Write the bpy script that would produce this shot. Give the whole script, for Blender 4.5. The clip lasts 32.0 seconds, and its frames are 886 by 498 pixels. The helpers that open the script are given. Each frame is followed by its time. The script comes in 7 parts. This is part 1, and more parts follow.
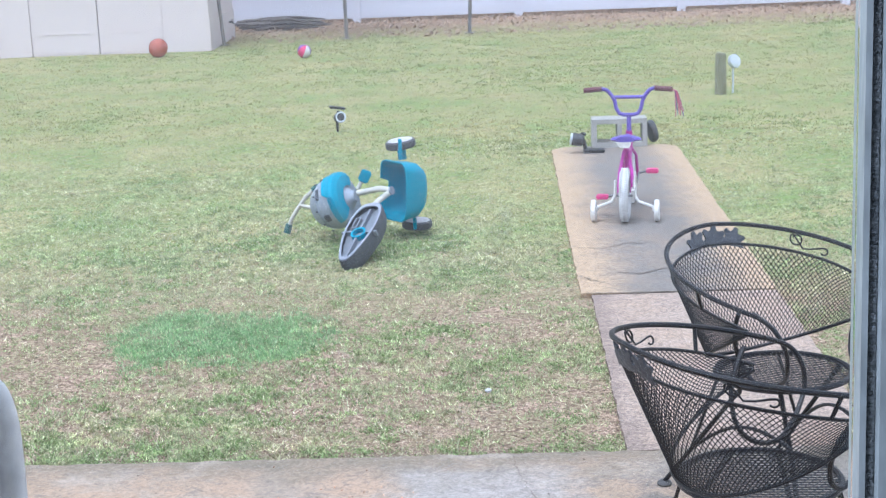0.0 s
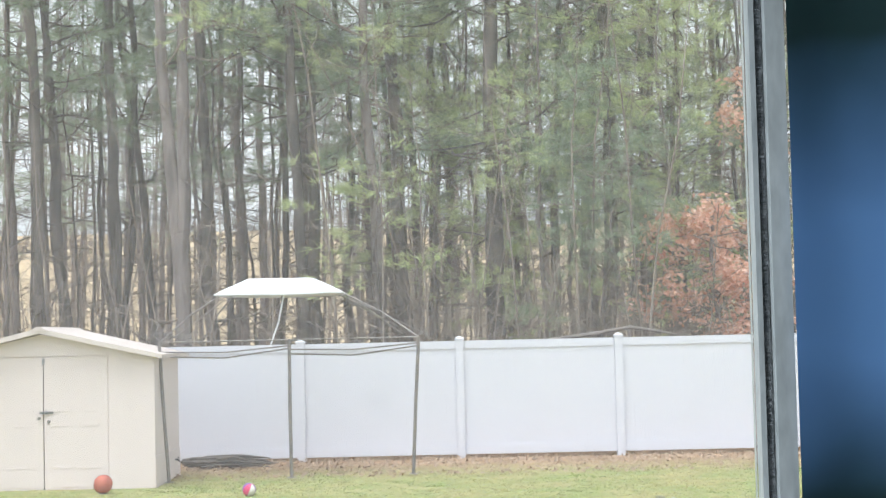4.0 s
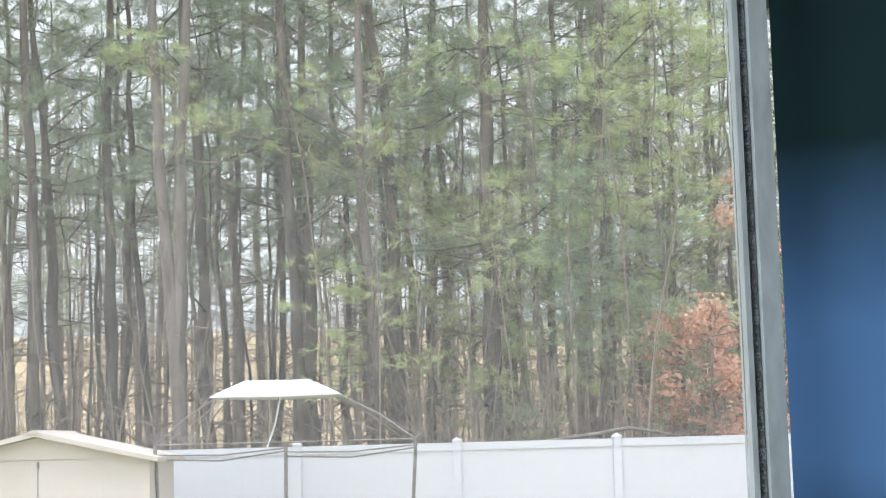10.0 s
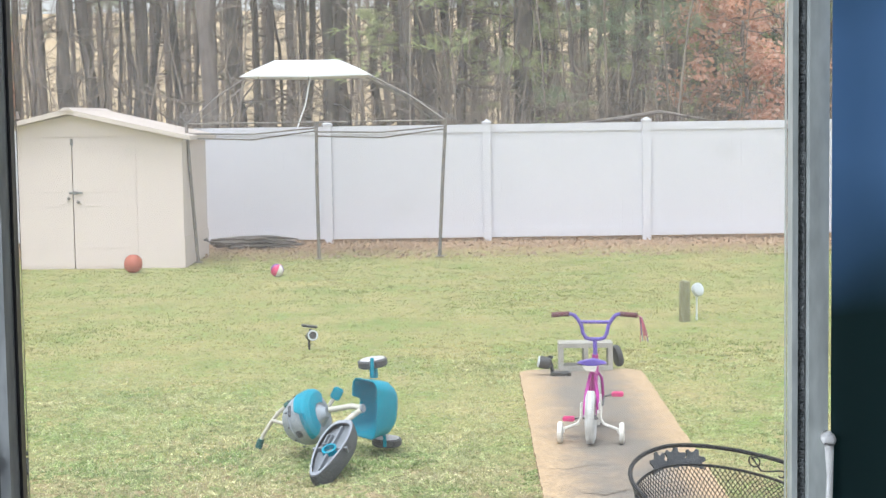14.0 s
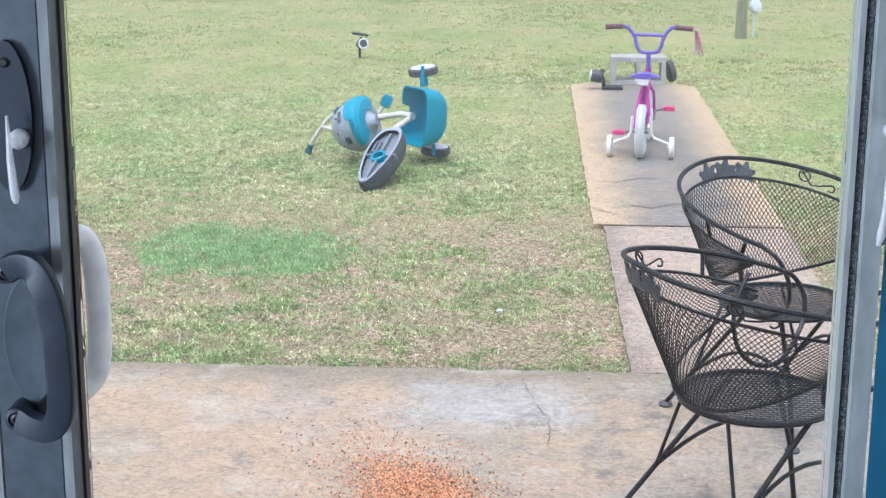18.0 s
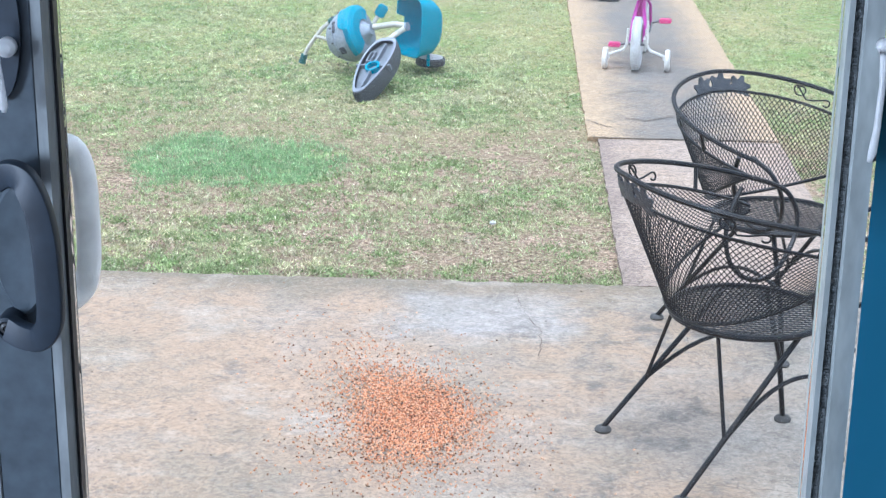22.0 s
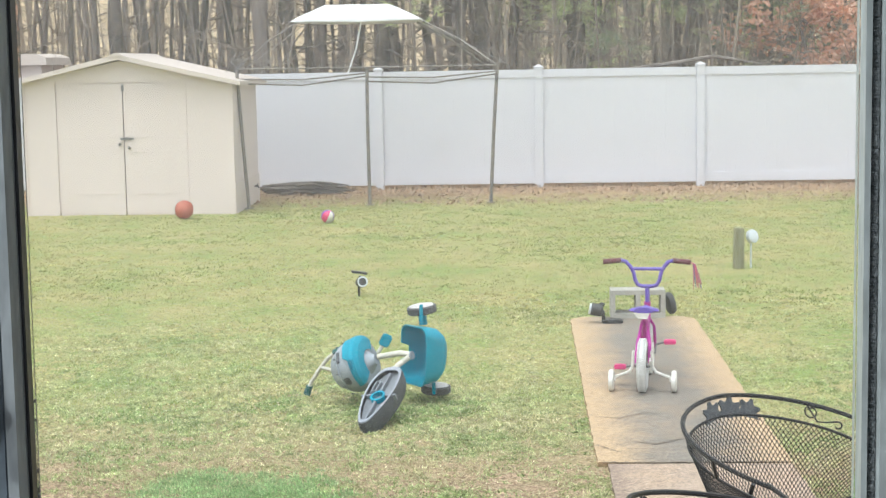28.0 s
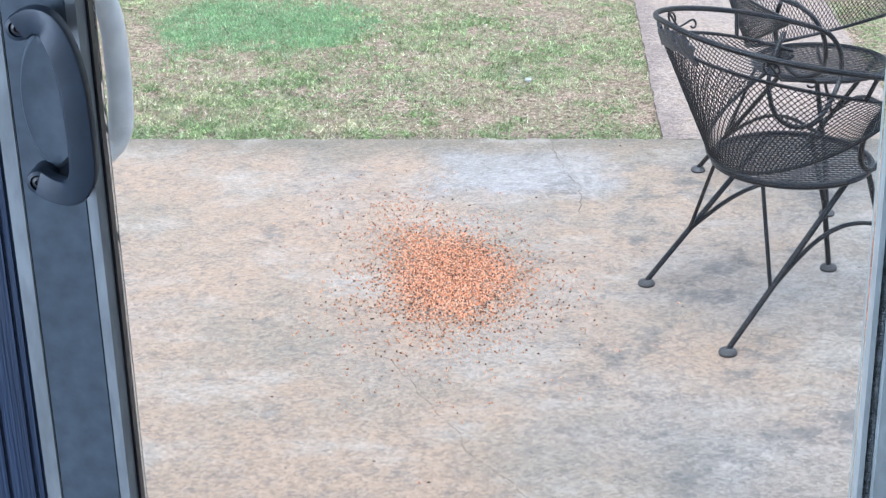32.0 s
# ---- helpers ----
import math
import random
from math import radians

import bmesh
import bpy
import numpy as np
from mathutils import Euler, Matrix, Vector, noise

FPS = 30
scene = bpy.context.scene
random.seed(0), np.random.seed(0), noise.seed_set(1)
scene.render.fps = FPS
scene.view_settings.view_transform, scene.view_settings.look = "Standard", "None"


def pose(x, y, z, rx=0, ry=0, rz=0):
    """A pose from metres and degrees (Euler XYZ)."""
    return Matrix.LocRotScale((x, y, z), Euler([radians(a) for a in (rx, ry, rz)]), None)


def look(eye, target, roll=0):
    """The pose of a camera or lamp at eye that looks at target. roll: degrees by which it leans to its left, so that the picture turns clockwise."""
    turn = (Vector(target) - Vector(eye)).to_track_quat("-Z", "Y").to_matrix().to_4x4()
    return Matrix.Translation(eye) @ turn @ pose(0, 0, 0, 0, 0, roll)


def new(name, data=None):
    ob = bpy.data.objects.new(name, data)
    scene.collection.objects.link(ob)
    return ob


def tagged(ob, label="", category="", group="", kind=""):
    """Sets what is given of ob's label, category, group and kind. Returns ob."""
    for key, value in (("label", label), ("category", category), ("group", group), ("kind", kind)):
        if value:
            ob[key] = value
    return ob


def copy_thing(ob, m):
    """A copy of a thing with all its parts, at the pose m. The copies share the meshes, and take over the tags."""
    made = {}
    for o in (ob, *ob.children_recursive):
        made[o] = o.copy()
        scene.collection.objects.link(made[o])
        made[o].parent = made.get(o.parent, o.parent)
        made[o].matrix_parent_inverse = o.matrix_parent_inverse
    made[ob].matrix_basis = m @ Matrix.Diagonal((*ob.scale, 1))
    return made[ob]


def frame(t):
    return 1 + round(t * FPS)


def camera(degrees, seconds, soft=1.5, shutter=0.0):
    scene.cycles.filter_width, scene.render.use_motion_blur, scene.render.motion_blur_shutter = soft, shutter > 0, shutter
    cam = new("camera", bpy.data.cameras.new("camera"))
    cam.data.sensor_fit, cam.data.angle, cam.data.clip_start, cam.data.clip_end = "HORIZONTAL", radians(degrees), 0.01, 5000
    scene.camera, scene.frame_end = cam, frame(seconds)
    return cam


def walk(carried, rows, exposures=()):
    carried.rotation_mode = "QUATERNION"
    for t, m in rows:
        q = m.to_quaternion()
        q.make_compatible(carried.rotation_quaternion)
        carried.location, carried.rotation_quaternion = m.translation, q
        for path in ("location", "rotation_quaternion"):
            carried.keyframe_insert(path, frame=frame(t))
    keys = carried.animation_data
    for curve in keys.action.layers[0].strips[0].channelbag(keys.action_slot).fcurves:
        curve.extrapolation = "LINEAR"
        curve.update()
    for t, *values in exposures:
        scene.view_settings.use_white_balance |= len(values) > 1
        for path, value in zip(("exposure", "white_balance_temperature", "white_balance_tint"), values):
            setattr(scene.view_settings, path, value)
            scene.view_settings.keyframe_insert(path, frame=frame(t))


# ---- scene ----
cam = camera(30.8, 32.0, soft=1.3)
# seconds, eye, target, roll
PATH = [
    (0, (0.4137, 0.4367, 1.8574), (0.3296, 2.3876, 1.4252), -2.31),
    (0.5, (0.3990, 0.2200, 1.8564), (0.3248, 2.1855, 1.4940), -1.05),
    (1, (0.3958, 0.2087, 1.8721), (0.3376, 2.1869, 1.5830), -0.21),
    (1.5, (0.3892, 0.1934, 1.8907), (0.3467, 2.1843, 1.7051), 0.22),
    (2, (0.3910, 0.1963, 1.8892), (0.3546, 2.1935, 1.7896), -0.33),
    (2.5, (0.3995, 0.1660, 1.8917), (0.3717, 2.1657, 1.8659), -0.84),
    (3, (0.3927, 0.1734, 1.8848), (0.3773, 2.1731, 1.9187), -0.88),
    (3.5, (0.3936, 0.1763, 1.8729), (0.3887, 2.1749, 1.9480), -1.08),
    (4, (0.3950, 0.1768, 1.8629), (0.3972, 2.1739, 1.9711), -1.28),
    (4.5, (0.3946, 0.1751, 1.8568), (0.3954, 2.1703, 1.9943), -1.55),
    (6.5, (0.3936, 0.1703, 1.8436), (0.4000, 2.1551, 2.0896), -1.40),
    (7, (0.3984, 0.1714, 1.8447), (0.4072, 2.1567, 2.0863), -1.41),
    (7.5, (0.4004, 0.1766, 1.8491), (0.4095, 2.1624, 2.0866), -1.36),
    (8, (0.4004, 0.1810, 1.8533), (0.4084, 2.1673, 2.0868), -1.36),
    (8.5, (0.3998, 0.1828, 1.8583), (0.4069, 2.1696, 2.0877), -1.57),
    (9, (0.4005, 0.1815, 1.8630), (0.4065, 2.1681, 2.0938), -1.38),
    (9.5, (0.4011, 0.1816, 1.8651), (0.4097, 2.1681, 2.0970), -1.54),
    (10, (0.4010, 0.1808, 1.8695), (0.4095, 2.1672, 2.1020), -1.52),
    (10.5, (0.3999, 0.1776, 1.8785), (0.4055, 2.1646, 2.1058), -1.53),
    (11, (0.3985, 0.1723, 1.8912), (0.4004, 2.1612, 2.1015), -1.50),
    (11.5, (0.3984, 0.1679, 1.9055), (0.3966, 2.1600, 2.0832), -1.30),
    (12, (0.4003, 0.1682, 1.9169), (0.3955, 2.1643, 2.0415), -1.24),
    (12.5, (0.3992, 0.1752, 1.9218), (0.3901, 2.1746, 1.9733), -0.85),
    (13, (0.3962, 0.1897, 1.9180), (0.3789, 2.1895, 1.8924), -0.73),
    (13.5, (0.3953, 0.2042, 1.9099), (0.3695, 2.2015, 1.8087), -0.80),
    (14, (0.3948, 0.2010, 1.8868), (0.3587, 2.1941, 1.7248), -0.85),
    (14.5, (0.3943, 0.2009, 1.8846), (0.3456, 2.1898, 1.6791), -0.74),
    (16.5, (0.3900, 0.2147, 1.8681), (0.2942, 2.1753, 1.4850), -0.09),
    (17, (0.3889, 0.2206, 1.8602), (0.2894, 2.1717, 1.4320), -0.08),
    (17.5, (0.3910, 0.2283, 1.8568), (0.2910, 2.1698, 1.3870), -0.05),
    (18, (0.3927, 0.2336, 1.8507), (0.2953, 2.1651, 1.3408), 0.25),
    (18.5, (0.3937, 0.2356, 1.8511), (0.2987, 2.1562, 1.3012), 0.51),
    (19, (0.3904, 0.2363, 1.8522), (0.3040, 2.1478, 1.2705), 0.88),
    (19.5, (0.3898, 0.2322, 1.8530), (0.3129, 2.1376, 1.2500), 1.01),
    (20, (0.3891, 0.2327, 1.8523), (0.3188, 2.1329, 1.2324), 1.16),
    (20.5, (0.3885, 0.2369, 1.8515), (0.3213, 2.1326, 1.2175), 1.18),
    (21, (0.3866, 0.2370, 1.8523), (0.3137, 2.1304, 1.2124), 1.16),
    (21.5, (0.3905, 0.2361, 1.8512), (0.3076, 2.1310, 1.2170), 1.05),
    (22, (0.3966, 0.2364, 1.8515), (0.3089, 2.1373, 1.2359), 0.79),
    (22.5, (0.4117, 0.2300, 1.8523), (0.3275, 2.1399, 1.2647), 0.74),
    (23, (0.4162, 0.2285, 1.8557), (0.3319, 2.1501, 1.3079), 0.80),
    (23.5, (0.4125, 0.2308, 1.8571), (0.3104, 2.1692, 1.3752), 0.60),
    (24, (0.4119, 0.2259, 1.8585), (0.3064, 2.1812, 1.4512), 0.13),
    (24.5, (0.4161, 0.2187, 1.8646), (0.3113, 2.1877, 1.5302), -0.23),
    (25, (0.4227, 0.2180, 1.8627), (0.3166, 2.1958, 1.5856), -0.18),
    (25.5, (0.4211, 0.2205, 1.8719), (0.3122, 2.2046, 1.6450), 0.08),
    (27.5, (0.4120, 0.3100, 1.8864), (0.3369, 2.3017, 1.7205), -1.76),
    (28, (0.4048, 0.3199, 1.8706), (0.3031, 2.3044, 1.6436), -0.96),
    (28.5, (0.3961, 0.3171, 1.8696), (0.2922, 2.2855, 1.5311), 0.07),
    (29, (0.3934, 0.3107, 1.8686), (0.2912, 2.2626, 1.4449), 0.32),
    (29.5, (0.3836, 0.3067, 1.8324), (0.2647, 2.2408, 1.3375), 1.13),
    (30, (0.3801, 0.3054, 1.8190), (0.2324, 2.2084, 1.2217), 0.63),
    (30.5, (0.3800, 0.2877, 1.8125), (0.2176, 2.1679, 1.1503), -0.20),
    (31, (0.3832, 0.2780, 1.8075), (0.2267, 2.1379, 1.0889), -0.98),
    (31.5, (0.3871, 0.2821, 1.8100), (0.2437, 2.1269, 1.0510), -1.45),
    (32, (0.3818, 0.2847, 1.8090), (0.2543, 2.1256, 1.0378), -1.32),
]
# seconds, stops, kelvin, tint
EXPOSURES = [(0, 0.20, 5250, 15), (1, 0.33, 6240, 9), (2.5, 0.3, 5950, 10), (4.5, 0.42, 6070, 9), (12, 0.43, 6050, 9), (13, 0.37, 6000, 11), (14.5, 0.28, 6290, 10), (17, 0.27, 6550, 6),
             (18, 0.29, 5520, 13), (19, 0.31, 5130, 16), (20, 0.30, 5180, 15), (21, 0.36, 5170, 12), (22, 0.37, 5200, 11), (23, 0.34, 5080, 13), (24, 0.32, 5080, 17), (25, 0.33, 6150, 7), (28, 0.25, 6290, 7), (29.2, 0.29, 6180, 9), (30, 0.31, 5430, 9), (30.5, 0.34, 5200, 9), (32, 0.34, 5130, 11)]
walk(cam, [(t, look(e, g, r)) for t, e, g, r in PATH], EXPOSURES)

# ---------------------------------------------------------------- light
world = bpy.data.worlds.new("overcast_sky")
scene.world = world
world.use_nodes = True
wn = world.node_tree.nodes
wl = world.node_tree.links
sky = wn.new("ShaderNodeTexSky")
sky.sky_type = "NISHITA"
sky.sun_disc = False
sky.sun_elevation = radians(72)
sky.sun_rotation = radians(200)
sky.air_density = 1.0
sky.dust_density = 2.5
sky.ozone_density = 1.0
cloud = wn.new("ShaderNodeHueSaturation")
cloud.inputs["Saturation"].default_value = 0.08
cloud.inputs["Value"].default_value = 2.05
wl.new(sky.outputs[0], cloud.inputs["Color"])
# an overcast sky is dimmer towards the horizon
way = wn.new("ShaderNodeTexCoord")
split = wn.new("ShaderNodeSeparateXYZ")
fall = wn.new("ShaderNodeMapRange")
fall.inputs[1].default_value, fall.inputs[2].default_value = 0.0, 0.8
fall.inputs[3].default_value, fall.inputs[4].default_value = 0.74, 1.1
dim = wn.new("ShaderNodeVectorMath")
dim.operation = "SCALE"
wl.new(way.outputs["Generated"], split.inputs[0])
wl.new(split.outputs["Z"], fall.inputs[0])
wl.new(cloud.outputs[0], dim.inputs[0])
wl.new(fall.outputs[0], dim.inputs["Scale"])
wl.new(dim.outputs[0], wn["Background"].inputs["Color"])
wn["Background"].inputs["Strength"].default_value = 0.15

sun = new("sun", bpy.data.lights.new("sun", "SUN"))
sun.data.energy = 1.0
sun.data.angle = radians(25)
sun.data.color = (1.0, 0.97, 0.92)
# the sun stands behind the house, high and veiled by cloud
sun.matrix_world = look((-1.5, -2.5, 9.0), (0, 0, 0))


# ---------------------------------------------------------------- mesh helpers
class Build:
    """Collects vertices and faces of one mesh."""

    def __init__(self):
        self.v = []
        self.f = []

    def add(self, verts, faces):
        n = len(self.v)
        self.v.extend(tuple(p) for p in verts)
        self.f.extend(tuple(i + n for i in q) for q in faces)
        return self

    def box(self, x0, y0, z0, x1, y1, z1, b=0.0):
        """A box; b chamfers its edges."""
        if b <= 0:
            vs = [(x, y, z) for x in (x0, x1) for y in (y0, y1) for z in (z0, z1)]
            return self.add(vs, [(0, 1, 3, 2), (4, 6, 7, 5), (0, 4, 5, 1), (2, 3, 7, 6), (0, 2, 6, 4), (1, 5, 7, 3)])
        bm = bmesh.new()
        bmesh.ops.create_cube(bm, size=1.0)
        for p in bm.verts:
            p.co = Vector(((x0 + x1) / 2 + p.co.x * (x1 - x0), (y0 + y1) / 2 + p.co.y * (y1 - y0), (z0 + z1) / 2 + p.co.z * (z1 - z0)))
        bmesh.ops.bevel(bm, geom=bm.edges[:], offset=b, segments=2, affect="EDGES", clamp_overlap=True)
        self.bm(bm)
        return self

    def bm(self, bm, m=None):
        bm.verts.index_update()
        n = len(self.v)
        self.v.extend(tuple((m @ p.co) if m else p.co) for p in bm.verts)
        self.f.extend(tuple(p.index + n for p in q.verts) for q in bm.faces)
        bm.free()
        return self

    def tube(self, pts, r, sides=8, closed=False, caps=True):
        """A round rod along pts; r is one radius or one for each point."""
        pts = [Vector(p) for p in pts]
        k = len(pts)
        rr = r if isinstance(r, (list, tuple)) else [r] * k
        n0 = len(self.v)
        up = None
        for i, p in enumerate(pts):
            a = pts[(i - 1) % k] if (closed or i) else p
            b = pts[(i + 1) % k] if (closed or i < k - 1) else p
            d = (b - a)
            d = d.normalized() if d.length > 1e-9 else Vector((0, 0, 1))
            if up is None:
                up = d.orthogonal().normalized()
            up = (up - d * up.dot(d))
            up = up.normalized() if up.length > 1e-6 else d.orthogonal().normalized()
            side = d.cross(up)
            for s in range(sides):
                w = 2 * math.pi * s / sides
                self.v.append(tuple(p + (up * math.cos(w) + side * math.sin(w)) * rr[i]))
        for i in range(k if closed else k - 1):
            j = (i + 1) % k
            for s in range(sides):
                t = (s + 1) % sides
                self.f.append((n0 + i * sides + s, n0 + i * sides + t, n0 + j * sides + t, n0 + j * sides + s))
        if caps and not closed:
            self.f.append(tuple(n0 + s for s in reversed(range(sides))))
            self.f.append(tuple(n0 + (k - 1) * sides + s for s in range(sides)))
        return self

    def lathe(self, profile, m=None, sides=20, cap=True):
        """A turned form: profile of (radius, height) about z, placed by m."""
        n0 = len(self.v)
        m = m or Matrix.Identity(4)
        for r, h in profile:
            for s in range(sides):
                w = 2 * math.pi * s / sides
                self.v.append(tuple(m @ Vector((r * math.cos(w), r * math.sin(w), h))))
        for i in range(len(profile) - 1):
            for s in range(sides):
                t = (s + 1) % sides
                self.f.append((n0 + i * sides + s, n0 + i * sides + t, n0 + (i + 1) * sides + t, n0 + (i + 1) * sides + s))
        if cap:
            self.f.append(tuple(n0 + s for s in reversed(range(sides))))
            self.f.append(tuple(n0 + (len(profile) - 1) * sides + s for s in range(sides)))
        return self

    def prism(self, outline, depth, m=None, hole=None):
        """An outline in x, y pushed up by depth along z, placed by m; hole: a second outline with as many corners."""
        m = m or Matrix.Identity(4)
        k = len(outline)
        n0 = len(self.v)
        for z in (0, depth):
            for p in outline:
                self.v.append(tuple(m @ Vector((p[0], p[1], z))))
        for i in range(k):
            j = (i + 1) % k
            self.f.append((n0 + i, n0 + j, n0 + k + j, n0 + k + i))
        if hole is None:
            self.f.append(tuple(n0 + i for i in reversed(range(k))))
            self.f.append(tuple(n0 + k + i for i in range(k)))
        else:
            h0 = len(self.v)
            for z in (0, depth):
                for p in hole:
                    self.v.append(tuple(m @ Vector((p[0], p[1], z))))
            for i in range(k):
                j = (i + 1) % k
                self.f.append((h0 + j, h0 + i, h0 + k + i, h0 + k + j))
                self.f.append((n0 + j, n0 + i, h0 + i, h0 + j))
                self.f.append((n0 + k + i, n0 + k + j, h0 + k + j, h0 + k + i))
        return self

    def mesh(self, name, material, smooth=False):
        me = bpy.data.meshes.new(name)
        me.from_pydata(self.v, [], self.f)
        me.materials.append(material)
        me.validate()
        if smooth:
            me.polygons.foreach_set("use_smooth", [True] * len(me.polygons))
            me.set_sharp_from_angle(angle=radians(40))
        me.update()
        return me


def part(name, build, material, parent=None, label="", smooth=False):
    ob = new(name, build.mesh(name, material, smooth))
    if parent is not None:
        ob.parent = parent
    if label:
        tagged(ob, label)
    return ob


def thing(name, m, label, category, group="", kind=""):
    ob = new(name)
    ob.empty_display_size = 0.1
    ob.matrix_world = m
    return tagged(ob, label, category, group, kind)


def structure(name, build, material, label, category="", smooth=False):
    return tagged(part(name, build, material, None, "", smooth), label, category or name, "", "structure")


def smoothstep(a, b, x):
    t = min(1.0, max(0.0, (x - a) / (b - a)))
    return t * t * (3 - 2 * t)


def smooth_path(knots, n=6):
    """A curve through all knots."""
    out = []
    k = len(knots)
    for i in range(k - 1):
        a, b, d, e = knots[max(0, i - 1)], knots[i], knots[i + 1], knots[min(k - 1, i + 2)]
        for j in range(n):
            t = j / n
            out.append(0.5 * ((2 * b) + (d - a) * t + (2 * a - 5 * b + 4 * d - e) * t * t + (3 * b - a - 3 * d + e) * t ** 3))
    out.append(knots[-1])
    return out


# ---------------------------------------------------------------- materials
def material(name, c1, c2=None, rough=0.6, metal=0.0, scale=6.0, fine=60.0, bump=0.15, spec=0.5, stretch=(1, 1, 1), bump_scale=None, low=0.35, high=0.65):
    """A surface of two colours mixed by a coarse noise, darkened a little by a fine one, with fine relief."""
    mt = bpy.data.materials.new(name)
    mt.use_nodes = True
    n, l = mt.node_tree.nodes, mt.node_tree.links
    b = n["Principled BSDF"]
    geo = n.new("ShaderNodeNewGeometry")
    mp = n.new("ShaderNodeMapping")
    mp.inputs["Scale"].default_value = stretch
    l.new(geo.outputs["Position"], mp.inputs["Vector"])
    n1 = n.new("ShaderNodeTexNoise")
    n1.inputs["Scale"].default_value = scale
    n1.inputs["Detail"].default_value = 5
    n2 = n.new("ShaderNodeTexNoise")
    n2.inputs["Scale"].default_value = fine
    n2.inputs["Detail"].default_value = 3
    l.new(mp.outputs[0], n1.inputs["Vector"])
    l.new(mp.outputs[0], n2.inputs["Vector"])
    ramp = n.new("ShaderNodeMapRange")
    ramp.inputs[1].default_value, ramp.inputs[2].default_value = low, high
    l.new(n1.outputs[0], ramp.inputs[0])
    mix = n.new("ShaderNodeMix")
    mix.data_type = "RGBA"
    mix.inputs[6].default_value = (*c1, 1)
    mix.inputs[7].default_value = (*(c2 or [c * 0.8 for c in c1]), 1)
    l.new(ramp.outputs[0], mix.inputs[0])
    vary = n.new("ShaderNodeMapRange")
    vary.inputs[1].default_value, vary.inputs[2].default_value = 0.3, 0.7
    vary.inputs[3].default_value, vary.inputs[4].default_value = 0.82, 1.12
    l.new(n2.outputs[0], vary.inputs[0])
    mul = n.new("ShaderNodeVectorMath")
    mul.operation = "SCALE"
    l.new(mix.outputs[2], mul.inputs[0])
    l.new(vary.outputs[0], mul.inputs["Scale"])
    l.new(mul.outputs[0], b.inputs["Base Color"])
    b.inputs["Roughness"].default_value = rough
    b.inputs["Metallic"].default_value = metal
    b.inputs["Specular IOR Level"].default_value = spec
    if bump:
        bp = n.new("ShaderNodeBump")
        bp.inputs["Strength"].default_value = bump
        bp.inputs["Distance"].default_value = 0.01
        l.new(n2.outputs[0], bp.inputs["Height"])
        l.new(bp.outputs[0], b.inputs["Normal"])
    return mt


def island_material(name, stops, rough=0.7, translucent=0.0, patch=None, patch_scale=1.0, spec=0.3, clump=()):
    """Pieces of one mesh, each with its own colour out of stops; patch: a second set that takes over in broad patches."""
    mt = bpy.data.materials.new(name)
    mt.use_nodes = True
    n, l = mt.node_tree.nodes, mt.node_tree.links
    b = n["Principled BSDF"]
    geo = n.new("ShaderNodeNewGeometry")

    def ramp(cols):
        r = n.new("ShaderNodeValToRGB")
        r.color_ramp.interpolation = "LINEAR"
        while len(r.color_ramp.elements) < len(cols):
            r.color_ramp.elements.new(0.5)
        for i, (e, c) in enumerate(zip(r.color_ramp.elements, cols)):
            e.position = i / max(1, len(cols) - 1)
            e.color = (*c, 1)
        l.new(geo.outputs["Random Per Island"], r.inputs[0])
        return r.outputs[0]

    col = ramp(stops)
    tone = []
    if clump:
        # light and dark clumps, coarse and fine
        for scale, lo, hi in clump:
            cn = n.new("ShaderNodeTexNoise")
            cn.inputs["Scale"].default_value = scale
            cn.inputs["Detail"].default_value = 3
            l.new(geo.outputs["Position"], cn.inputs["Vector"])
            cr = n.new("ShaderNodeMapRange")
            cr.inputs[1].default_value, cr.inputs[2].default_value = 0.33, 0.67
            cr.inputs[3].default_value, cr.inputs[4].default_value = lo, hi
            l.new(cn.outputs[0], cr.inputs[0])
            tone.append(cr.outputs[0])
    if patch:
        other = ramp(patch)
        nz = n.new("ShaderNodeTexNoise")
        nz.inputs["Scale"].default_value = patch_scale
        nz.inputs["Detail"].default_value = 4
        l.new(geo.outputs["Position"], nz.inputs["Vector"])
        mr = n.new("ShaderNodeMapRange")
        mr.inputs[1].default_value, mr.inputs[2].default_value = 0.42, 0.6
        l.new(nz.outputs[0], mr.inputs[0])
        mix = n.new("ShaderNodeMix")
        mix.data_type = "RGBA"
        l.new(mr.outputs[0], mix.inputs[0])
        l.new(col, mix.inputs[6])
        l.new(other, mix.inputs[7])
        col = mix.outputs[2]
    for t in tone:
        sc = n.new("ShaderNodeVectorMath")
        sc.operation = "SCALE"
        l.new(col, sc.inputs[0])
        l.new(t, sc.inputs["Scale"])
        col = sc.outputs[0]
    l.new(col, b.inputs["Base Color"])
    b.inputs["Roughness"].default_value = rough
    b.inputs["Specular IOR Level"].default_value = spec
    if translucent:
        tr = n.new("ShaderNodeBsdfTranslucent")
        l.new(col, tr.inputs["Color"])
        ms = n.new("ShaderNodeMixShader")
        ms.inputs[0].default_value = translucent
        l.new(b.outputs[0], ms.inputs[1])
        l.new(tr.outputs[0], ms.inputs[2])
        l.new(ms.outputs[0], n["Material Output"].inputs["Surface"])
    return mt

FENCE_Y = 24.87
PATIO_Y = 5.595
WALK_X0, WALK_X1 = 0.735, 1.645
WALK_END = 12.15
WALK_JOINT = 7.757

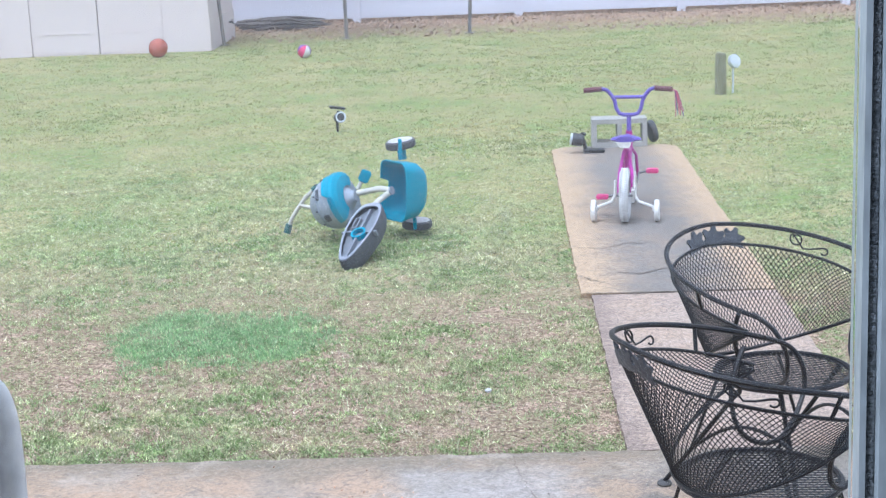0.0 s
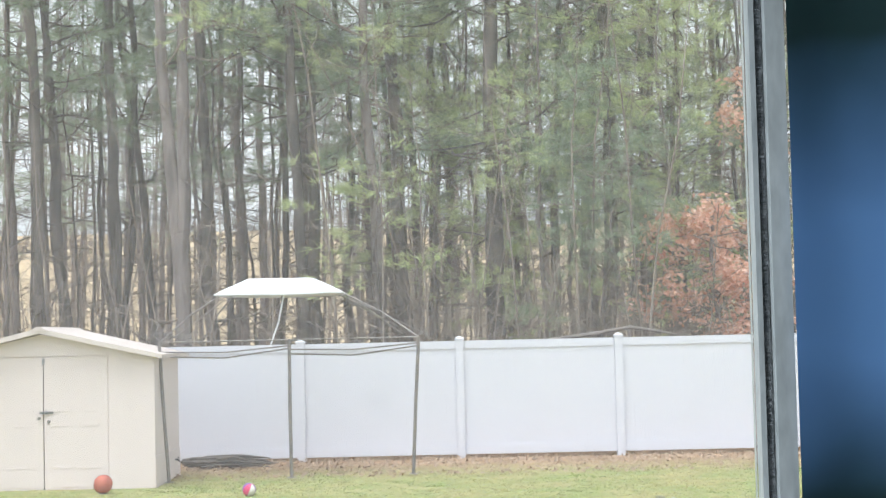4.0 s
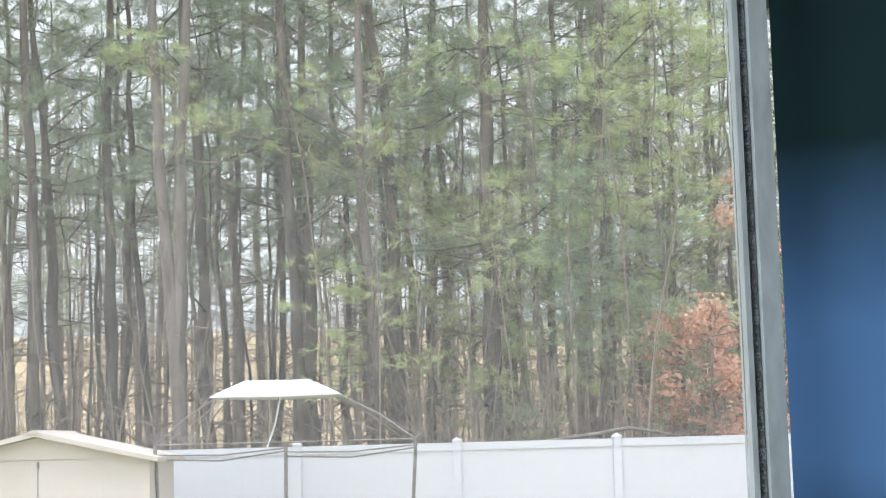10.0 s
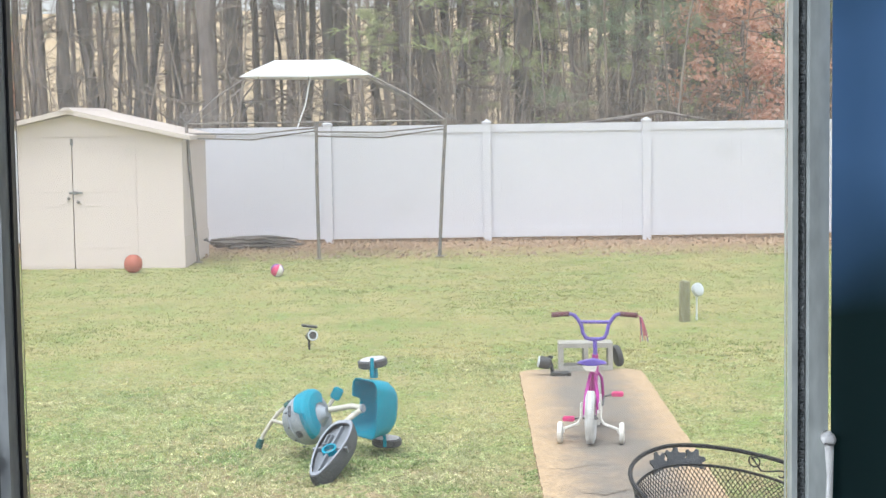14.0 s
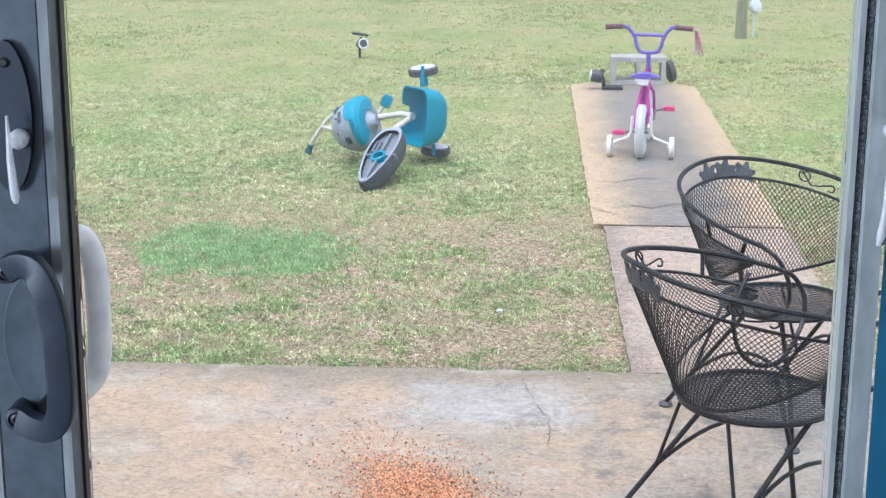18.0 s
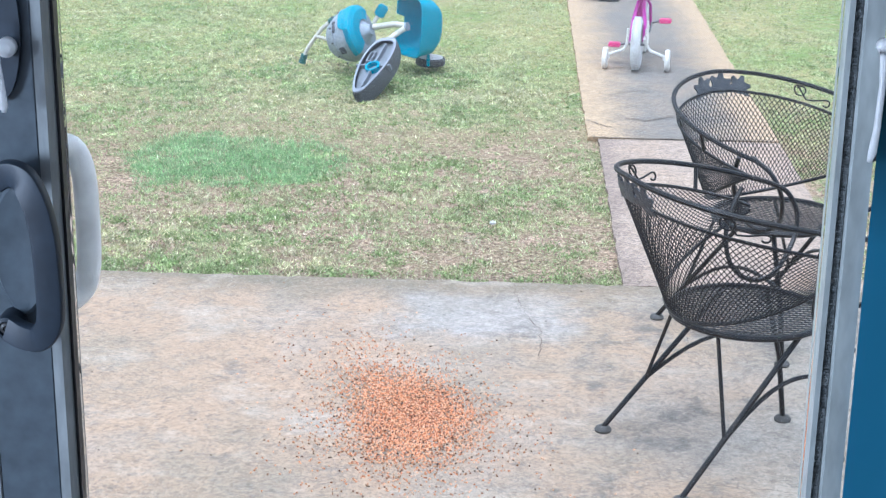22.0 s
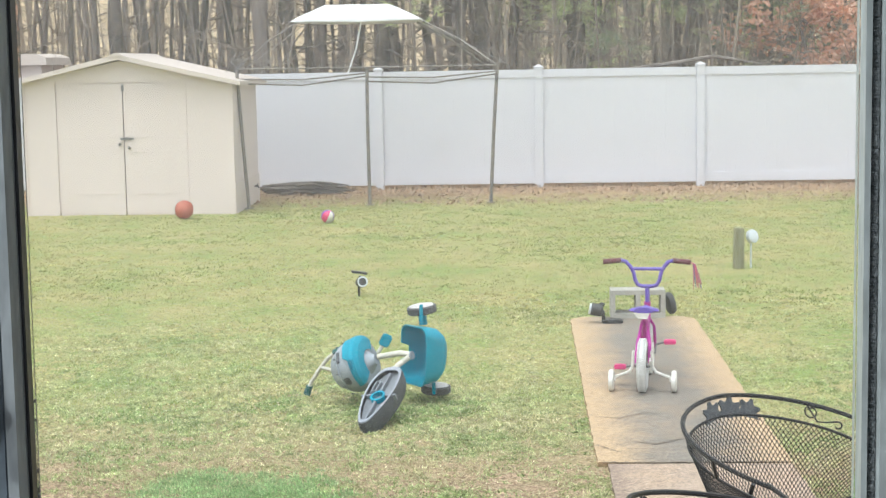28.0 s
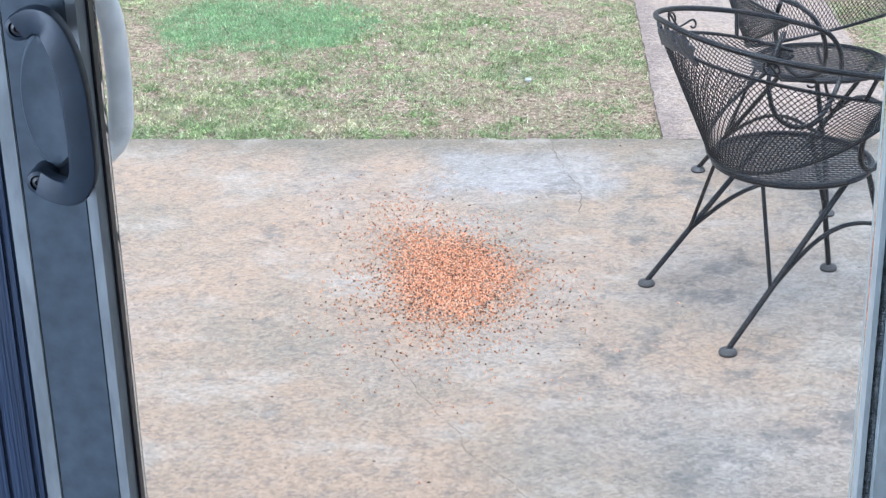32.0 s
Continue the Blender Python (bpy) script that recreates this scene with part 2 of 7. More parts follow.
white_vinyl = material("white_vinyl", (0.66, 0.665, 0.73), (0.65, 0.655, 0.72), 0.4, scale=0.8, fine=90.0, bump=0)
shed_plastic = material("shed_plastic", (0.70, 0.610, 0.585), (0.68, 0.592, 0.565), 0.5, scale=1.5, fine=260, bump=0.03)
shed_roof_mat = material("shed_roof", (0.66, 0.575, 0.535), (0.60, 0.52, 0.48), 0.5, scale=2, fine=200, bump=0.08)
dark_line = material("shadowed_gap", (0.10, 0.09, 0.08), rough=0.9, bump=0)
pole_metal = material("weathered_pole", (0.17, 0.16, 0.16), (0.25, 0.22, 0.20), 0.5, 0.4, scale=9, fine=70, bump=0.1)
canvas_white = material("canopy_canvas", (0.76, 0.77, 0.80), (0.67, 0.68, 0.71), 0.8, scale=3, fine=90, bump=0.1)
# grey of the cast leaves: weathering plus the sky's reflection put into the colour
iron_leaf = material("weathered_sheen_iron", (0.085, 0.092, 0.105), (0.05, 0.055, 0.064), 0.5, 0.0, scale=30, fine=150, bump=0.2, spec=0.4)
iron = material("black_wrought_iron", (0.006, 0.008, 0.012), (0.022, 0.019, 0.018), 0.42, 0.0, scale=25, fine=200, bump=0.12, spec=0.35)
foot_rubber = material("foot_cap", (0.10, 0.095, 0.09), (0.06, 0.055, 0.05), 0.6, scale=30, bump=0.1)
tyre_white = material("white_rubber", (0.68, 0.69, 0.70), (0.56, 0.56, 0.55), 0.6, scale=20, fine=120, bump=0.15)
paint_white = material("white_enamel", (0.78, 0.77, 0.74), (0.68, 0.66, 0.62), 0.35, scale=15, bump=0.04)
paint_pink = material("magenta_paint", (0.50, 0.02, 0.31), (0.40, 0.02, 0.30), 0.28, scale=14, bump=0.03)
paint_purple = material("purple_paint", (0.17, 0.11, 0.50), (0.13, 0.09, 0.42), 0.32, scale=14, bump=0.03)
plastic_pink = material("hot_pink_plastic", (0.74, 0.075, 0.24), (0.64, 0.06, 0.22), 0.4, scale=20, bump=0.05)
grip_red = material("maroon_grip", (0.14, 0.035, 0.045), (0.10, 0.03, 0.04), 0.6, scale=40, bump=0.1)
streamer_mat = island_material("streamer_foil", [(0.10, 0.15, 0.45), (0.36, 0.44, 0.58), (0.62, 0.06, 0.12), (0.14, 0.09, 0.36), (0.60, 0.10, 0.16)], 0.3)
steel = material("dull_steel", (0.32, 0.32, 0.33), (0.22, 0.22, 0.23), 0.38, 0.9, scale=30, bump=0.05)
black_plastic = material("black_plastic", (0.02, 0.02, 0.022), (0.04, 0.04, 0.042), 0.45, scale=20, bump=0.08)
toy_teal = material("teal_plastic", (0.002, 0.25, 0.37), (0.003, 0.29, 0.42), 0.5, scale=9, fine=50, bump=0.06, spec=0.25)
# teal plastic darkened by colour, for the shade in the cover's recess
toy_teal_shade = material("shaded_teal_plastic", (0.002, 0.16, 0.25), (0.002, 0.18, 0.28), 0.5, scale=9, fine=50, bump=0.06, spec=0.25)
toy_grey = material("light_grey_plastic", (0.32, 0.355, 0.40), (0.28, 0.315, 0.36), 0.5, scale=10, fine=60, bump=0.06)
toy_pale = material("pale_grey_plastic", (0.58, 0.56, 0.57), (0.50, 0.48, 0.49), 0.5, scale=10, fine=60, bump=0.06)
toy_mid = material("mid_grey_plastic", (0.21, 0.23, 0.26), (0.18, 0.20, 0.23), 0.5, scale=10, fine=60, bump=0.06)
toy_rim = material("shell_rim_plastic", (0.31, 0.33, 0.38), (0.27, 0.29, 0.34), 0.5, scale=10, fine=60, bump=0.06)
toy_dark = material("charcoal_plastic", (0.075, 0.082, 0.098), (0.05, 0.055, 0.066), 0.55, scale=16, fine=70, bump=0.08)
toy_cream = material("cream_tube", (0.60, 0.57, 0.50), (0.48, 0.46, 0.40), 0.4, scale=18, bump=0.05)
grip_green = material("dark_green_grip", (0.02, 0.10, 0.10), (0.03, 0.13, 0.12), 0.6, scale=30, bump=0.1)
rubber_black = material("black_tyre", (0.05, 0.05, 0.055), (0.08, 0.08, 0.085), 0.7, scale=20, bump=0.15)
ball_orange = material("orange_rubber", (0.46, 0.13, 0.085), (0.40, 0.11, 0.07), 0.65, scale=12, fine=250, bump=0.4)
block_grey = material("cinder_block", (0.42, 0.40, 0.36), (0.34, 0.33, 0.30), 0.9, scale=14, fine=180, bump=0.5)
post_wood = material("weathered_post", (0.30, 0.29, 0.18), (0.17, 0.17, 0.10), 0.9, scale=10, fine=60, bump=0.5, stretch=(1, 1, 0.15))
lamp_white = material("pale_lamp_plastic", (0.62, 0.66, 0.70), (0.52, 0.56, 0.60), 0.3, scale=12, bump=0.03)
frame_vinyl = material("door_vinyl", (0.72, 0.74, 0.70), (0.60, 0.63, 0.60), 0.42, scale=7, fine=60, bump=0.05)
# backlit inner face of the pale door vinyl, its shade put into the colour
frame_shaded = material("shaded_door_vinyl", (0.098, 0.124, 0.148), (0.085, 0.108, 0.130), 0.45, scale=5, fine=60, bump=0.06)
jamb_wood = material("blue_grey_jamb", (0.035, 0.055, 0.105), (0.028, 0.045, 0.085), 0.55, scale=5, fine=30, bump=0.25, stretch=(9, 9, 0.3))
pile_mat = material("weather_pile", (0.13, 0.145, 0.15), (0.27, 0.29, 0.29), 0.95, scale=110, fine=500, bump=0.8)
handle_white = material("white_handle", (0.97, 0.97, 0.97), (0.95, 0.95, 0.96), 0.35, scale=10, bump=0.03)
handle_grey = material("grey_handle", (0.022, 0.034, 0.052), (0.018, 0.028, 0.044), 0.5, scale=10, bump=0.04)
milky = handle_white.node_tree.nodes["Principled BSDF"]
milky.inputs["Subsurface Weight"].default_value = 1.0
milky.inputs["Subsurface Radius"].default_value = (1.0, 1.0, 1.0)
milky.inputs["Subsurface Scale"].default_value = 0.04
wall_paint = material("room_paint", (0.45, 0.47, 0.50), (0.40, 0.42, 0.45), 0.8, scale=2, bump=0.05)
room_floor = material("room_floor", (0.16, 0.11, 0.07), (0.11, 0.075, 0.05), 0.5, scale=3, fine=40, bump=0.1, stretch=(1, 8, 1))
siding = material("house_siding", (0.55, 0.55, 0.54), (0.48, 0.48, 0.47), 0.7, scale=2, bump=0.1)
bark = material("pine_bark", (0.178, 0.151, 0.133), (0.0763, 0.0653, 0.0579), 0.95, scale=5, fine=22, bump=1.0, stretch=(1, 1, 0.3))
bark_pale = material("grey_bark", (0.27, 0.232, 0.211), (0.14, 0.119, 0.108), 0.95, scale=5, fine=22, bump=1.0, stretch=(1, 1, 0.3))
twig_mat = material("dead_twigs", (0.34, 0.285, 0.235), (0.19, 0.155, 0.125), 0.95, scale=2, bump=0)
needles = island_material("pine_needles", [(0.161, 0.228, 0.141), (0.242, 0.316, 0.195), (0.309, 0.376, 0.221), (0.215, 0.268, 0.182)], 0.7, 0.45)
needles_light = island_material("young_pine_needles", [(0.435, 0.527, 0.238), (0.58, 0.659, 0.303), (0.527, 0.58, 0.289), (0.421, 0.474, 0.264)], 0.7, 0.5)
# needles further back, with the haze of distance put into their colour
needles_hazed = island_material("hazed_pine_needles", [(0.321, 0.381, 0.273), (0.416, 0.475, 0.344), (0.369, 0.428, 0.297), (0.475, 0.51, 0.381)], 0.7, 0.5)
oak_leaves = island_material("dry_oak_leaves", [(0.72, 0.40, 0.28), (0.86, 0.56, 0.42), (0.60, 0.31, 0.21), (0.90, 0.68, 0.55)], 0.75, 0.45)
litter_mat = island_material("leaf_litter", [(0.30, 0.20, 0.135), (0.38, 0.27, 0.185), (0.20, 0.135, 0.09), (0.46, 0.35, 0.25)], 0.85)
grass_mat = island_material("grass_blades", [(0.11, 0.17, 0.06), (0.28, 0.40, 0.15), (0.42, 0.54, 0.22), (0.22, 0.34, 0.12), (0.82, 0.80, 0.54), (0.35, 0.47, 0.18)], 0.75, 0.3,
                            patch=[(0.24, 0.26, 0.10), (0.54, 0.52, 0.28), (0.90, 0.83, 0.60), (0.34, 0.40, 0.16), (0.70, 0.64, 0.41)], patch_scale=1.6, clump=((7, 0.80, 1.16), (26, 0.62, 1.40), (130, 0.45, 1.55)))
green_mat = island_material("lush_grass", [(0.14, 0.28, 0.11), (0.36, 0.55, 0.26), (0.29, 0.48, 0.21), (0.62, 0.72, 0.45), (0.20, 0.38, 0.15)], 0.7, 0.3, clump=((20, 0.8, 1.25), (110, 0.5, 1.5)))
far_grass_mat = island_material("distant_grass", [(0.27, 0.34, 0.12), (0.39, 0.46, 0.18), (0.33, 0.40, 0.145), (0.52, 0.52, 0.26)], 0.75, 0.5,
                                patch=[(0.48, 0.44, 0.20), (0.60, 0.53, 0.27), (0.42, 0.40, 0.17)], patch_scale=0.7, clump=((3.5, 0.76, 1.18), (16, 0.62, 1.36)))
far_stile_paint = material("scuffed_pale_stile", (0.41, 0.445, 0.435), (0.34, 0.37, 0.36), 0.45, scale=14, fine=90, bump=0.08, stretch=(1, 1, 0.3))
stile_paint = material("scuffed_stile", (0.33, 0.355, 0.36), (0.26, 0.28, 0.285), 0.45, scale=14, fine=90, bump=0.08, stretch=(1, 1, 0.3))
clover_mat = island_material("clover_leaves", [(0.22, 0.33, 0.10), (0.34, 0.46, 0.18), (0.29, 0.40, 0.15), (0.55, 0.60, 0.32), (0.07, 0.12, 0.035), (0.42, 0.48, 0.22)], 0.7, 0.2, clump=((45, 0.6, 1.35), (150, 0.5, 1.5)))
straw_mat = island_material("thatch", [(0.58, 0.47, 0.33), (0.33, 0.225, 0.16), (0.80, 0.70, 0.54), (0.05, 0.035, 0.025), (0.50, 0.37, 0.25), (0.24, 0.15, 0.10), (0.86, 0.78, 0.60)], 0.9, clump=((30, 0.6, 1.35), (150, 0.42, 1.85)))
seed_mat = island_material("bird_seed", [(0.80, 0.27, 0.11), (0.90, 0.48, 0.28), (0.56, 0.17, 0.07), (0.92, 0.57, 0.36), (0.03, 0.02, 0.015), (0.90, 0.44, 0.22), (0.90, 0.52, 0.30), (0.10, 0.035, 0.02), (0.80, 0.30, 0.12), (0.05, 0.02, 0.012), (0.88, 0.42, 0.22)], 0.7)


def ground_material():
    """Soil, thatch and short turf, with leaf litter under the woods and a straw-coloured field beyond."""
    mt = bpy.data.materials.new("ground_turf")
    mt.use_nodes = True
    n, l = mt.node_tree.nodes, mt.node_tree.links
    b = n["Principled BSDF"]
    b.inputs["Roughness"].default_value = 0.95
    b.inputs["Specular IOR Level"].default_value = 0.1
    geo = n.new("ShaderNodeNewGeometry")
    sep = n.new("ShaderNodeSeparateXYZ")
    l.new(geo.outputs["Position"], sep.inputs[0])

    def nz(scale, detail=5):
        t = n.new("ShaderNodeTexNoise")
        t.inputs["Scale"].default_value = scale
        t.inputs["Detail"].default_value = detail
        l.new(geo.outputs["Position"], t.inputs["Vector"])
        return t.outputs[0]

    def rng(src, a, c, lo=0.0, hi=1.0):
        m = n.new("ShaderNodeMapRange")
        m.inputs[1].default_value, m.inputs[2].default_value = a, c
        m.inputs[3].default_value, m.inputs[4].default_value = lo, hi
        l.new(src, m.inputs[0])
        return m.outputs[0]

    def mix(f, a, c):
        m = n.new("ShaderNodeMix")
        m.data_type = "RGBA"
        if isinstance(f, float):
            m.inputs[0].default_value = f
        else:
            l.new(f, m.inputs[0])
        for k, s in ((6, a), (7, c)):
            if isinstance(s, tuple):
                m.inputs[k].default_value = (*s, 1)
            else:
                l.new(s, m.inputs[k])
        return m.outputs[2]

    turf = mix(rng(nz(1.3), 0.35, 0.65), (0.23, 0.30, 0.10), (0.40, 0.36, 0.17))
    turf = mix(rng(nz(14), 0.45, 0.7), turf, (0.34, 0.28, 0.14))
    turf = mix(rng(nz(34), 0.52, 0.68), turf, (0.10, 0.11, 0.035))
    thatch = mix(rng(nz(9), 0.35, 0.65), (0.46, 0.33, 0.235), (0.32, 0.27, 0.16))
    thatch = mix(rng(nz(42), 0.42, 0.66), thatch, (0.15, 0.10, 0.07))
    thatch = mix(rng(sep.outputs["Y"], PATIO_Y + 0.01, PATIO_Y + 0.19, 0.75, 0.0), thatch, (0.13, 0.10, 0.08))
    near = rng(sep.outputs["Y"], 7.45, 9.4)
    col = mix(near, thatch, turf)
    litter = mix(rng(nz(6), 0.35, 0.65), (0.40, 0.26, 0.16), (0.28, 0.19, 0.115))
    col = mix(rng(sep.outputs["Y"], 22.0, 24.2), col, litter)
    field = mix(rng(nz(0.2), 0.35, 0.65), (0.47, 0.36, 0.23), (0.40, 0.31, 0.20))
    col = mix(rng(sep.outputs["Y"], 55.0, 62.0), col, field)
    fine = n.new("ShaderNodeVectorMath")
    fine.operation = "SCALE"
    l.new(col, fine.inputs[0])
    l.new(rng(nz(120, 4), 0.32, 0.68, 0.35, 1.70), fine.inputs["Scale"])
    l.new(fine.outputs[0], b.inputs["Base Color"])
    bp = n.new("ShaderNodeBump")
    bp.inputs["Strength"].default_value = 0.8
    bp.inputs["Distance"].default_value = 0.02
    l.new(nz(70, 4), bp.inputs["Height"])
    l.new(bp.outputs[0], b.inputs["Normal"])
    return mt


def concrete_material(name, base, stain, pale, stain_x=None, edge=None, skim=None, rim=None):
    """Worn outdoor concrete: broad stains, pale worn patches, exposed aggregate; stain_x: where rusty soil washes over it."""
    mt = bpy.data.materials.new(name)
    mt.use_nodes = True
    n, l = mt.node_tree.nodes, mt.node_tree.links
    b = n["Principled BSDF"]
    b.inputs["Roughness"].default_value = 0.8
    geo = n.new("ShaderNodeNewGeometry")
    sep = n.new("ShaderNodeSeparateXYZ")
    l.new(geo.outputs["Position"], sep.inputs[0])

    def nz(scale, detail=6, rough=0.6):
        t = n.new("ShaderNodeTexNoise")
        t.inputs["Scale"].default_value = scale
        t.inputs["Detail"].default_value = detail
        t.inputs["Roughness"].default_value = rough
        l.new(geo.outputs["Position"], t.inputs["Vector"])
        return t.outputs[0]

    def rng(src, a, c, lo=0.0, hi=1.0):
        m = n.new("ShaderNodeMapRange")
        m.inputs[1].default_value, m.inputs[2].default_value = a, c
        m.inputs[3].default_value, m.inputs[4].default_value = lo, hi
        l.new(src, m.inputs[0])
        return m.outputs[0]

    def mix(f, a, c):
        m = n.new("ShaderNodeMix")
        m.data_type = "RGBA"
        l.new(f, m.inputs[0])
        for k, s in ((6, a), (7, c)):
            if isinstance(s, tuple):
                m.inputs[k].default_value = (*s, 1)
            else:
                l.new(s, m.inputs[k])
        return m.outputs[2]

    def math_node(op, a, c):
        m = n.new("ShaderNodeMath")
        m.operation = op
        for k, s in ((0, a), (1, c)):
            if isinstance(s, (int, float)):
                m.inputs[k].default_value = s
            else:
                l.new(s, m.inputs[k])
        return m.outputs[0]

    col = mix(rng(nz(1.9, 9, 0.78), 0.38, 0.62), base, pale)
    if stain_x:
        wash = math_node("ADD", rng(sep.outputs["X"], stain_x[0], stain_x[1], 1.0, 0.0), rng(nz(1.1), 0.3, 0.7, -0.55, 0.45))
        col = mix(rng(wash, 0.25, 0.8), col, stain)
    else:
        col = mix(rng(nz(2.3, 9, 0.8), 0.46, 0.62), col, stain)
    if edge:
        # sandy soil washed in along both long sides
        x0, x1, width, sand = edge
        side = math_node("MINIMUM", math_node("SUBTRACT", sep.outputs["X"], x0), math_node("SUBTRACT", x1, sep.outputs["X"]))
        ragged = math_node("ADD", side, rng(nz(3.2, 9, 0.75), 0.3, 0.7, -0.11, 0.11))
        col = mix(rng(ragged, width * 0.3, width * 1.6, 0.95, 0.0), col, sand)
    if skim:
        # pale mortar skim with a ragged outline
        cx, cy, rx, ry, tone = skim
        dx = math_node("DIVIDE", math_node("SUBTRACT", sep.outputs["X"], cx), rx)
        dy = math_node("DIVIDE", math_node("SUBTRACT", sep.outputs["Y"], cy), ry)
        dx = math_node("ADD", dx, math_node("MULTIPLY", dy, 0.12))
        q = math_node("MAXIMUM", math_node("ABSOLUTE", dx, 0.0), math_node("ABSOLUTE", dy, 0.0))
        q = math_node("ADD", q, rng(nz(5, 7, 0.7), 0.3, 0.7, -0.4, 0.4))
        col = mix(rng(q, 0.70, 1.25, 0.75, 0.0), col, tone)
    if rim:
        # broad dirty patches
        col = mix(rng(nz(1.7, 9, 0.75), 0.46, 0.66, 0.0, 0.7), col, (0.25, 0.215, 0.16))
        # dark smudges, stronger towards larger x
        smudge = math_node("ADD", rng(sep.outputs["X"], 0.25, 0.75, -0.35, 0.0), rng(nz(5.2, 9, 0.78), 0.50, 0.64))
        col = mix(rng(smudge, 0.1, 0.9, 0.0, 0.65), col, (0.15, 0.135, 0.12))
        # speckled wear
        col = mix(rng(nz(19, 8, 0.8), 0.50, 0.66, 0.0, 0.25), col, tuple(c * 0.72 for c in base))
        # dark smudges once more, stronger towards larger x
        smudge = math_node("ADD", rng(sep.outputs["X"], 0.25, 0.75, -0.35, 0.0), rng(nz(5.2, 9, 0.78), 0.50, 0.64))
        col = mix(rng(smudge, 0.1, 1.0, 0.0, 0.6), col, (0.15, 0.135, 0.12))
        # speckled wear
        col = mix(rng(nz(19, 8, 0.8), 0.50, 0.66, 0.0, 0.5), col, tuple(c * 0.72 for c in base))
        # damp algae and washed soil along the slab's outer rim
        d = math_node("ADD", math_node("SUBTRACT", rim, sep.outputs["Y"]), rng(nz(4, 6, 0.7), 0.3, 0.7, -0.12, 0.12))
        col = mix(rng(d, 0.02, 0.26, 0.8, 0.0), col, (0.20, 0.165, 0.115))
    col = mix(rng(nz(38, 5, 0.7), 0.54, 0.70, 0.0, 0.35), col, tuple(c * 0.62 for c in base))
    soft = 0.6 if stain_x else 0.0
    streak = n.new("ShaderNodeMapping")
    streak.inputs["Scale"].default_value = (0.6, 1.0, 1.0)
    l.new(geo.outputs["Position"], streak.inputs["Vector"])
    sn = n.new("ShaderNodeTexNoise")
    sn.inputs["Scale"].default_value, sn.inputs["Detail"].default_value, sn.inputs["Roughness"].default_value = 3.6, 10, 0.74
    l.new(streak.outputs[0], sn.inputs["Vector"])
    col = mix(rng(sn.outputs[0], 0.51, 0.63, 0.0, soft), col, (pale[0] * 1.18, pale[1] * 1.13, pale[2] * 1.06))
    col = mix(rng(nz(75, 4, 0.7), 0.58, 0.68, 0.0, 0.3), col, tuple(c * 0.5 for c in base))
    col = mix(rng(nz(13, 6), 0.60, 0.82), col, tuple(c * 0.68 for c in base))
    vo = n.new("ShaderNodeTexVoronoi")
    vo.inputs["Scale"].default_value = 120
    l.new(geo.outputs["Position"], vo.inputs["Vector"])
    grit = n.new("ShaderNodeVectorMath")
    grit.operation = "SCALE"
    sepc = n.new("ShaderNodeSeparateColor")
    l.new(vo.outputs["Color"], sepc.inputs[0])
    l.new(col, grit.inputs[0])
    l.new(rng(sepc.outputs[0], 0, 1, 0.80, 1.20) if stain_x else rng(sepc.outputs[0], 0, 1, 0.66, 1.38), grit.inputs["Scale"])
    l.new(grit.outputs[0], b.inputs["Base Color"])
    bp = n.new("ShaderNodeBump")
    bp.inputs["Strength"].default_value = 0.15
    bp.inputs["Distance"].default_value = 0.002
    l.new(vo.outputs["Distance"], bp.inputs["Height"])
    l.new(bp.outputs[0], b.inputs["Normal"])
    return mt


ground_mat = ground_material()
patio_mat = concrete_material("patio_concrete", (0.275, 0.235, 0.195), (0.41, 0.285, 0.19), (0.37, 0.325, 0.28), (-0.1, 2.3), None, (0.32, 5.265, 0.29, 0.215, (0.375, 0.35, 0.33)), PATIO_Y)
near_walk_mat = concrete_material("pinkish_concrete", (0.325, 0.243, 0.19), (0.39, 0.285, 0.205), (0.36, 0.28, 0.22), None, (WALK_X0 + 0.05, WALK_X1 + 0.2, 0.06, (0.26, 0.195, 0.155)))
walk_mat = concrete_material("walkway_concrete", (0.175, 0.156, 0.136), (0.245, 0.195, 0.148), (0.21, 0.183, 0.156), None, (WALK_X0, WALK_X1, 0.19, (0.45, 0.32, 0.195)))
crack_mat = material("crack_dirt", (0.13, 0.10, 0.08), (0.19, 0.15, 0.11), 0.95, scale=30, bump=0.2)
stone_mat = material("white_stone", (0.62, 0.61, 0.60), (0.5, 0.5, 0.5), 0.8, scale=30, bump=0.2)


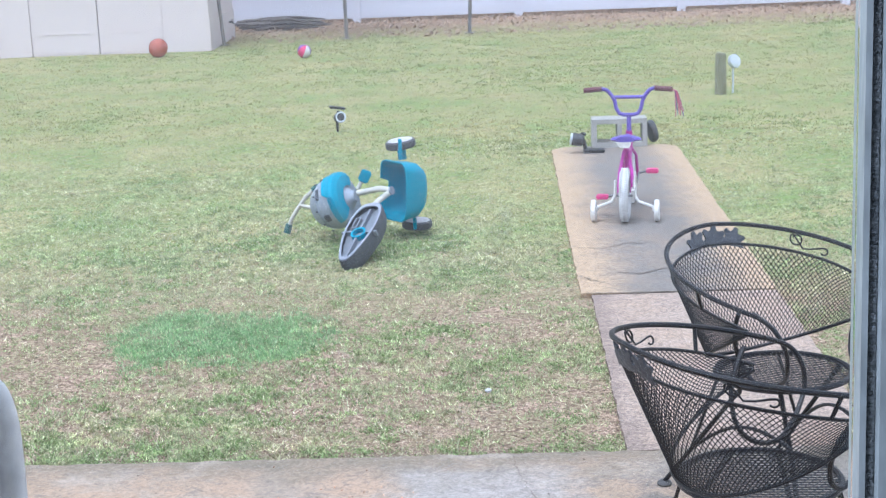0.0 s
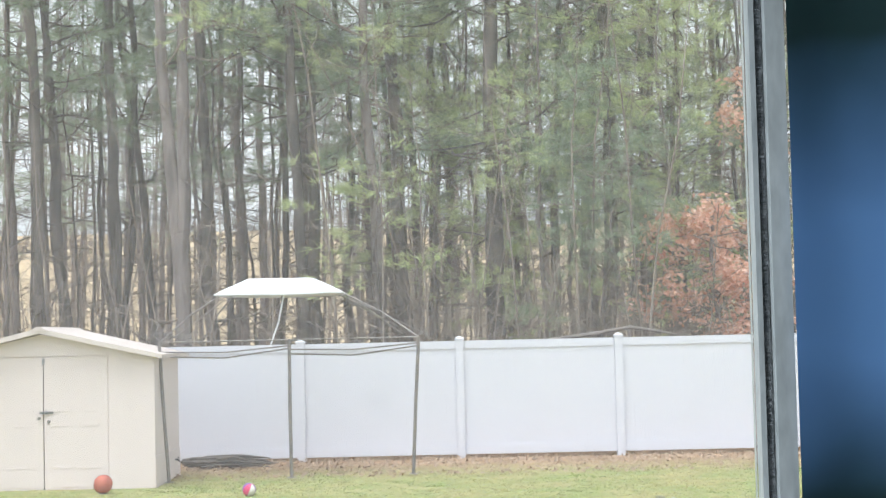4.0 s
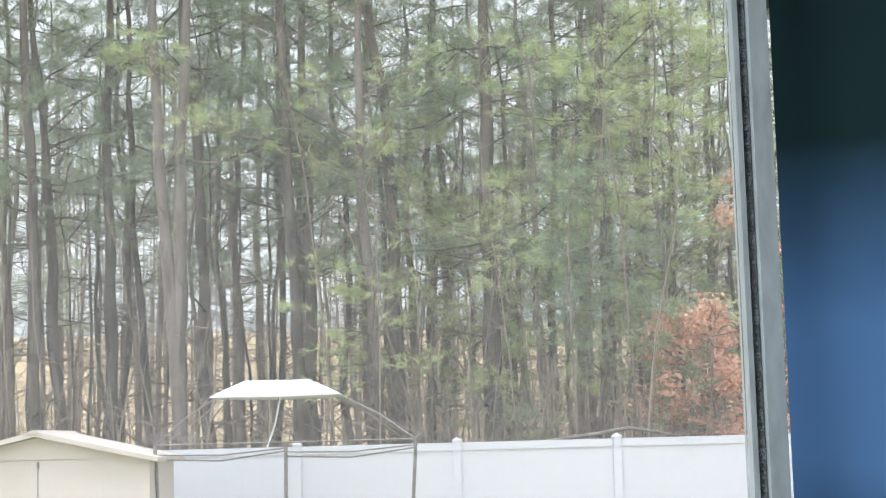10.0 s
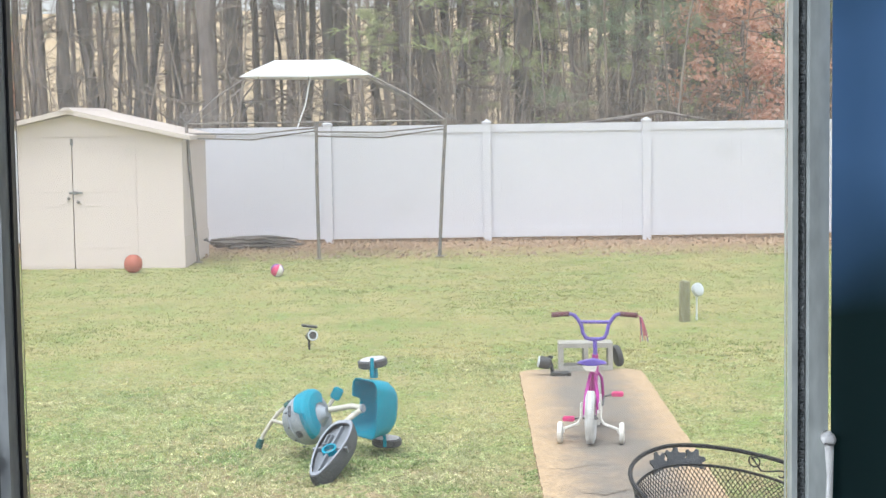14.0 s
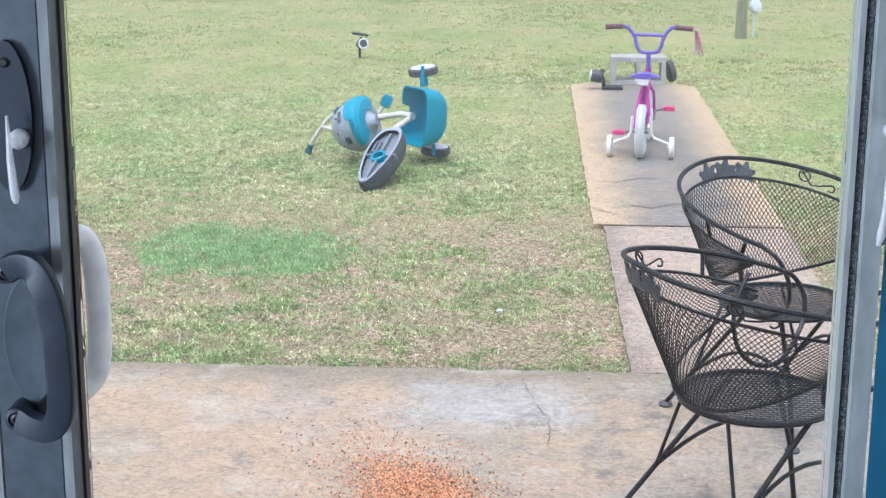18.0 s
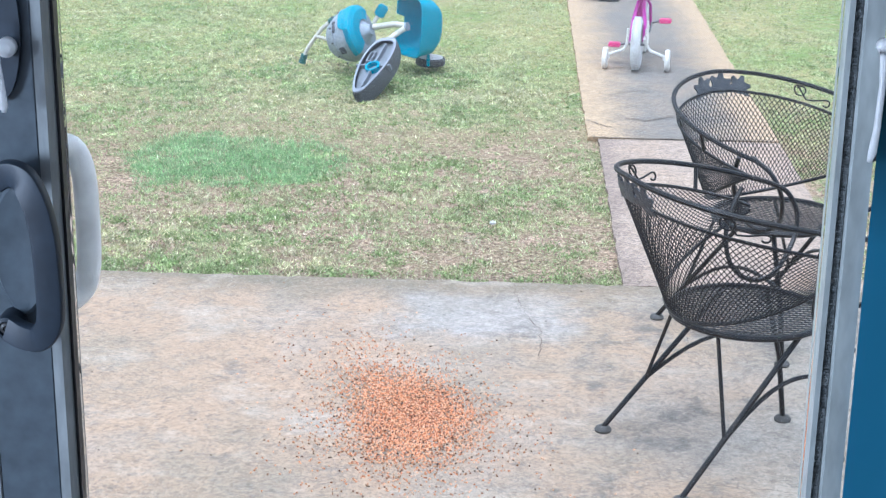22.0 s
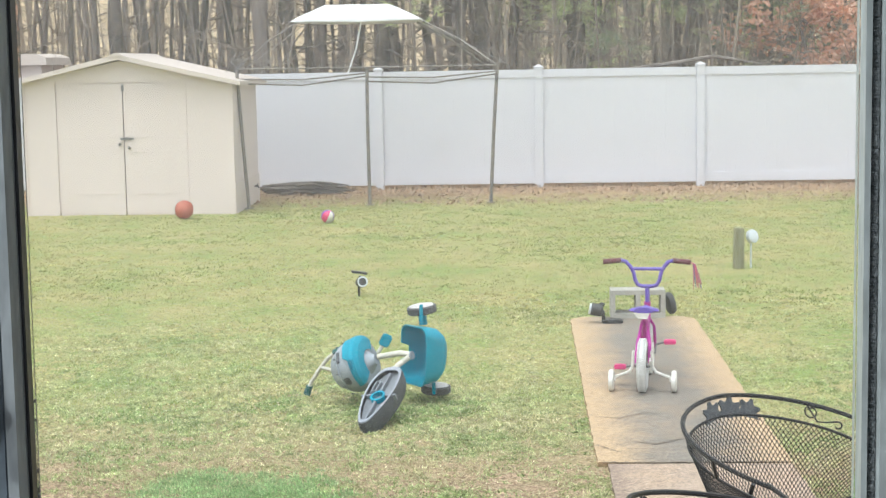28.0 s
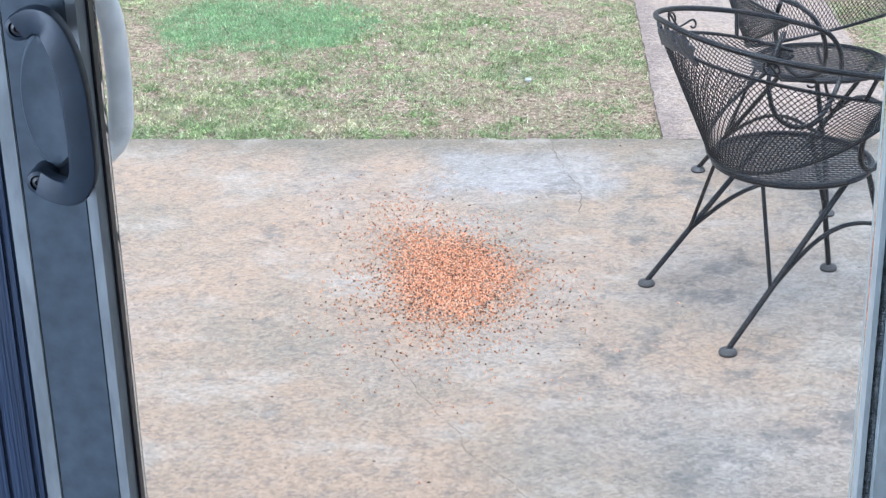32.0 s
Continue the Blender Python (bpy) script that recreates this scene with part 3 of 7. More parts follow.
def glass_material():
    """Clear pane with faint dirt and smears; the film also stands in for haze."""
    mt = bpy.data.materials.new("dusty_hazed_glass")
    mt.use_nodes = True
    n, l = mt.node_tree.nodes, mt.node_tree.links
    n.remove(n["Principled BSDF"])
    out = n["Material Output"]
    clear = n.new("ShaderNodeBsdfTransparent")
    clear.inputs[0].default_value = (0.96, 0.975, 0.97, 1)
    film = n.new("ShaderNodeBsdfTranslucent")
    film.inputs[0].default_value = (0.9, 0.92, 0.93, 1)
    geo = n.new("ShaderNodeNewGeometry")
    nz = n.new("ShaderNodeTexNoise")
    nz.inputs["Scale"].default_value = 24
    nz.inputs["Detail"].default_value = 5
    l.new(geo.outputs["Position"], nz.inputs["Vector"])
    mr = n.new("ShaderNodeMapRange")
    mr.inputs[1].default_value, mr.inputs[2].default_value = 0.62, 0.74
    mr.inputs[3].default_value, mr.inputs[4].default_value = 0.0, 0.04
    l.new(nz.outputs[0], mr.inputs[0])
    sz = n.new("ShaderNodeSeparateXYZ")
    l.new(geo.outputs["Position"], sz.inputs[0])
    # film grows with height, a painted haze over the woods
    up = n.new("ShaderNodeMapRange")
    up.inputs[1].default_value, up.inputs[2].default_value = 1.5, 1.8
    up.inputs[3].default_value, up.inputs[4].default_value = 0.007, 0.085
    l.new(sz.outputs["Z"], up.inputs[0])
    both = n.new("ShaderNodeMath")
    l.new(mr.outputs[0], both.inputs[0])
    l.new(up.outputs[0], both.inputs[1])
    dust_haze = n.new("ShaderNodeMixShader")
    l.new(both.outputs[0], dust_haze.inputs[0])
    l.new(clear.outputs[0], dust_haze.inputs[1])
    l.new(film.outputs[0], dust_haze.inputs[2])
    gloss = n.new("ShaderNodeBsdfGlossy")
    gloss.inputs["Roughness"].default_value = 0.02
    fr = n.new("ShaderNodeFresnel")
    fr.inputs[0].default_value = 1.3
    mx = n.new("ShaderNodeMixShader")
    l.new(fr.outputs[0], mx.inputs[0])
    l.new(dust_haze.outputs[0], mx.inputs[1])
    l.new(gloss.outputs[0], mx.inputs[2])
    l.new(mx.outputs[0], out.inputs["Surface"])
    return mt


glass_mat = glass_material()


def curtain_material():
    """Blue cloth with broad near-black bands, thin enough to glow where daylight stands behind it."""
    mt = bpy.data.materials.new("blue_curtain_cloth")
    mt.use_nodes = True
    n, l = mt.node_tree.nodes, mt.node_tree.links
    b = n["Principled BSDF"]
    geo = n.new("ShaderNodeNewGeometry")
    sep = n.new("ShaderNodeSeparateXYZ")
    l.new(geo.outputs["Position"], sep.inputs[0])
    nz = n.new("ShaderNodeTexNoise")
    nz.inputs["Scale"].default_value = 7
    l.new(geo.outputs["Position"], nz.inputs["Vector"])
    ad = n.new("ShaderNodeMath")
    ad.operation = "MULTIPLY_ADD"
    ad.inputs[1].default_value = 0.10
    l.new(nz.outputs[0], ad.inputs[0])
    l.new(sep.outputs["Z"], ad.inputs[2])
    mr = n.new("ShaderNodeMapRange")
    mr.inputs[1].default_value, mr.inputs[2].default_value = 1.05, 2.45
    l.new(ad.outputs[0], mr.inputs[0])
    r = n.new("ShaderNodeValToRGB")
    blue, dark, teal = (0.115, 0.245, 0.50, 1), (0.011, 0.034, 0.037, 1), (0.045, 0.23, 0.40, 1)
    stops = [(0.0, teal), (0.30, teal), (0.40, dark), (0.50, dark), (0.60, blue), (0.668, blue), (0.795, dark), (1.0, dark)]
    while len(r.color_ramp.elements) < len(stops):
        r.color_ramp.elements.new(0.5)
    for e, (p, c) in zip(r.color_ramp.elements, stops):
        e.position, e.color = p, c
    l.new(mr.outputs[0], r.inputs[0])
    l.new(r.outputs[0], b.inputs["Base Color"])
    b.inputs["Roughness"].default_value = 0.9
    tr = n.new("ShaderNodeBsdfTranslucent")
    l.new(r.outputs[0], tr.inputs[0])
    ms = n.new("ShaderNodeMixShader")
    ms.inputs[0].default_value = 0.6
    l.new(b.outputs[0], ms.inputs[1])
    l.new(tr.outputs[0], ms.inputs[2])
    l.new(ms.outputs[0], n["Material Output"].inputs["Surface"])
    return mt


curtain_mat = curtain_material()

# ---------------------------------------------------------------- ground


def terrain(x, y):
    """Height of the ground: level yard, a low bank behind the woods."""
    h = -0.025 + 0.012 * noise.noise(Vector((x * 0.5, y * 0.5, 0)))
    if y > 23.1:
        h += 0.02 * smoothstep(23.1, 24.7, y)
    h += 13.4 * smoothstep(57, 162, y) - 0.5 * smoothstep(30, 57, y)
    return h


def ground():
    xs = [-900, -300, -120, -60, -30] + [-16 + i * 0.8 for i in range(41)] + [30, 60, 120, 300, 900]
    ys = [-600, -100, -20, -5, 0] + [1.8 + i * 0.85 for i in range(28)] + [27, 31, 36, 42, 50, 57, 65, 75, 87, 102, 120, 140, 162, 240, 600, 1500]
    b = Build()
    for y in ys:
        for x in xs:
            b.v.append((x, y, terrain(x, y)))
    w = len(xs)
    for j in range(len(ys) - 1):
        for i in range(w - 1):
            b.f.append((j * w + i, j * w + i + 1, (j + 1) * w + i + 1, (j + 1) * w + i))
    return structure("ground", b, ground_mat, "patchy late-winter turf running to a straw-coloured field", "ground", True)


ground()


def ragged_slab(x0, y0, x1, y1, top, thick, amp=0.012, sides="NSEW", seed=1, rounded=0.0):
    """A cast slab with slightly broken edges."""
    rnd = random.Random(seed)
    outline = []
    step = 0.045

    def edge(ax, ay, bx, by, rag):
        k = max(2, int(math.hypot(bx - ax, by - ay) / step))
        for i in range(k):
            t = i / k
            o = rnd.uniform(-amp, amp) if rag and i else 0
            dx, dy = (by - ay), -(bx - ax)
            q = math.hypot(dx, dy)
            outline.append((ax + (bx - ax) * t + dx / q * o, ay + (by - ay) * t + dy / q * o))

    def corner(cx, cy, a0):
        for i in range(1, 7):
            w = radians(a0 + 90 * i / 7)
            o = rounded + rnd.uniform(-amp, amp)
            outline.append((cx + o * math.cos(w), cy + o * math.sin(w)))

    edge(x0, y0, x1, y0, "S" in sides)
    edge(x1, y0, x1, y1 - rounded, "E" in sides)
    if rounded:
        corner(x1 - rounded, y1 - rounded, 0)
    edge(x1 - rounded, y1, x0 + rounded, y1, "N" in sides)
    if rounded:
        corner(x0 + rounded, y1 - rounded, 90)
    edge(x0, y1 - rounded, x0, y0, "W" in sides)
    return Build().prism(outline, thick, Matrix.Translation((0, 0, top - thick)))


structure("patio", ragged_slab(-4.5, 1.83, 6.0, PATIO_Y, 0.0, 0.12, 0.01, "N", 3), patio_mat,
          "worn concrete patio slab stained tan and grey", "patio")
walk_root = thing("walkway", Matrix.Identity(4), "old concrete garden walkway in two cracked slabs", "walkway", kind="structure")
part("slab", ragged_slab(WALK_X0 + 0.05, PATIO_Y + 0.012, WALK_X1, WALK_JOINT - 0.008, -0.004, 0.1, 0.004, "EW", 4), near_walk_mat, walk_root)
part("slab", ragged_slab(WALK_X0, WALK_JOINT + 0.008, WALK_X1, WALK_END, 0.0, 0.1, 0.005, "NEW", 5, 0.16), walk_mat, walk_root)


def crack(pts, width, z, seed):
    """A jagged open joint filled with dirt."""
    rnd = random.Random(seed)
    path = []
    for (ax, ay), (bx, by) in zip(pts, pts[1:]):
        k = max(2, int(math.hypot(bx - ax, by - ay) / 0.022))
        for i in range(k):
            t = i / k
            path.append((ax + (bx - ax) * t + rnd.uniform(-0.006, 0.006), ay + (by - ay) * t + rnd.uniform(-0.006, 0.006)))
    path.append(pts[-1])
    b = Build()
    for i, (x, y) in enumerate(path):
        a = path[max(0, i - 1)]
        c = path[min(len(path) - 1, i + 1)]
        dx, dy = c[0] - a[0], c[1] - a[1]
        q = math.hypot(dx, dy) or 1
        w = width * rnd.uniform(0.35, 1.0) * (0.3 if i in (0, len(path) - 1) else 1) / 2
        b.v.append((x - dy / q * w, y + dx / q * w, z))
        b.v.append((x + dy / q * w, y - dx / q * w, z))
    for i in range(len(path) - 1):
        b.f.append((2 * i, 2 * i + 1, 2 * i + 3, 2 * i + 2))
    return structure("crack", b, crack_mat, "thin jagged crack filled with dirt", "crack")


crack([(0.40, PATIO_Y - 0.015), (0.41, 5.45), (0.43, 5.34), (0.46, 5.22), (0.49, 5.12), (0.487, 4.88)], 0.0032, 0.003, 1)
crack([(-0.03, 3.92), (0.029, 3.806), (0.095, 3.675), (0.185, 3.50), (0.202, 3.423), (0.318, 3.281), (0.40, 3.12)], 0.0022, 0.003, 2)
crack([(0.75, WALK_JOINT), (1.0, WALK_JOINT - 0.015), (1.25, WALK_JOINT), (1.63, WALK_JOINT - 0.005)], 0.018, 0.003, 3)
crack([(0.93, 8.17), (1.05, 8.11), (1.16, 8.22), (1.30, 8.17), (1.5, 8.20)], 0.016, 0.004, 4)
crack([(0.76, 8.07), (0.84, 7.96), (0.90, 8.0)], 0.011, 0.004, 5)
crack([(0.79, 8.74), (0.90, 8.70), (1.03, 8.83), (1.12, 8.80)], 0.010, 0.004, 7)
crack([(0.80, 4.05), (1.0, 4.02), (1.4, 3.97)], 0.0025, 0.003, 6)

# ---------------------------------------------------------------- house and sliding door
FLOOR_Z = 0.30
DOOR_TOP = 2.37
DOOR_X0, DOOR_X1 = -0.30, 1.62
structure("wall_north", Build().box(-3.2, 1.6486, -0.05, DOOR_X0, 1.7986, 2.75), wall_paint, "plain painted wall beside the door", "wall")
structure("wall_north_side", Build().box(DOOR_X1, 1.6486, -0.05, 4.2, 1.7986, 2.75), wall_paint, "plain painted wall beside the door", "wall")
structure("wall_header", Build().box(DOOR_X0, 1.6486, DOOR_TOP, DOOR_X1, 1.7986, 2.75), wall_paint, "plain wall over the sliding door", "wall")
structure("wall_footing", Build().box(DOOR_X0, 1.6486, -0.05, DOOR_X1, 1.7986, FLOOR_Z - 0.02), siding, "low footing under the sliding door", "wall")
# the room's other window, in the west wall, lets more daylight in
WX, WY0, WY1, WZ0, WZ1 = -3.2, -1.9, -0.3, 1.15, 2.35
structure("wall_west", Build().box(WX - 0.15, -3.2, -0.05, WX, WY0, 2.75).box(WX - 0.15, WY1, -0.05, WX, 1.7986, 2.75).box(WX - 0.15, WY0, -0.05, WX, WY1, WZ0).box(WX - 0.15, WY0, WZ1, WX, WY1, 2.75), wall_paint, "plain painted room wall with a window", "wall")
win = thing("window_1", Matrix.Identity(4), "plain white room window", "window", kind="structure")
part("window_frame", Build().box(WX - 0.10, WY0, WZ0, WX - 0.05, WY0 + 0.05, WZ1).box(WX - 0.10, WY1 - 0.05, WZ0, WX - 0.05, WY1, WZ1).box(WX - 0.10, WY0 + 0.05, WZ0, WX - 0.05, WY1 - 0.05, WZ0 + 0.05).box(WX - 0.10, WY0 + 0.05, WZ1 - 0.05, WX - 0.05, WY1 - 0.05, WZ1), frame_vinyl, win)
wpane = part("pane", Build().box(WX - 0.078, WY0 + 0.05, WZ0 + 0.05, WX - 0.072, WY1 - 0.05, WZ1 - 0.05), glass_mat, win)
wpane.visible_shadow = False
daylight = new("window_daylight", bpy.data.lights.new("window_daylight", "AREA"))
daylight.data.shape, daylight.data.size, daylight.data.size_y = "RECTANGLE", WY1 - WY0 - 0.1, WZ1 - WZ0 - 0.1
daylight.data.energy = 178
daylight.data.color = (0.92, 0.965, 1.0)
daylight.matrix_world = look((WX - 0.04, (WY0 + WY1) / 2, (WZ0 + WZ1) / 2), (WX + 2, (WY0 + WY1) / 2, (WZ0 + WZ1) / 2))
structure("wall_east", Build().box(4.2, -3.2, -0.05, 4.35, 1.7986, 2.75), wall_paint, "plain painted room wall", "wall")
structure("wall_south", Build().box(-3.35, -3.35, -0.05, 4.35, -3.2, 2.75), wall_paint, "plain painted room wall", "wall")
structure("floor", Build().box(-3.2, -3.2, FLOOR_Z - 0.12, 4.2, 1.6486, FLOOR_Z), room_floor, "dark wooden room floor", "floor")
structure("ceiling", Build().box(-3.35, -3.35, 2.75, 4.35, 1.7986, 2.87), wall_paint, "plain painted ceiling", "ceiling")


def sliding_door():
    d = thing("door_1", Matrix.Identity(4), "sliding patio door of grey-white vinyl with a dusty pane", "door", kind="structure")
    z0, z1 = FLOOR_Z + 0.02, DOOR_TOP - 0.03
    # fixed jamb with ridged face
    b = Build().box(DOOR_X0 + 0.002, 1.6666, FLOOR_Z - 0.015, -0.122, 1.7886, DOOR_TOP - 0.002, 0.003)
    for i in range(5):
        x = -0.262 + i * 0.027
        b.box(x, 1.6641, FLOOR_Z, x + 0.023, 1.6686, DOOR_TOP - 0.01, 0.002)
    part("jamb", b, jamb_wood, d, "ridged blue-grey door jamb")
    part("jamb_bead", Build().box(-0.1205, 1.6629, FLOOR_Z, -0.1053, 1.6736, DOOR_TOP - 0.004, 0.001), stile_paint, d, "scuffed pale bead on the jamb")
    part("stile", Build().box(-0.105, 1.6636, z0, -0.0458, 1.7136, z1, 0.001), frame_shaded, d)
    # glazing beads, sloped towards the pane
    part("glazing_bead", Build().prism([(-0.0456, 1.6642), (-0.0362, 1.6642), (-0.033, 1.6786), (-0.033, 1.6946), (-0.0456, 1.6946)], z1 - z0 - 0.1, Matrix.Translation((0, 0, z0 + 0.05))), stile_paint, d, "pale glazing bead")
    part("gasket", Build().box(-0.0328, 1.6826, z0 + 0.05, -0.0300, 1.7046, z1 - 0.05), black_plastic, d, "thin dark gasket")
    part("glazing_bead", Build().box(-0.0455, 1.7031, z0 + 0.05, -0.0345, 1.7146, z1 - 0.05, 0.002), frame_vinyl, d)
    # far stile of the pane, with the brush seal in its groove
    part("stile", Build().prism([(0.6885, 1.6906), (0.6855, 1.6606), (0.6905, 1.6606), (0.6905, 1.7136), (0.6885, 1.7136)], z1 - z0, Matrix.Translation((0, 0, z0))).prism([(0.6985, 1.6626), (0.7000, 1.6566), (0.7175, 1.6566), (0.7175, 1.7136), (0.6985, 1.7136)], z1 - z0, Matrix.Translation((0, 0, z0))).box(0.6905, 1.6806, z0, 0.6985, 1.7126, z1), far_stile_paint, d, "scuffed pale vinyl interlock stile")
    b = Build()
    rnd = random.Random(8)
    k = 1300
    for i in range(k):
        za = z0 + (z1 - z0) * i / k
        zb = z0 + (z1 - z0) * (i + 0.9) / k
        o = rnd.uniform(-0.0005, 0.0005)
        b.box(0.6913 + o, 1.6626 + rnd.uniform(0, 0.002), za, 0.6977 + o, 1.6806, zb)
    part("brush_seal", b, pile_mat, d, "dark fuzzy brush seal")
    part("top_rail", Build().box(-0.046, 1.6636, z1 - 0.012, 0.687, 1.7136, z1, 0.003), frame_vinyl, d)
    part("bottom_rail", Build().box(-0.046, 1.6636, z0, 0.687, 1.7136, z0 + 0.09, 0.003), frame_vinyl, d)
    pane = part("pane", Build().box(-0.0298, 1.6956, z0 + 0.09, 0.688, 1.7016, z1 - 0.012), glass_mat, d, "dusty window pane with a haze film towards the top")
    pane.visible_shadow = False
    # fixed leaf behind the curtain
    part("fixed_frame", Build().box(1.545, 1.7236, z0, 1.615, 1.7686, z1, 0.003).box(0.7225, 1.7236, z0, 0.7305, 1.7686, z1, 0.002).box(0.7305, 1.7236, z0, 1.545, 1.7686, z0 + 0.09).box(0.7305, 1.7236, z1 - 0.06, 1.545, 1.7686, z1), frame_vinyl, d)
    pane2 = part("pane", Build().box(0.731, 1.7426, z0 + 0.09, 1.545, 1.7486, z1 - 0.06), glass_mat, d, "fixed window pane")
    pane2.visible_shadow = False
    part("threshold", Build().box(DOOR_X0 + 0.003, 1.6286, FLOOR_Z - 0.018, DOOR_X1 - 0.003, 1.7936, FLOOR_Z + 0.018, 0.003), steel, d, "metal door track")
    part("head", Build().box(-0.164, 1.6286, DOOR_TOP - 0.028, DOOR_X1 - 0.003, 1.7936, DOOR_TOP - 0.002, 0.003), frame_vinyl, d)
    # pull handle inside: a flat-faced C grip over a lens-shaped plate
    zt, zb = 1.4530, 1.304
    zc, hx = (zt + zb) / 2, -0.078
    mp = Matrix.Rotation(radians(90), 4, "X")
    k = 40
    b = Build()
    rings = [(1.0, 1.6638), (1.0, 1.6611), (0.93, 1.6581), (0.80, 1.6586), (0.3, 1.6594)]
    for g, y in rings:
        for i in range(k):
            w = 2 * math.pi * i / k
            b.v.append((hx + 0.010 + 0.027 * g * math.copysign(abs(math.cos(w)) ** 1.15, math.cos(w)), y, zc + 0.066 * g * math.sin(w)))
    for i in range(len(rings) - 1):
        for q in range(k):
            p = (q + 1) % k
            b.f.append((i * k + q, i * k + p, (i + 1) * k + p, (i + 1) * k + q))
    b.f.append(tuple((len(rings) - 1) * k + q for q in range(k)))
    part("handle_plate", b, frame_shaded, d, "lens-shaped plate with a raised rim", True)
    # the grip's centre line: from the upper mount out, down and back to the lower mount
    knots = [Vector((hx - 0.004, 1.6426, zt - 0.002)), Vector((hx + 0.010, 1.6366, zt + 0.006)), Vector((hx + 0.026, 1.6276, zt + 0.004)), Vector((hx + 0.038, 1.6216, zt - 0.014)), Vector((hx + 0.045, 1.6196, zt - 0.042)),
             Vector((hx + 0.0475, 1.6186, zc)), Vector((hx + 0.0475, 1.6196, zb + 0.034)), Vector((hx + 0.044, 1.6216, zb + 0.012)), Vector((hx + 0.032, 1.6256, zb - 0.001)), Vector((hx + 0.014, 1.6336, zb - 0.002)), Vector((hx - 0.002, 1.6416, zb + 0.003))]
    path = smooth_path(knots, 5)
    b = Build()
    m = len(path)
    for i, p in enumerate(path):
        a, c = path[max(0, i - 1)], path[min(m - 1, i + 1)]
        dvec = Vector((c.x - a.x, 0, c.z - a.z)).normalized()
        side = Vector((-dvec.z, 0, dvec.x))
        wd = 0.0125
        for u, v in ((-1, 0.55), (-0.88, 0.95), (-0.70, 1), (0.70, 1), (0.88, 0.95), (1, 0.55), (0.92, -1), (-0.92, -1)):
            b.v.append(tuple(p + side * wd * u - Vector((0, 1, 0)) * 0.008 * v))
    for i in range(m - 1):
        for q in range(8):
            t = (q + 1) % 8
            b.f.append((i * 8 + q, i * 8 + t, (i + 1) * 8 + t, (i + 1) * 8 + q))
    b.f.append(tuple(range(8)))
    b.f.append(tuple((m - 1) * 8 + q for q in range(8)))
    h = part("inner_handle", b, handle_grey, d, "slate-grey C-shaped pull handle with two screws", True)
    for p in (path[0], path[-1]):
        part("handle_mount", Build().lathe([(0.0122, 0), (0.0120, 0.024), (0.0110, 0.0285), (0.0075, 0.0295), (0.0070, 0.0265)], Matrix.Translation((p.x, 1.6641, p.z)) @ mp, 20), handle_grey, h, "", True)
        part("screw", Build().lathe([(0.0058, 0), (0.0056, 0.0022), (0.0030, 0.0030), (0.0022, 0.0016)], Matrix.Translation((p.x, 1.6381, p.z)) @ mp, 14), black_plastic, h, "dark cross-head screw", True)
    # white handle outside
    path = []
    for i in range(33):
        t = 0.5 - 0.5 * math.cos(math.pi * i / 32)
        s = math.sin(math.pi * t)
        path.append((-0.073 + 0.044 * s ** 0.5, 1.7186 + 0.036 * math.sin(math.pi / 2 * min(1, s * 1.5)), 1.379 + 0.083 * math.copysign(abs(math.cos(math.pi * t)) ** 0.55, math.cos(math.pi * t))))
    part("outer_handle", Build().tube(path, 0.0122, 14), handle_white, d, "white D-shaped outer handle", True)
    # thumb latch over the handle
    oval = [(-0.076 + 0.022 * math.cos(2 * math.pi * i / 24), 1.592 + 0.070 * math.sin(2 * math.pi * i / 24)) for i in range(24)]
    lt = part("latch_plate", Build().prism(oval, 0.007, Matrix.Translation((0, 1.6636, 0)) @ mp), handle_grey, d, "oval grey latch plate")
    part("latch_lever", Build().tube([(-0.066, 1.6606, 1.573), (-0.065, 1.6466, 1.573), (-0.065, 1.6436, 1.573)], [0.009, 0.009, 0.005], 16).tube([(-0.0725, 1.6426, 1.596), (-0.0715, 1.6406, 1.577), (-0.0705, 1.6386, 1.557), (-0.0685, 1.6376, 1.532), (-0.0675, 1.6376, 1.521), (-0.0672, 1.6376, 1.516)], [0.0014, 0.0022, 0.0033, 0.0042, 0.0042, 0.002], 12), handle_white, lt, "white latch lever", True)
    part("screw", Build().lathe([(0.005, 0), (0.003, 0.003)], Matrix.Translation((-0.076, 1.6566, 1.642)) @ mp, 10), black_plastic, lt)
    # white lever of the far stile's latch: a round boss and a long tapered arm
    part("far_lever", Build().tube([(0.7165, 1.6560, 1.592), (0.7160, 1.6450, 1.591), (0.7155, 1.6420, 1.591)], [0.0065, 0.0065, 0.004], 14).tube([(0.7160, 1.6455, 1.588), (0.7165, 1.6440, 1.560), (0.7150, 1.6420, 1.520), (0.7125, 1.6410, 1.497), (0.7105, 1.6410, 1.489)], [0.0045, 0.0030, 0.0032, 0.0040, 0.0020], 10), handle_white, d, "small white latch lever", True)
    return d


sliding_door()


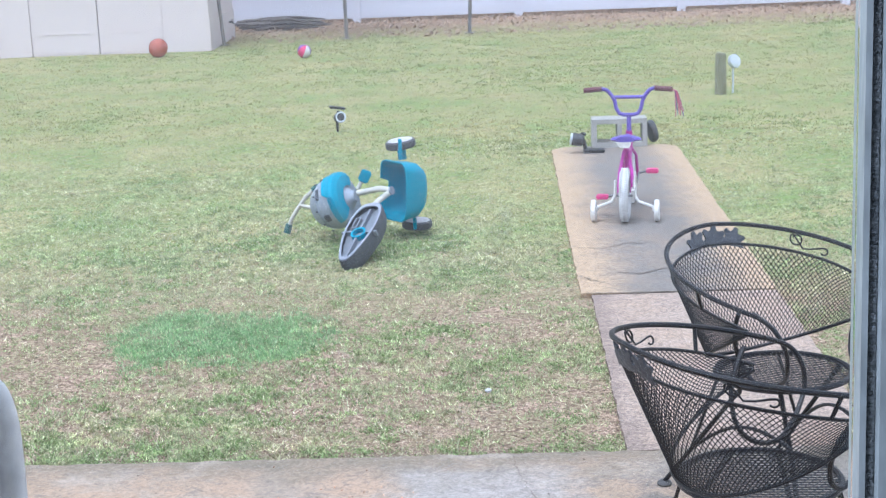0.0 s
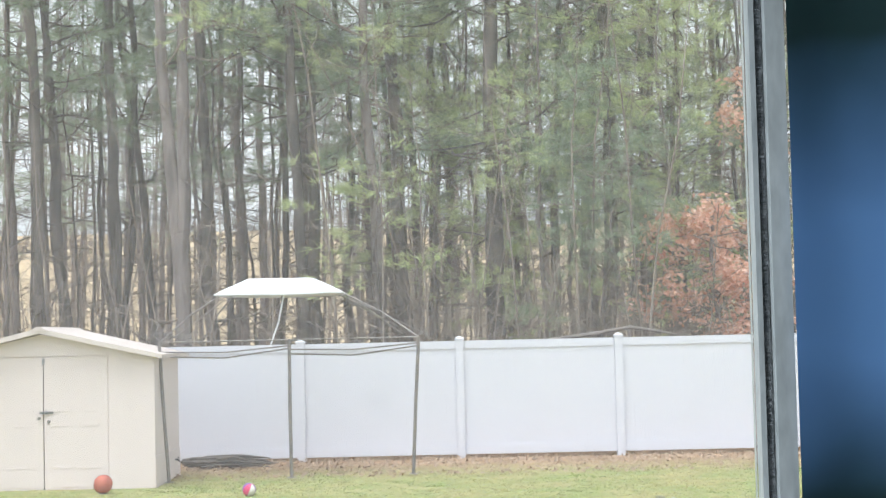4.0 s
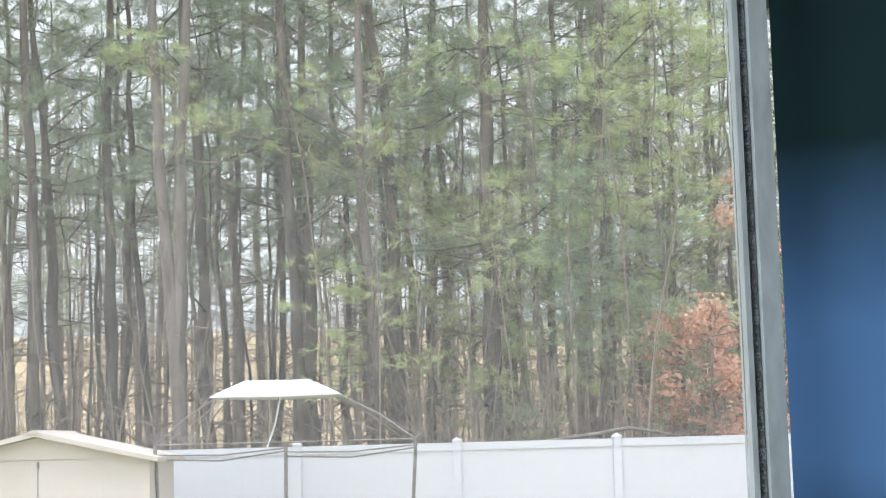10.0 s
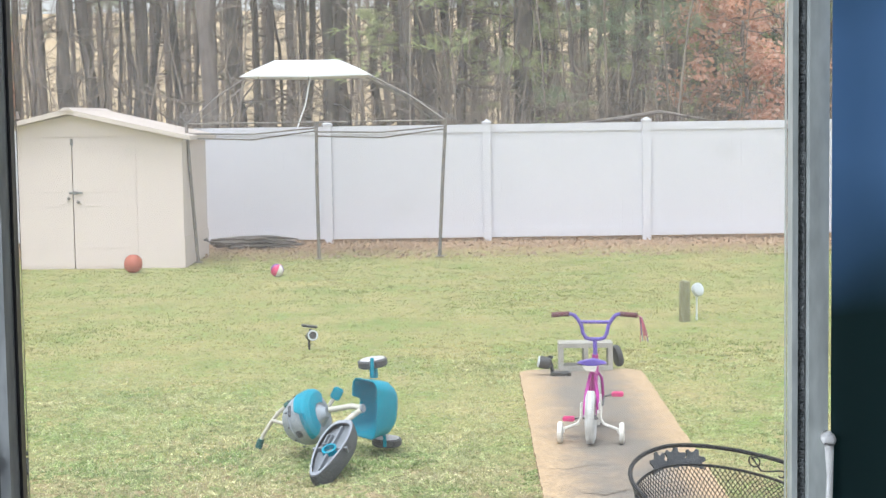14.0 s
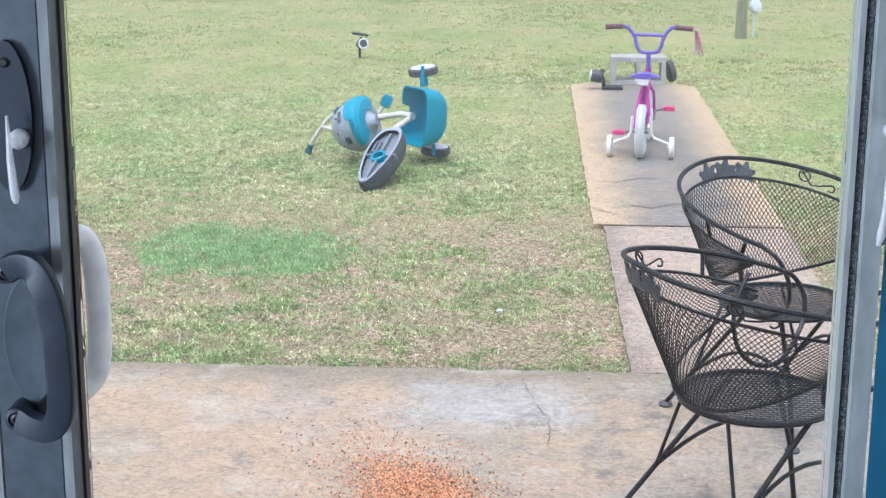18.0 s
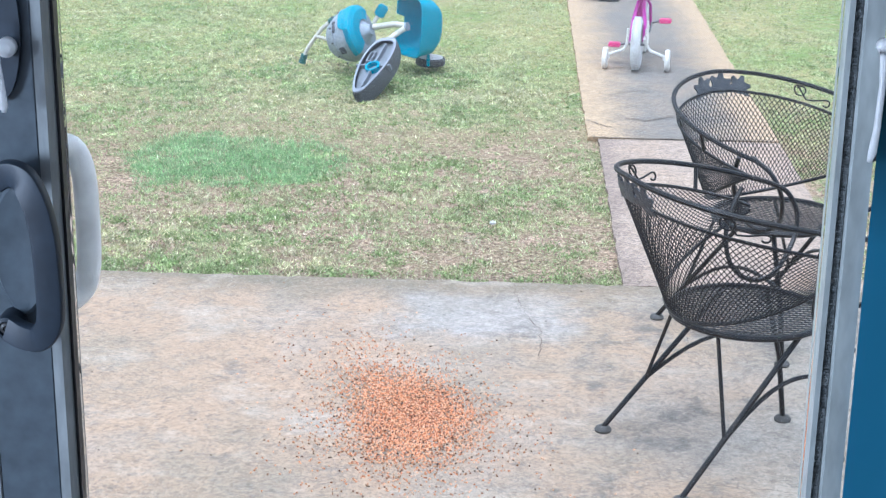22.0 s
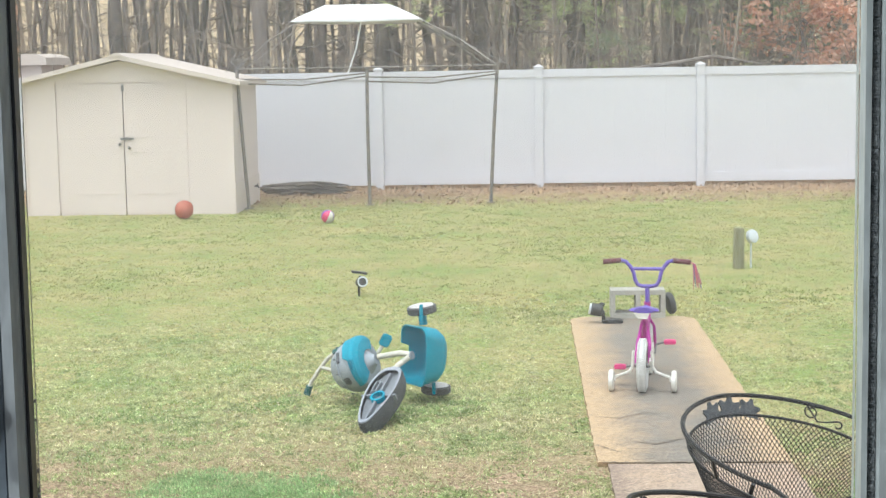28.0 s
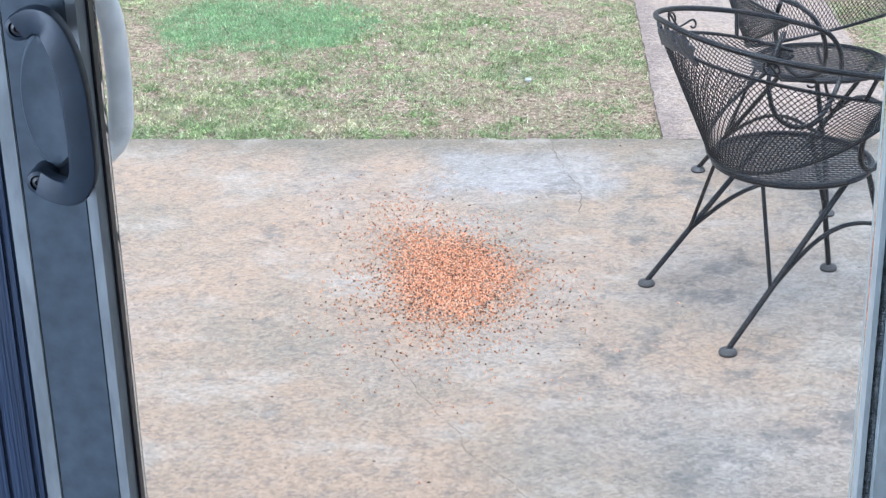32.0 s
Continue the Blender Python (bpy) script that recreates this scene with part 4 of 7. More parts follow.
def curtain():
    b = Build()
    nx, nz = 60, 30
    for j in range(nz + 1):
        z = FLOOR_Z + 0.04 + (DOOR_TOP - 0.10 - FLOOR_Z) * j / nz
        for i in range(nx + 1):
            x = 0.7180 + 0.867 * i / nx
            b.v.append((x, 1.6480 + 0.022 * min(1, i / 12) * math.sin(i * 0.55 + 0.4 * noise.noise(Vector((i * 0.2, j * 0.1, 0)))) + 0.002 * noise.noise(Vector((x * 20, z * 9, 1))), z))
    w = nx + 1
    for j in range(nz):
        for i in range(nx):
            b.f.append((j * w + i, j * w + i + 1, (j + 1) * w + i + 1, (j + 1) * w + i))
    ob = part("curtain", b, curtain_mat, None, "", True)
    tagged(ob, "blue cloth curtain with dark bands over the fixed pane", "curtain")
    rod = part("curtain_rod", Build().tube([(0.74, 1.6636, DOOR_TOP - 0.065), (1.60, 1.6636, DOOR_TOP - 0.065)], 0.008, 8), steel, ob)
    return ob


curtain()


# ---------------------------------------------------------------- iron chairs
def seat_outline(w, r=0.200):
    return (r * math.cos(w), r * 1.02 * math.sin(w))


def back_point(a, v):
    """A point of the barrel back: a in -1..1 from arm to arm, v from seat (0) to upper edge (1)."""
    th = a * radians(118)
    low = 0.416 + 0.178 * abs(a) ** 2.1
    high = 0.735 - 0.130 * abs(a) ** 1.5
    z = low + (high - low) * v
    r = 0.193 + 0.126 * ((z - 0.398) / 0.31) + 0.02 * abs(a)
    return Vector((-r * math.cos(th) * 1.05, -r * math.sin(th), z))


def rim_point(a):
    th = a * radians(124)
    r = 0.350 + 0.01 * abs(a)
    z = 0.797 - 0.135 * abs(a) ** 1.5
    return Vector((-r * math.cos(th) * 1.04, -r * math.sin(th) * 0.94, z))


def iron_chair(m, label):
    c = thing("patio_chair", m, label, "chair", "iron patio chairs")
    ring = [(*seat_outline(2 * math.pi * i / 40), 0.402) for i in range(40)]
    seat = part("seat_frame", Build().tube(ring, 0.009, 8, True), iron, c, "", True)
    b = Build()
    pitch = 0.0155
    k = int(0.5 / pitch)
    for s in (1, -1):
        for i in range(-k, k + 1):
            # diagonal wires, clipped to the round seat
            off = i * pitch * 1.25
            pts = []
            for j in range(-30, 31):
                t = j * 0.0125
                x, y = t * 0.86, off + s * t * 0.5
                if x * x + y * y < 0.201 ** 2:
                    pts.append((x, y, 0.402 - 0.006 * (1 - (x * x + y * y) / 0.041)))
            if len(pts) > 1:
                b.tube([pts[0], pts[len(pts) // 2], pts[-1]], 0.0022, 3, caps=False)
    part("seat_mesh", b, iron, seat, "expanded-metal seat")
    top = [rim_point(-1 + 2 * i / 44) for i in range(45)]
    rim = part("arm_rail", Build().tube(top, 0.0074, 8), iron, c, "", True)
    # each arm ends in a drop-shaped loop that touches the seat and runs back up to the rail
    for s in (-1, 1):
        p = rim_point(s)
        knots = [p - Vector((0.02, 0, -0.006)), p, p + Vector((0.055, s * 0.012, -0.028)), p + Vector((0.082, s * 0.030, -0.088)), p + Vector((0.060, s * 0.055, -0.160)),
                 Vector((0.175, -s * 0.165, 0.435)), Vector((0.115, -s * 0.185, 0.418)), Vector((0.068, -s * 0.208, 0.455)), Vector((0.058, -s * 0.232, 0.53)), Vector((0.085, -s * 0.258, 0.60)), Vector((0.125, -s * 0.278, 0.655))]
        part("arm_loop", Build().tube(smooth_path(knots), 0.0070, 8), iron, c, "", True)
    up = [back_point(-1 + 2 * i / 44, 1) for i in range(45)]
    lo = [back_point(-1 + 2 * i / 44, 0) for i in range(45)]
    fr = part("back_frame", Build().tube(up, 0.0048, 7).tube(lo, 0.0055, 7), iron, c, "", True)
    b = Build()
    cols = 82
    for s in (1, -1):
        for i in range(-16, cols + 16):
            a0 = -1 + 2 * i / cols
            pts = []
            for j in range(9):
                a = a0 + s * (j / 8) * 0.34
                if -1 <= a <= 1:
                    pts.append(back_point(a, j / 8))
            if len(pts) > 1:
                b.tube(pts, 0.0014, 3, caps=False)
    part("back_mesh", b, iron, fr, "expanded-metal barrel back")
    for a in (-0.76, 0.76):
        part("back_strut", Build().tube([rim_point(a * 0.97), back_point(a, 1)], 0.006, 6), iron, c, "", True)
    # S-scrolls between rail and back: a wide curl, a straight run and a small curl
    for a0, s in ((-0.38, -1), (0.38, 1)):
        uv = []
        for i in range(20):
            w = radians(160 - 390 * i / 19)
            r = 0.011 + 0.008 * i / 19
            uv.append((0.024 + r * math.cos(w), 0.036 + r * math.sin(w)))
        uv += [(0.045, 0.013), (0.07, 0.018), (0.095, 0.028)]
        for i in range(9):
            w = radians(110 - 250 * i / 8)
            uv.append((0.106 + 0.010 * math.cos(w), 0.021 + 0.010 * math.sin(w)))
        pts = []
        for u, v in uv:
            a = a0 + s * u / 0.64
            base, tip = back_point(a, 1), rim_point(a)
            pts.append(base + (tip - base).normalized() * v * 1.1)
        part("scroll", Build().tube(pts, 0.0028, 6), iron, c, "small iron S-scroll", True)
    # cast leaves at the middle of the back
    for a, size, turn in ((-0.130, 0.044, 16), (-0.030, 0.050, 2), (0.075, 0.045, -16)):
        base, tip = back_point(a, 1), rim_point(a)
        upv = (tip - base).normalized()
        mid = base + upv * size * 0.25
        side = (back_point(a + 0.05, 1) - back_point(a - 0.05, 1)).normalized()
        out = []
        # five blunt fingers over a short base
        for i in range(20):
            w = radians(turn - 20 + 220 * i / 16) if i < 17 else radians(turn + 200 + 140 * (i - 16) / 4)
            lobe = (0.72, 1.0, 1.0, 0.66)[(i + 1) % 4] if i < 17 else 0.45
            out.append(mid + side * size * lobe * math.cos(w) * 0.95 + upv * size * lobe * math.sin(w))
        nrm = side.cross(upv).normalized() * 0.003
        b = Build()
        b.add([mid + nrm * 2.2] + [p + nrm for p in out] + [mid - nrm * 1.5] + [p - nrm for p in out],
              [(0, 1 + i, 1 + (i + 1) % 20) for i in range(20)] + [(21, 22 + (i + 1) % 20, 22 + i) for i in range(20)] + [(1 + i, 22 + i, 22 + (i + 1) % 20, 1 + (i + 1) % 20) for i in range(20)])
        part("cast_leaf", b, iron_leaf, c, "cast-iron leaf ornament")
    feet = {"back": [(-0.29, 0.230), (-0.29, -0.230)], "front": [(0.225, 0.135), (0.225, -0.135)]}
    for x, y in feet["back"]:
        s = 1 if y > 0 else -1
        leg = part("leg", Build().tube([(x, y, 0.012), (0.04, s * 0.196, 0.398)], 0.0078, 7), iron, c, "", True)
        part("foot_cap", Build().lathe([(0.0225, 0), (0.024, 0.006), (0.020, 0.013), (0.010, 0.017)], Matrix.Translation((x, y, 0)), 14), foot_rubber, leg, "", True)
        mid = Vector((x, y, 0.012)).lerp(Vector((0.04, s * 0.196, 0.398)), 0.36)
        arch = []
        for i in range(11):
            t = i / 10
            arch.append(mid.lerp(Vector((0.20, s * 0.143, 0.24)), t) + Vector((0, 0, 0.07 * math.sin(math.pi * t))))
        part("stretcher", Build().tube(arch, 0.006, 6), iron, c, "", True)
        part("brace", Build().tube([mid, (-0.15, s * 0.115, 0.398)], 0.0055, 6), iron, c, "", True)
    for x, y in feet["front"]:
        s = 1 if y > 0 else -1
        leg = part("leg", Build().tube([(x, y, 0.012), (0.20, s * 0.14, 0.2), (0.14, s * 0.135, 0.398)], 0.0078, 7), iron, c, "", True)
        part("foot_cap", Build().lathe([(0.0225, 0), (0.024, 0.006), (0.020, 0.013), (0.010, 0.017)], Matrix.Translation((x, y, 0)), 14), foot_rubber, leg, "", True)
    return c


chair = iron_chair(pose(1.015, 4.254, 0, 0, 0, 22.8), "black wrought-iron barrel chair with mesh seat on the patio")
copy_thing(chair, pose(1.226, 5.146, 0, 0, 0, -58.0))


# ---------------------------------------------------------------- child's bicycle
def torus(b, centre, r, tube_r, axis="X", seg=32, sides=10):
    pts = []
    for i in range(seg):
        w = 2 * math.pi * i / seg
        p = {"X": Vector((0, math.cos(w), math.sin(w))), "Z": Vector((math.cos(w), math.sin(w), 0)), "Y": Vector((math.cos(w), 0, math.sin(w)))}[axis]
        pts.append(Vector(centre) + p * r)
    b.tube(pts, tube_r, sides, True)
    return b


def bicycle(m):
    bike = thing("child_bicycle", m, "small pink and purple child's bicycle with white tyres and training wheels", "bicycle")
    R = 0.152
    for nm, y in (("rear_wheel", 0.0), ("front_wheel", 0.56)):
        hub = part(nm, Build().tube([(-0.045, y, R), (0.045, y, R)], 0.014, 10), steel, bike, "", True)
        b = torus(Build(), (0, y, R), R - 0.028, 0.028, "X", 40, 12)
        for i in range(72):
            w = 2 * math.pi * i / 72
            for s in (-1, 1):
                c = Vector((s * 0.011, y + (R - 0.0035) * math.cos(w + s * 0.02), R + (R - 0.0035) * math.sin(w + s * 0.02)))
                b.box(c.x - 0.008, c.y - 0.004, c.z - 0.004, c.x + 0.008, c.y + 0.004, c.z + 0.004)
        part("tyre", b, tyre_white, hub, "white rubber tyre")
        part("rim", torus(Build(), (0, y, R), R - 0.05, 0.008, "X", 32, 8), paint_white, hub, "", True)
        for i in range(14):
            w = 2 * math.pi * i / 14
            s = 1 if i % 2 else -1
            part("spoke", Build().tube([(s * 0.02, y, R), (0, y + (R - 0.055) * math.cos(w), R + (R - 0.055) * math.sin(w))], 0.0014, 4), steel, hub)
    tubes = [("seat_tube", [(0, 0.225, 0.19), (0, 0.175, 0.40)], 0.014), ("down_tube", [(0, 0.225, 0.19), (0, 0.40, 0.30), (0, 0.455, 0.37)], 0.017),
             ("top_tube", [(0, 0.185, 0.36), (0, 0.34, 0.36), (0, 0.450, 0.42)], 0.015), ("head_tube", [(0, 0.465, 0.345), (0, 0.440, 0.455)], 0.019)]
    for nm, pts, r in tubes:
        part(nm, Build().tube(pts, r, 10), paint_pink, bike, "", True)
    for s in (-1, 1):
        part("seat_stay", Build().tube([(s * 0.040, 0, R), (s * 0.034, 0.09, 0.27), (s * 0.012, 0.178, 0.375)], 0.0105, 8), paint_pink, bike, "", True)
        part("chain_stay", Build().tube([(s * 0.040, 0, R), (s * 0.036, 0.12, 0.17), (s * 0.015, 0.225, 0.19)], 0.010, 8), paint_pink, bike, "", True)
        part("fork_blade", Build().tube([(s * 0.040, 0.56, R), (s * 0.036, 0.49, 0.30), (s * 0.012, 0.467, 0.345)], 0.009, 8), paint_pink, bike, "", True)
    part("stem", Build().tube([(0, 0.440, 0.45), (0, 0.432, 0.55)], 0.0135, 10), paint_purple, bike, "", True)
    bar = []
    for x, z in ((-0.245, 0.700), (-0.15, 0.703), (-0.125, 0.695), (-0.100, 0.665), (-0.082, 0.635), (-0.072, 0.585), (-0.055, 0.556), (-0.03, 0.548)):
        bar.append((x, 0.43 - 0.05 * max(0, abs(x) - 0.1) / 0.145, z))
    bar += [(-x, y, z) for x, y, z in reversed(bar)]
    hb = part("handlebar", Build().tube(bar, 0.0115, 10), paint_purple, bike, "", True)
    part("cross_bar", Build().tube([(-0.090, 0.43, 0.652), (0.090, 0.43, 0.652)], 0.010, 10), paint_purple, hb, "", True)
    for s in (-1, 1):
        part("grip", Build().tube([(s * 0.155, 0.411, 0.703), (s * 0.162, 0.41, 0.703), (s * 0.250, 0.378, 0.700), (s * 0.256, 0.377, 0.700)], [0.019, 0.0155, 0.0155, 0.018], 12), grip_red, hb, "maroon rubber grip", True)
    b = Build()
    rnd = random.Random(5)
    for i in range(12):
        a = Vector((0.257, 0.377, 0.700))
        dx, dy = rnd.uniform(-0.004, 0.045), rnd.uniform(-0.02, 0.02)
        L = rnd.uniform(0.12, 0.165)
        pts = [a, a + Vector((0.014 + dx * 0.3, dy * 0.4, -0.012)), a + Vector((0.018 + dx * 0.7, dy, -L * 0.6)), a + Vector((0.020 + dx, dy * 1.2, -L))]
        b.tube(pts, 0.0022, 3)
    part("streamer", b, streamer_mat, hb, "foil streamers hanging from the grip")
    part("seat_post", Build().tube([(0, 0.176, 0.39), (0, 0.170, 0.42)], 0.010, 10), steel, bike, "", True)
    b = Build()
    n, k = 18, 12
    for i in range(n + 1):
        t = i / n
        y = 0.085 + 0.215 * t
        half = 0.066 * (1 - smoothstep(0.35, 0.95, t)) + 0.022
        half *= 0.55 + 0.45 * smoothstep(-0.05, 0.14, t)
        for j in range(k):
            w = 2 * math.pi * j / k
            b.v.append((half * math.cos(w), y, 0.436 + 0.016 * (1 - t) + (0.020 if math.sin(w) > 0 else 0.014) * math.sin(w)))
    for i in range(n):
        for j in range(k):
            q = (j + 1) % k
            b.f.append((i * k + j, i * k + q, (i + 1) * k + q, (i + 1) * k + j))
    b.f.append(tuple(range(k)))
    b.f.append(tuple(n * k + j for j in range(k)))
    sd = part("saddle", b, paint_purple, bike, "purple padded saddle", True)
    part("saddle_base", Build().prism([(-0.055, 0.438), (-0.030, 0.408), (0.020, 0.404), (0.035, 0.438)], 0.07, Matrix.Translation((0, 0.155, 0)) @ Matrix.Rotation(radians(90), 4, "X")), paint_white, sd, "white saddle base")
    part("chain_guard", Build().prism([(0.0, 0.11), (0.12, 0.16), (0.26, 0.145), (0.30, 0.19), (0.24, 0.245), (0.10, 0.22), (-0.02, 0.18)], 0.014, Matrix.Translation((0.036, 0, 0)) @ Matrix(((0, 0, 1, 0), (1, 0, 0, 0), (0, 1, 0, 0), (0, 0, 0, 1)))), paint_white, bike, "white chain guard")
    crank = part("crank", Build().tube([(0.105, 0.30, 0.235), (0.062, 0.29, 0.225), (0.058, 0.235, 0.185), (-0.058, 0.215, 0.195), (-0.062, 0.165, 0.12), (-0.105, 0.16, 0.115)], 0.007, 8), steel, bike, "", True)
    for s, y, z in ((1, 0.30, 0.238), (-1, 0.16, 0.112)):
        part("pedal", Build().box(s * 0.105 if s > 0 else -0.175, y - 0.032, z - 0.012, 0.175 if s > 0 else -0.105, y + 0.032, z + 0.012, 0.005), plastic_pink, crank, "hot pink plastic pedal")
    for s in (-1, 1):
        part("training_arm", Build().tube([(s * 0.052, 0.005, 0.235), (s * 0.056, 0.0, 0.15), (s * 0.075, -0.002, 0.115), (s * 0.155, -0.004, 0.085), (s * 0.160, -0.004, 0.062)], 0.0085, 8), paint_white, bike, "", True)
        tw = part("training_wheel", Build().lathe([(0.030, -0.016), (0.056, -0.014), (0.062, -0.008), (0.062, 0.008), (0.056, 0.014), (0.030, 0.016)], Matrix.Translation((s * 0.178, -0.004, 0.0625)) @ Matrix.Rotation(radians(90), 4, "Y"), 26), paint_white, bike, "white plastic training wheel", True)
        part("wheel_bolt", Build().lathe([(0.008, -0.019), (0.008, 0.019)], Matrix.Translation((s * 0.178, -0.004, 0.0625)) @ Matrix.Rotation(radians(90), 4, "Y"), 8), steel, tw)
    return bike


bicycle(pose(1.068, 9.40, 0.0, 0, 0, -8))


# ---------------------------------------------------------------- tipped toddler tricycle
def frame_from(origin, ax, ay):
    """A pose with its x along ax, y as near ay as can be."""
    x = Vector(ax).normalized()
    z = x.cross(Vector(ay)).normalized()
    y = z.cross(x)
    m = Matrix((x, y, z)).transposed().to_4x4()
    m.translation = Vector(origin)
    return m


def turned_box(hx, hy, hz, bevel, m):
    b = Build().box(-hx, -hy, -hz, hx, hy, hz, bevel)
    b.v = [tuple(m @ Vector(p)) for p in b.v]
    return b


def ride_on_toy():
    o = Vector((-0.30, 9.30, 0))
    toy = thing("toy_tricycle", Matrix.Translation(o), "teal and grey toddler tricycle lying on its side in the grass", "tricycle")

    def put(nm, b, mat, lab="", parent=None, smooth=True):
        for i, p in enumerate(b.v):
            b.v[i] = (p[0] - o.x, (p[1] - 7.45) * 1.12, p[2])
        return part(nm, b, mat, parent or toy, lab, smooth)

    # rear axle stands upright, a wheel at each end
    for x, y, z, tx, ty in ((-0.112, 7.50, 0.036, 2, 0), (-0.187, 7.52, 0.492, -7, 1)):
        m = Matrix.Translation((x, y, z)) @ Matrix.Rotation(radians(tx), 4, "Y") @ Matrix.Rotation(radians(ty), 4, "X")
        w = put("rear_wheel", Build().lathe([(0.045, -0.026), (0.076, -0.026), (0.085, -0.018), (0.086, 0.010), (0.079, 0.019)], m, 30), rubber_black, "dark plastic wheel")
        put("hub_cap", Build().lathe([(0.076, 0.016), (0.068, 0.023), (0.030, 0.027), (0.012, 0.034)], m, 26), toy_pale, "pale grey hub cap", w)
    put("wheel_strap", Build().box(-0.128, 7.400, 0.022, -0.108, 7.412, 0.09, 0.003), toy_teal, "teal strap over the wheel", None, False)
    put("wheel_strap", Build().box(-0.192, 7.405, 0.43, -0.172, 7.420, 0.535, 0.003), toy_teal, "", None, False)
    put("axle_arm", Build().tube([(-0.135, 7.52, 0.06), (-0.150, 7.53, 0.10)], 0.022, 10), toy_teal)
    put("axle_arm", Build().tube([(-0.180, 7.53, 0.40), (-0.185, 7.53, 0.47)], 0.024, 10), toy_teal)
    # bucket: rounded opening to one side, closed back
    m = frame_from((-0.223, 7.39, 0.250), (0.05, 0.06, 1.0), (-0.62, 0.78, 0.0))
    nrm = m.to_3x3() @ Vector((0, 0, 1))
    if nrm.y > 0:
        m = m @ Matrix.Rotation(math.pi, 4, "X")

    left = -1 if (m.to_3x3() @ Vector((0, 1, 0))).x > 0 else 1

    def loop(hx, hy, r, z, k=6):
        out = []
        for cx, cy, a0 in ((hx - r, hy - r, 0), (-hx + r, hy - r, 90), (-hx + r, -hy + r, 180), (hx - r, -hy + r, 270)):
            for i in range(k + 1):
                w = radians(a0 + 90 * i / k)
                out.append((cx + r * math.cos(w), cy + r * math.sin(w), z))
            if a0 in (0, 180):
                # the long straight edges, with the notch for the frame tube on one of them
                far = -1 if a0 == 0 else 1
                for i in range(1, 12):
                    px = (hx - r) * -far * (1 - 2 * i / 12)
                    dip = 0.055 * (1 - smoothstep(0.034, 0.042, abs(px - 0.012))) if (cy > 0) == (left > 0) and z > -0.05 else 0.0
                    out.append((px, cy + r * (1 if cy > 0 else -1), z - dip))
        return out

    rings = [loop(0.160, 0.118, 0.045, 0.012), loop(0.166, 0.124, 0.048, 0.012), loop(0.166, 0.124, 0.048, 0.0), loop(0.160, 0.117, 0.055, -0.03), loop(0.152, 0.105, 0.06, -0.11), loop(0.125, 0.08, 0.06, -0.145), loop(0.06, 0.03, 0.028, -0.155)]
    inner = [loop(0.160, 0.118, 0.045, 0.012), loop(0.152, 0.110, 0.05, -0.03), loop(0.144, 0.098, 0.055, -0.105), loop(0.115, 0.072, 0.05, -0.137), loop(0.05, 0.025, 0.022, -0.146)]
    for nm, rr, lab in (("bucket", rings, "teal plastic bucket"), ("bucket_liner", inner, "")):
        b = Build()
        k = len(rr[0])
        for ring in rr:
            b.v.extend(tuple(m @ Vector(p)) for p in ring)
        for i in range(len(rr) - 1):
            for j in range(k):
                q = (j + 1) % k
                b.f.append((i * k + j, i * k + q, (i + 1) * k + q, (i + 1) * k + j))
        b.f.append(tuple((len(rr) - 1) * k + j for j in range(k)))
        # the side away from the opening's straight edge bows outwards
        for i, q in enumerate(b.v):
            h = max(-1.0, min(1.0, (q[2] - 0.25) / 0.166))
            side = max(0.0, min(1.0, (q[0] + 0.20) / 0.12))
            b.v[i] = (q[0] + (0.030 * (1 - h * h) - 0.012) * side, q[1], q[2])
        tub = put(nm, b, toy_teal, lab, None if nm == "bucket" else tub)
    # frame tubes
    put("frame_tube", Build().tube([(-0.235, 7.34, 0.262), (-0.30, 7.36, 0.270), (-0.43, 7.38, 0.245)], 0.017, 12), toy_cream, "cream steel frame tube")
    put("frame_tube", Build().tube([(-0.240, 7.33, 0.258), (-0.30, 7.26, 0.225), (-0.355, 7.18, 0.185)], 0.0155, 12), toy_cream)
    put("tube_end", Build().tube([(-0.238, 7.325, 0.263), (-0.228, 7.32, 0.266)], 0.024, 12), toy_grey, "grey tube cap")
    # saddle shell seen from below
    A, B = Vector((-0.325, 7.14, 0.232)), Vector((-0.450, 6.73, 0.030))
    ms = frame_from((A + B) / 2, B - A, (0.70, -0.75, -0.10))
    if (ms.to_3x3() @ Vector((0, 0, 1))).y > 0:
        ms = ms @ Matrix.Rotation(math.pi, 4, "X")
    half = (B - A).length / 2 + 0.01

    def egg(scale, k=36, dx=0.0):
        out = []
        for i in range(k):
            w = 2 * math.pi * i / k
            x = half * scale * math.cos(w)
            wide = 0.086 * (1 - 0.48 * math.cos(w) * (0.6 + 0.4 * math.cos(w))) * scale
            out.append((x + dx, wide * math.copysign(abs(math.sin(w)) ** 0.58, math.sin(w))))
        return out

    b = Build()
    sizes = [(0.90, 0.0), (1.0, 0.0), (1.02, -0.02), (1.01, -0.075), (0.93, -0.105)]
    for s, z in sizes:
        b.v.extend(tuple(ms @ Vector((x, y, z))) for x, y in egg(s))
    for i in range(len(sizes) - 1):
        for j in range(36):
            q = (j + 1) % 36
            b.f.append((i * 36 + j, i * 36 + q, (i + 1) * 36 + q, (i + 1) * 36 + j))
    b.f.append(tuple(4 * 36 + j for j in range(36)))
    saddle = put("saddle", b, toy_dark, "charcoal saddle shell seen from below")
    put("saddle_liner", Build().prism(egg(0.92), 0.004, ms @ Matrix.Translation((0, 0, -0.032))), toy_mid, "", saddle)
    put("saddle_rim", Build().prism(egg(0.975), 0.006, ms @ Matrix.Translation((0, 0, -0.001)), egg(0.87)), toy_rim, "grey shell rim", saddle)
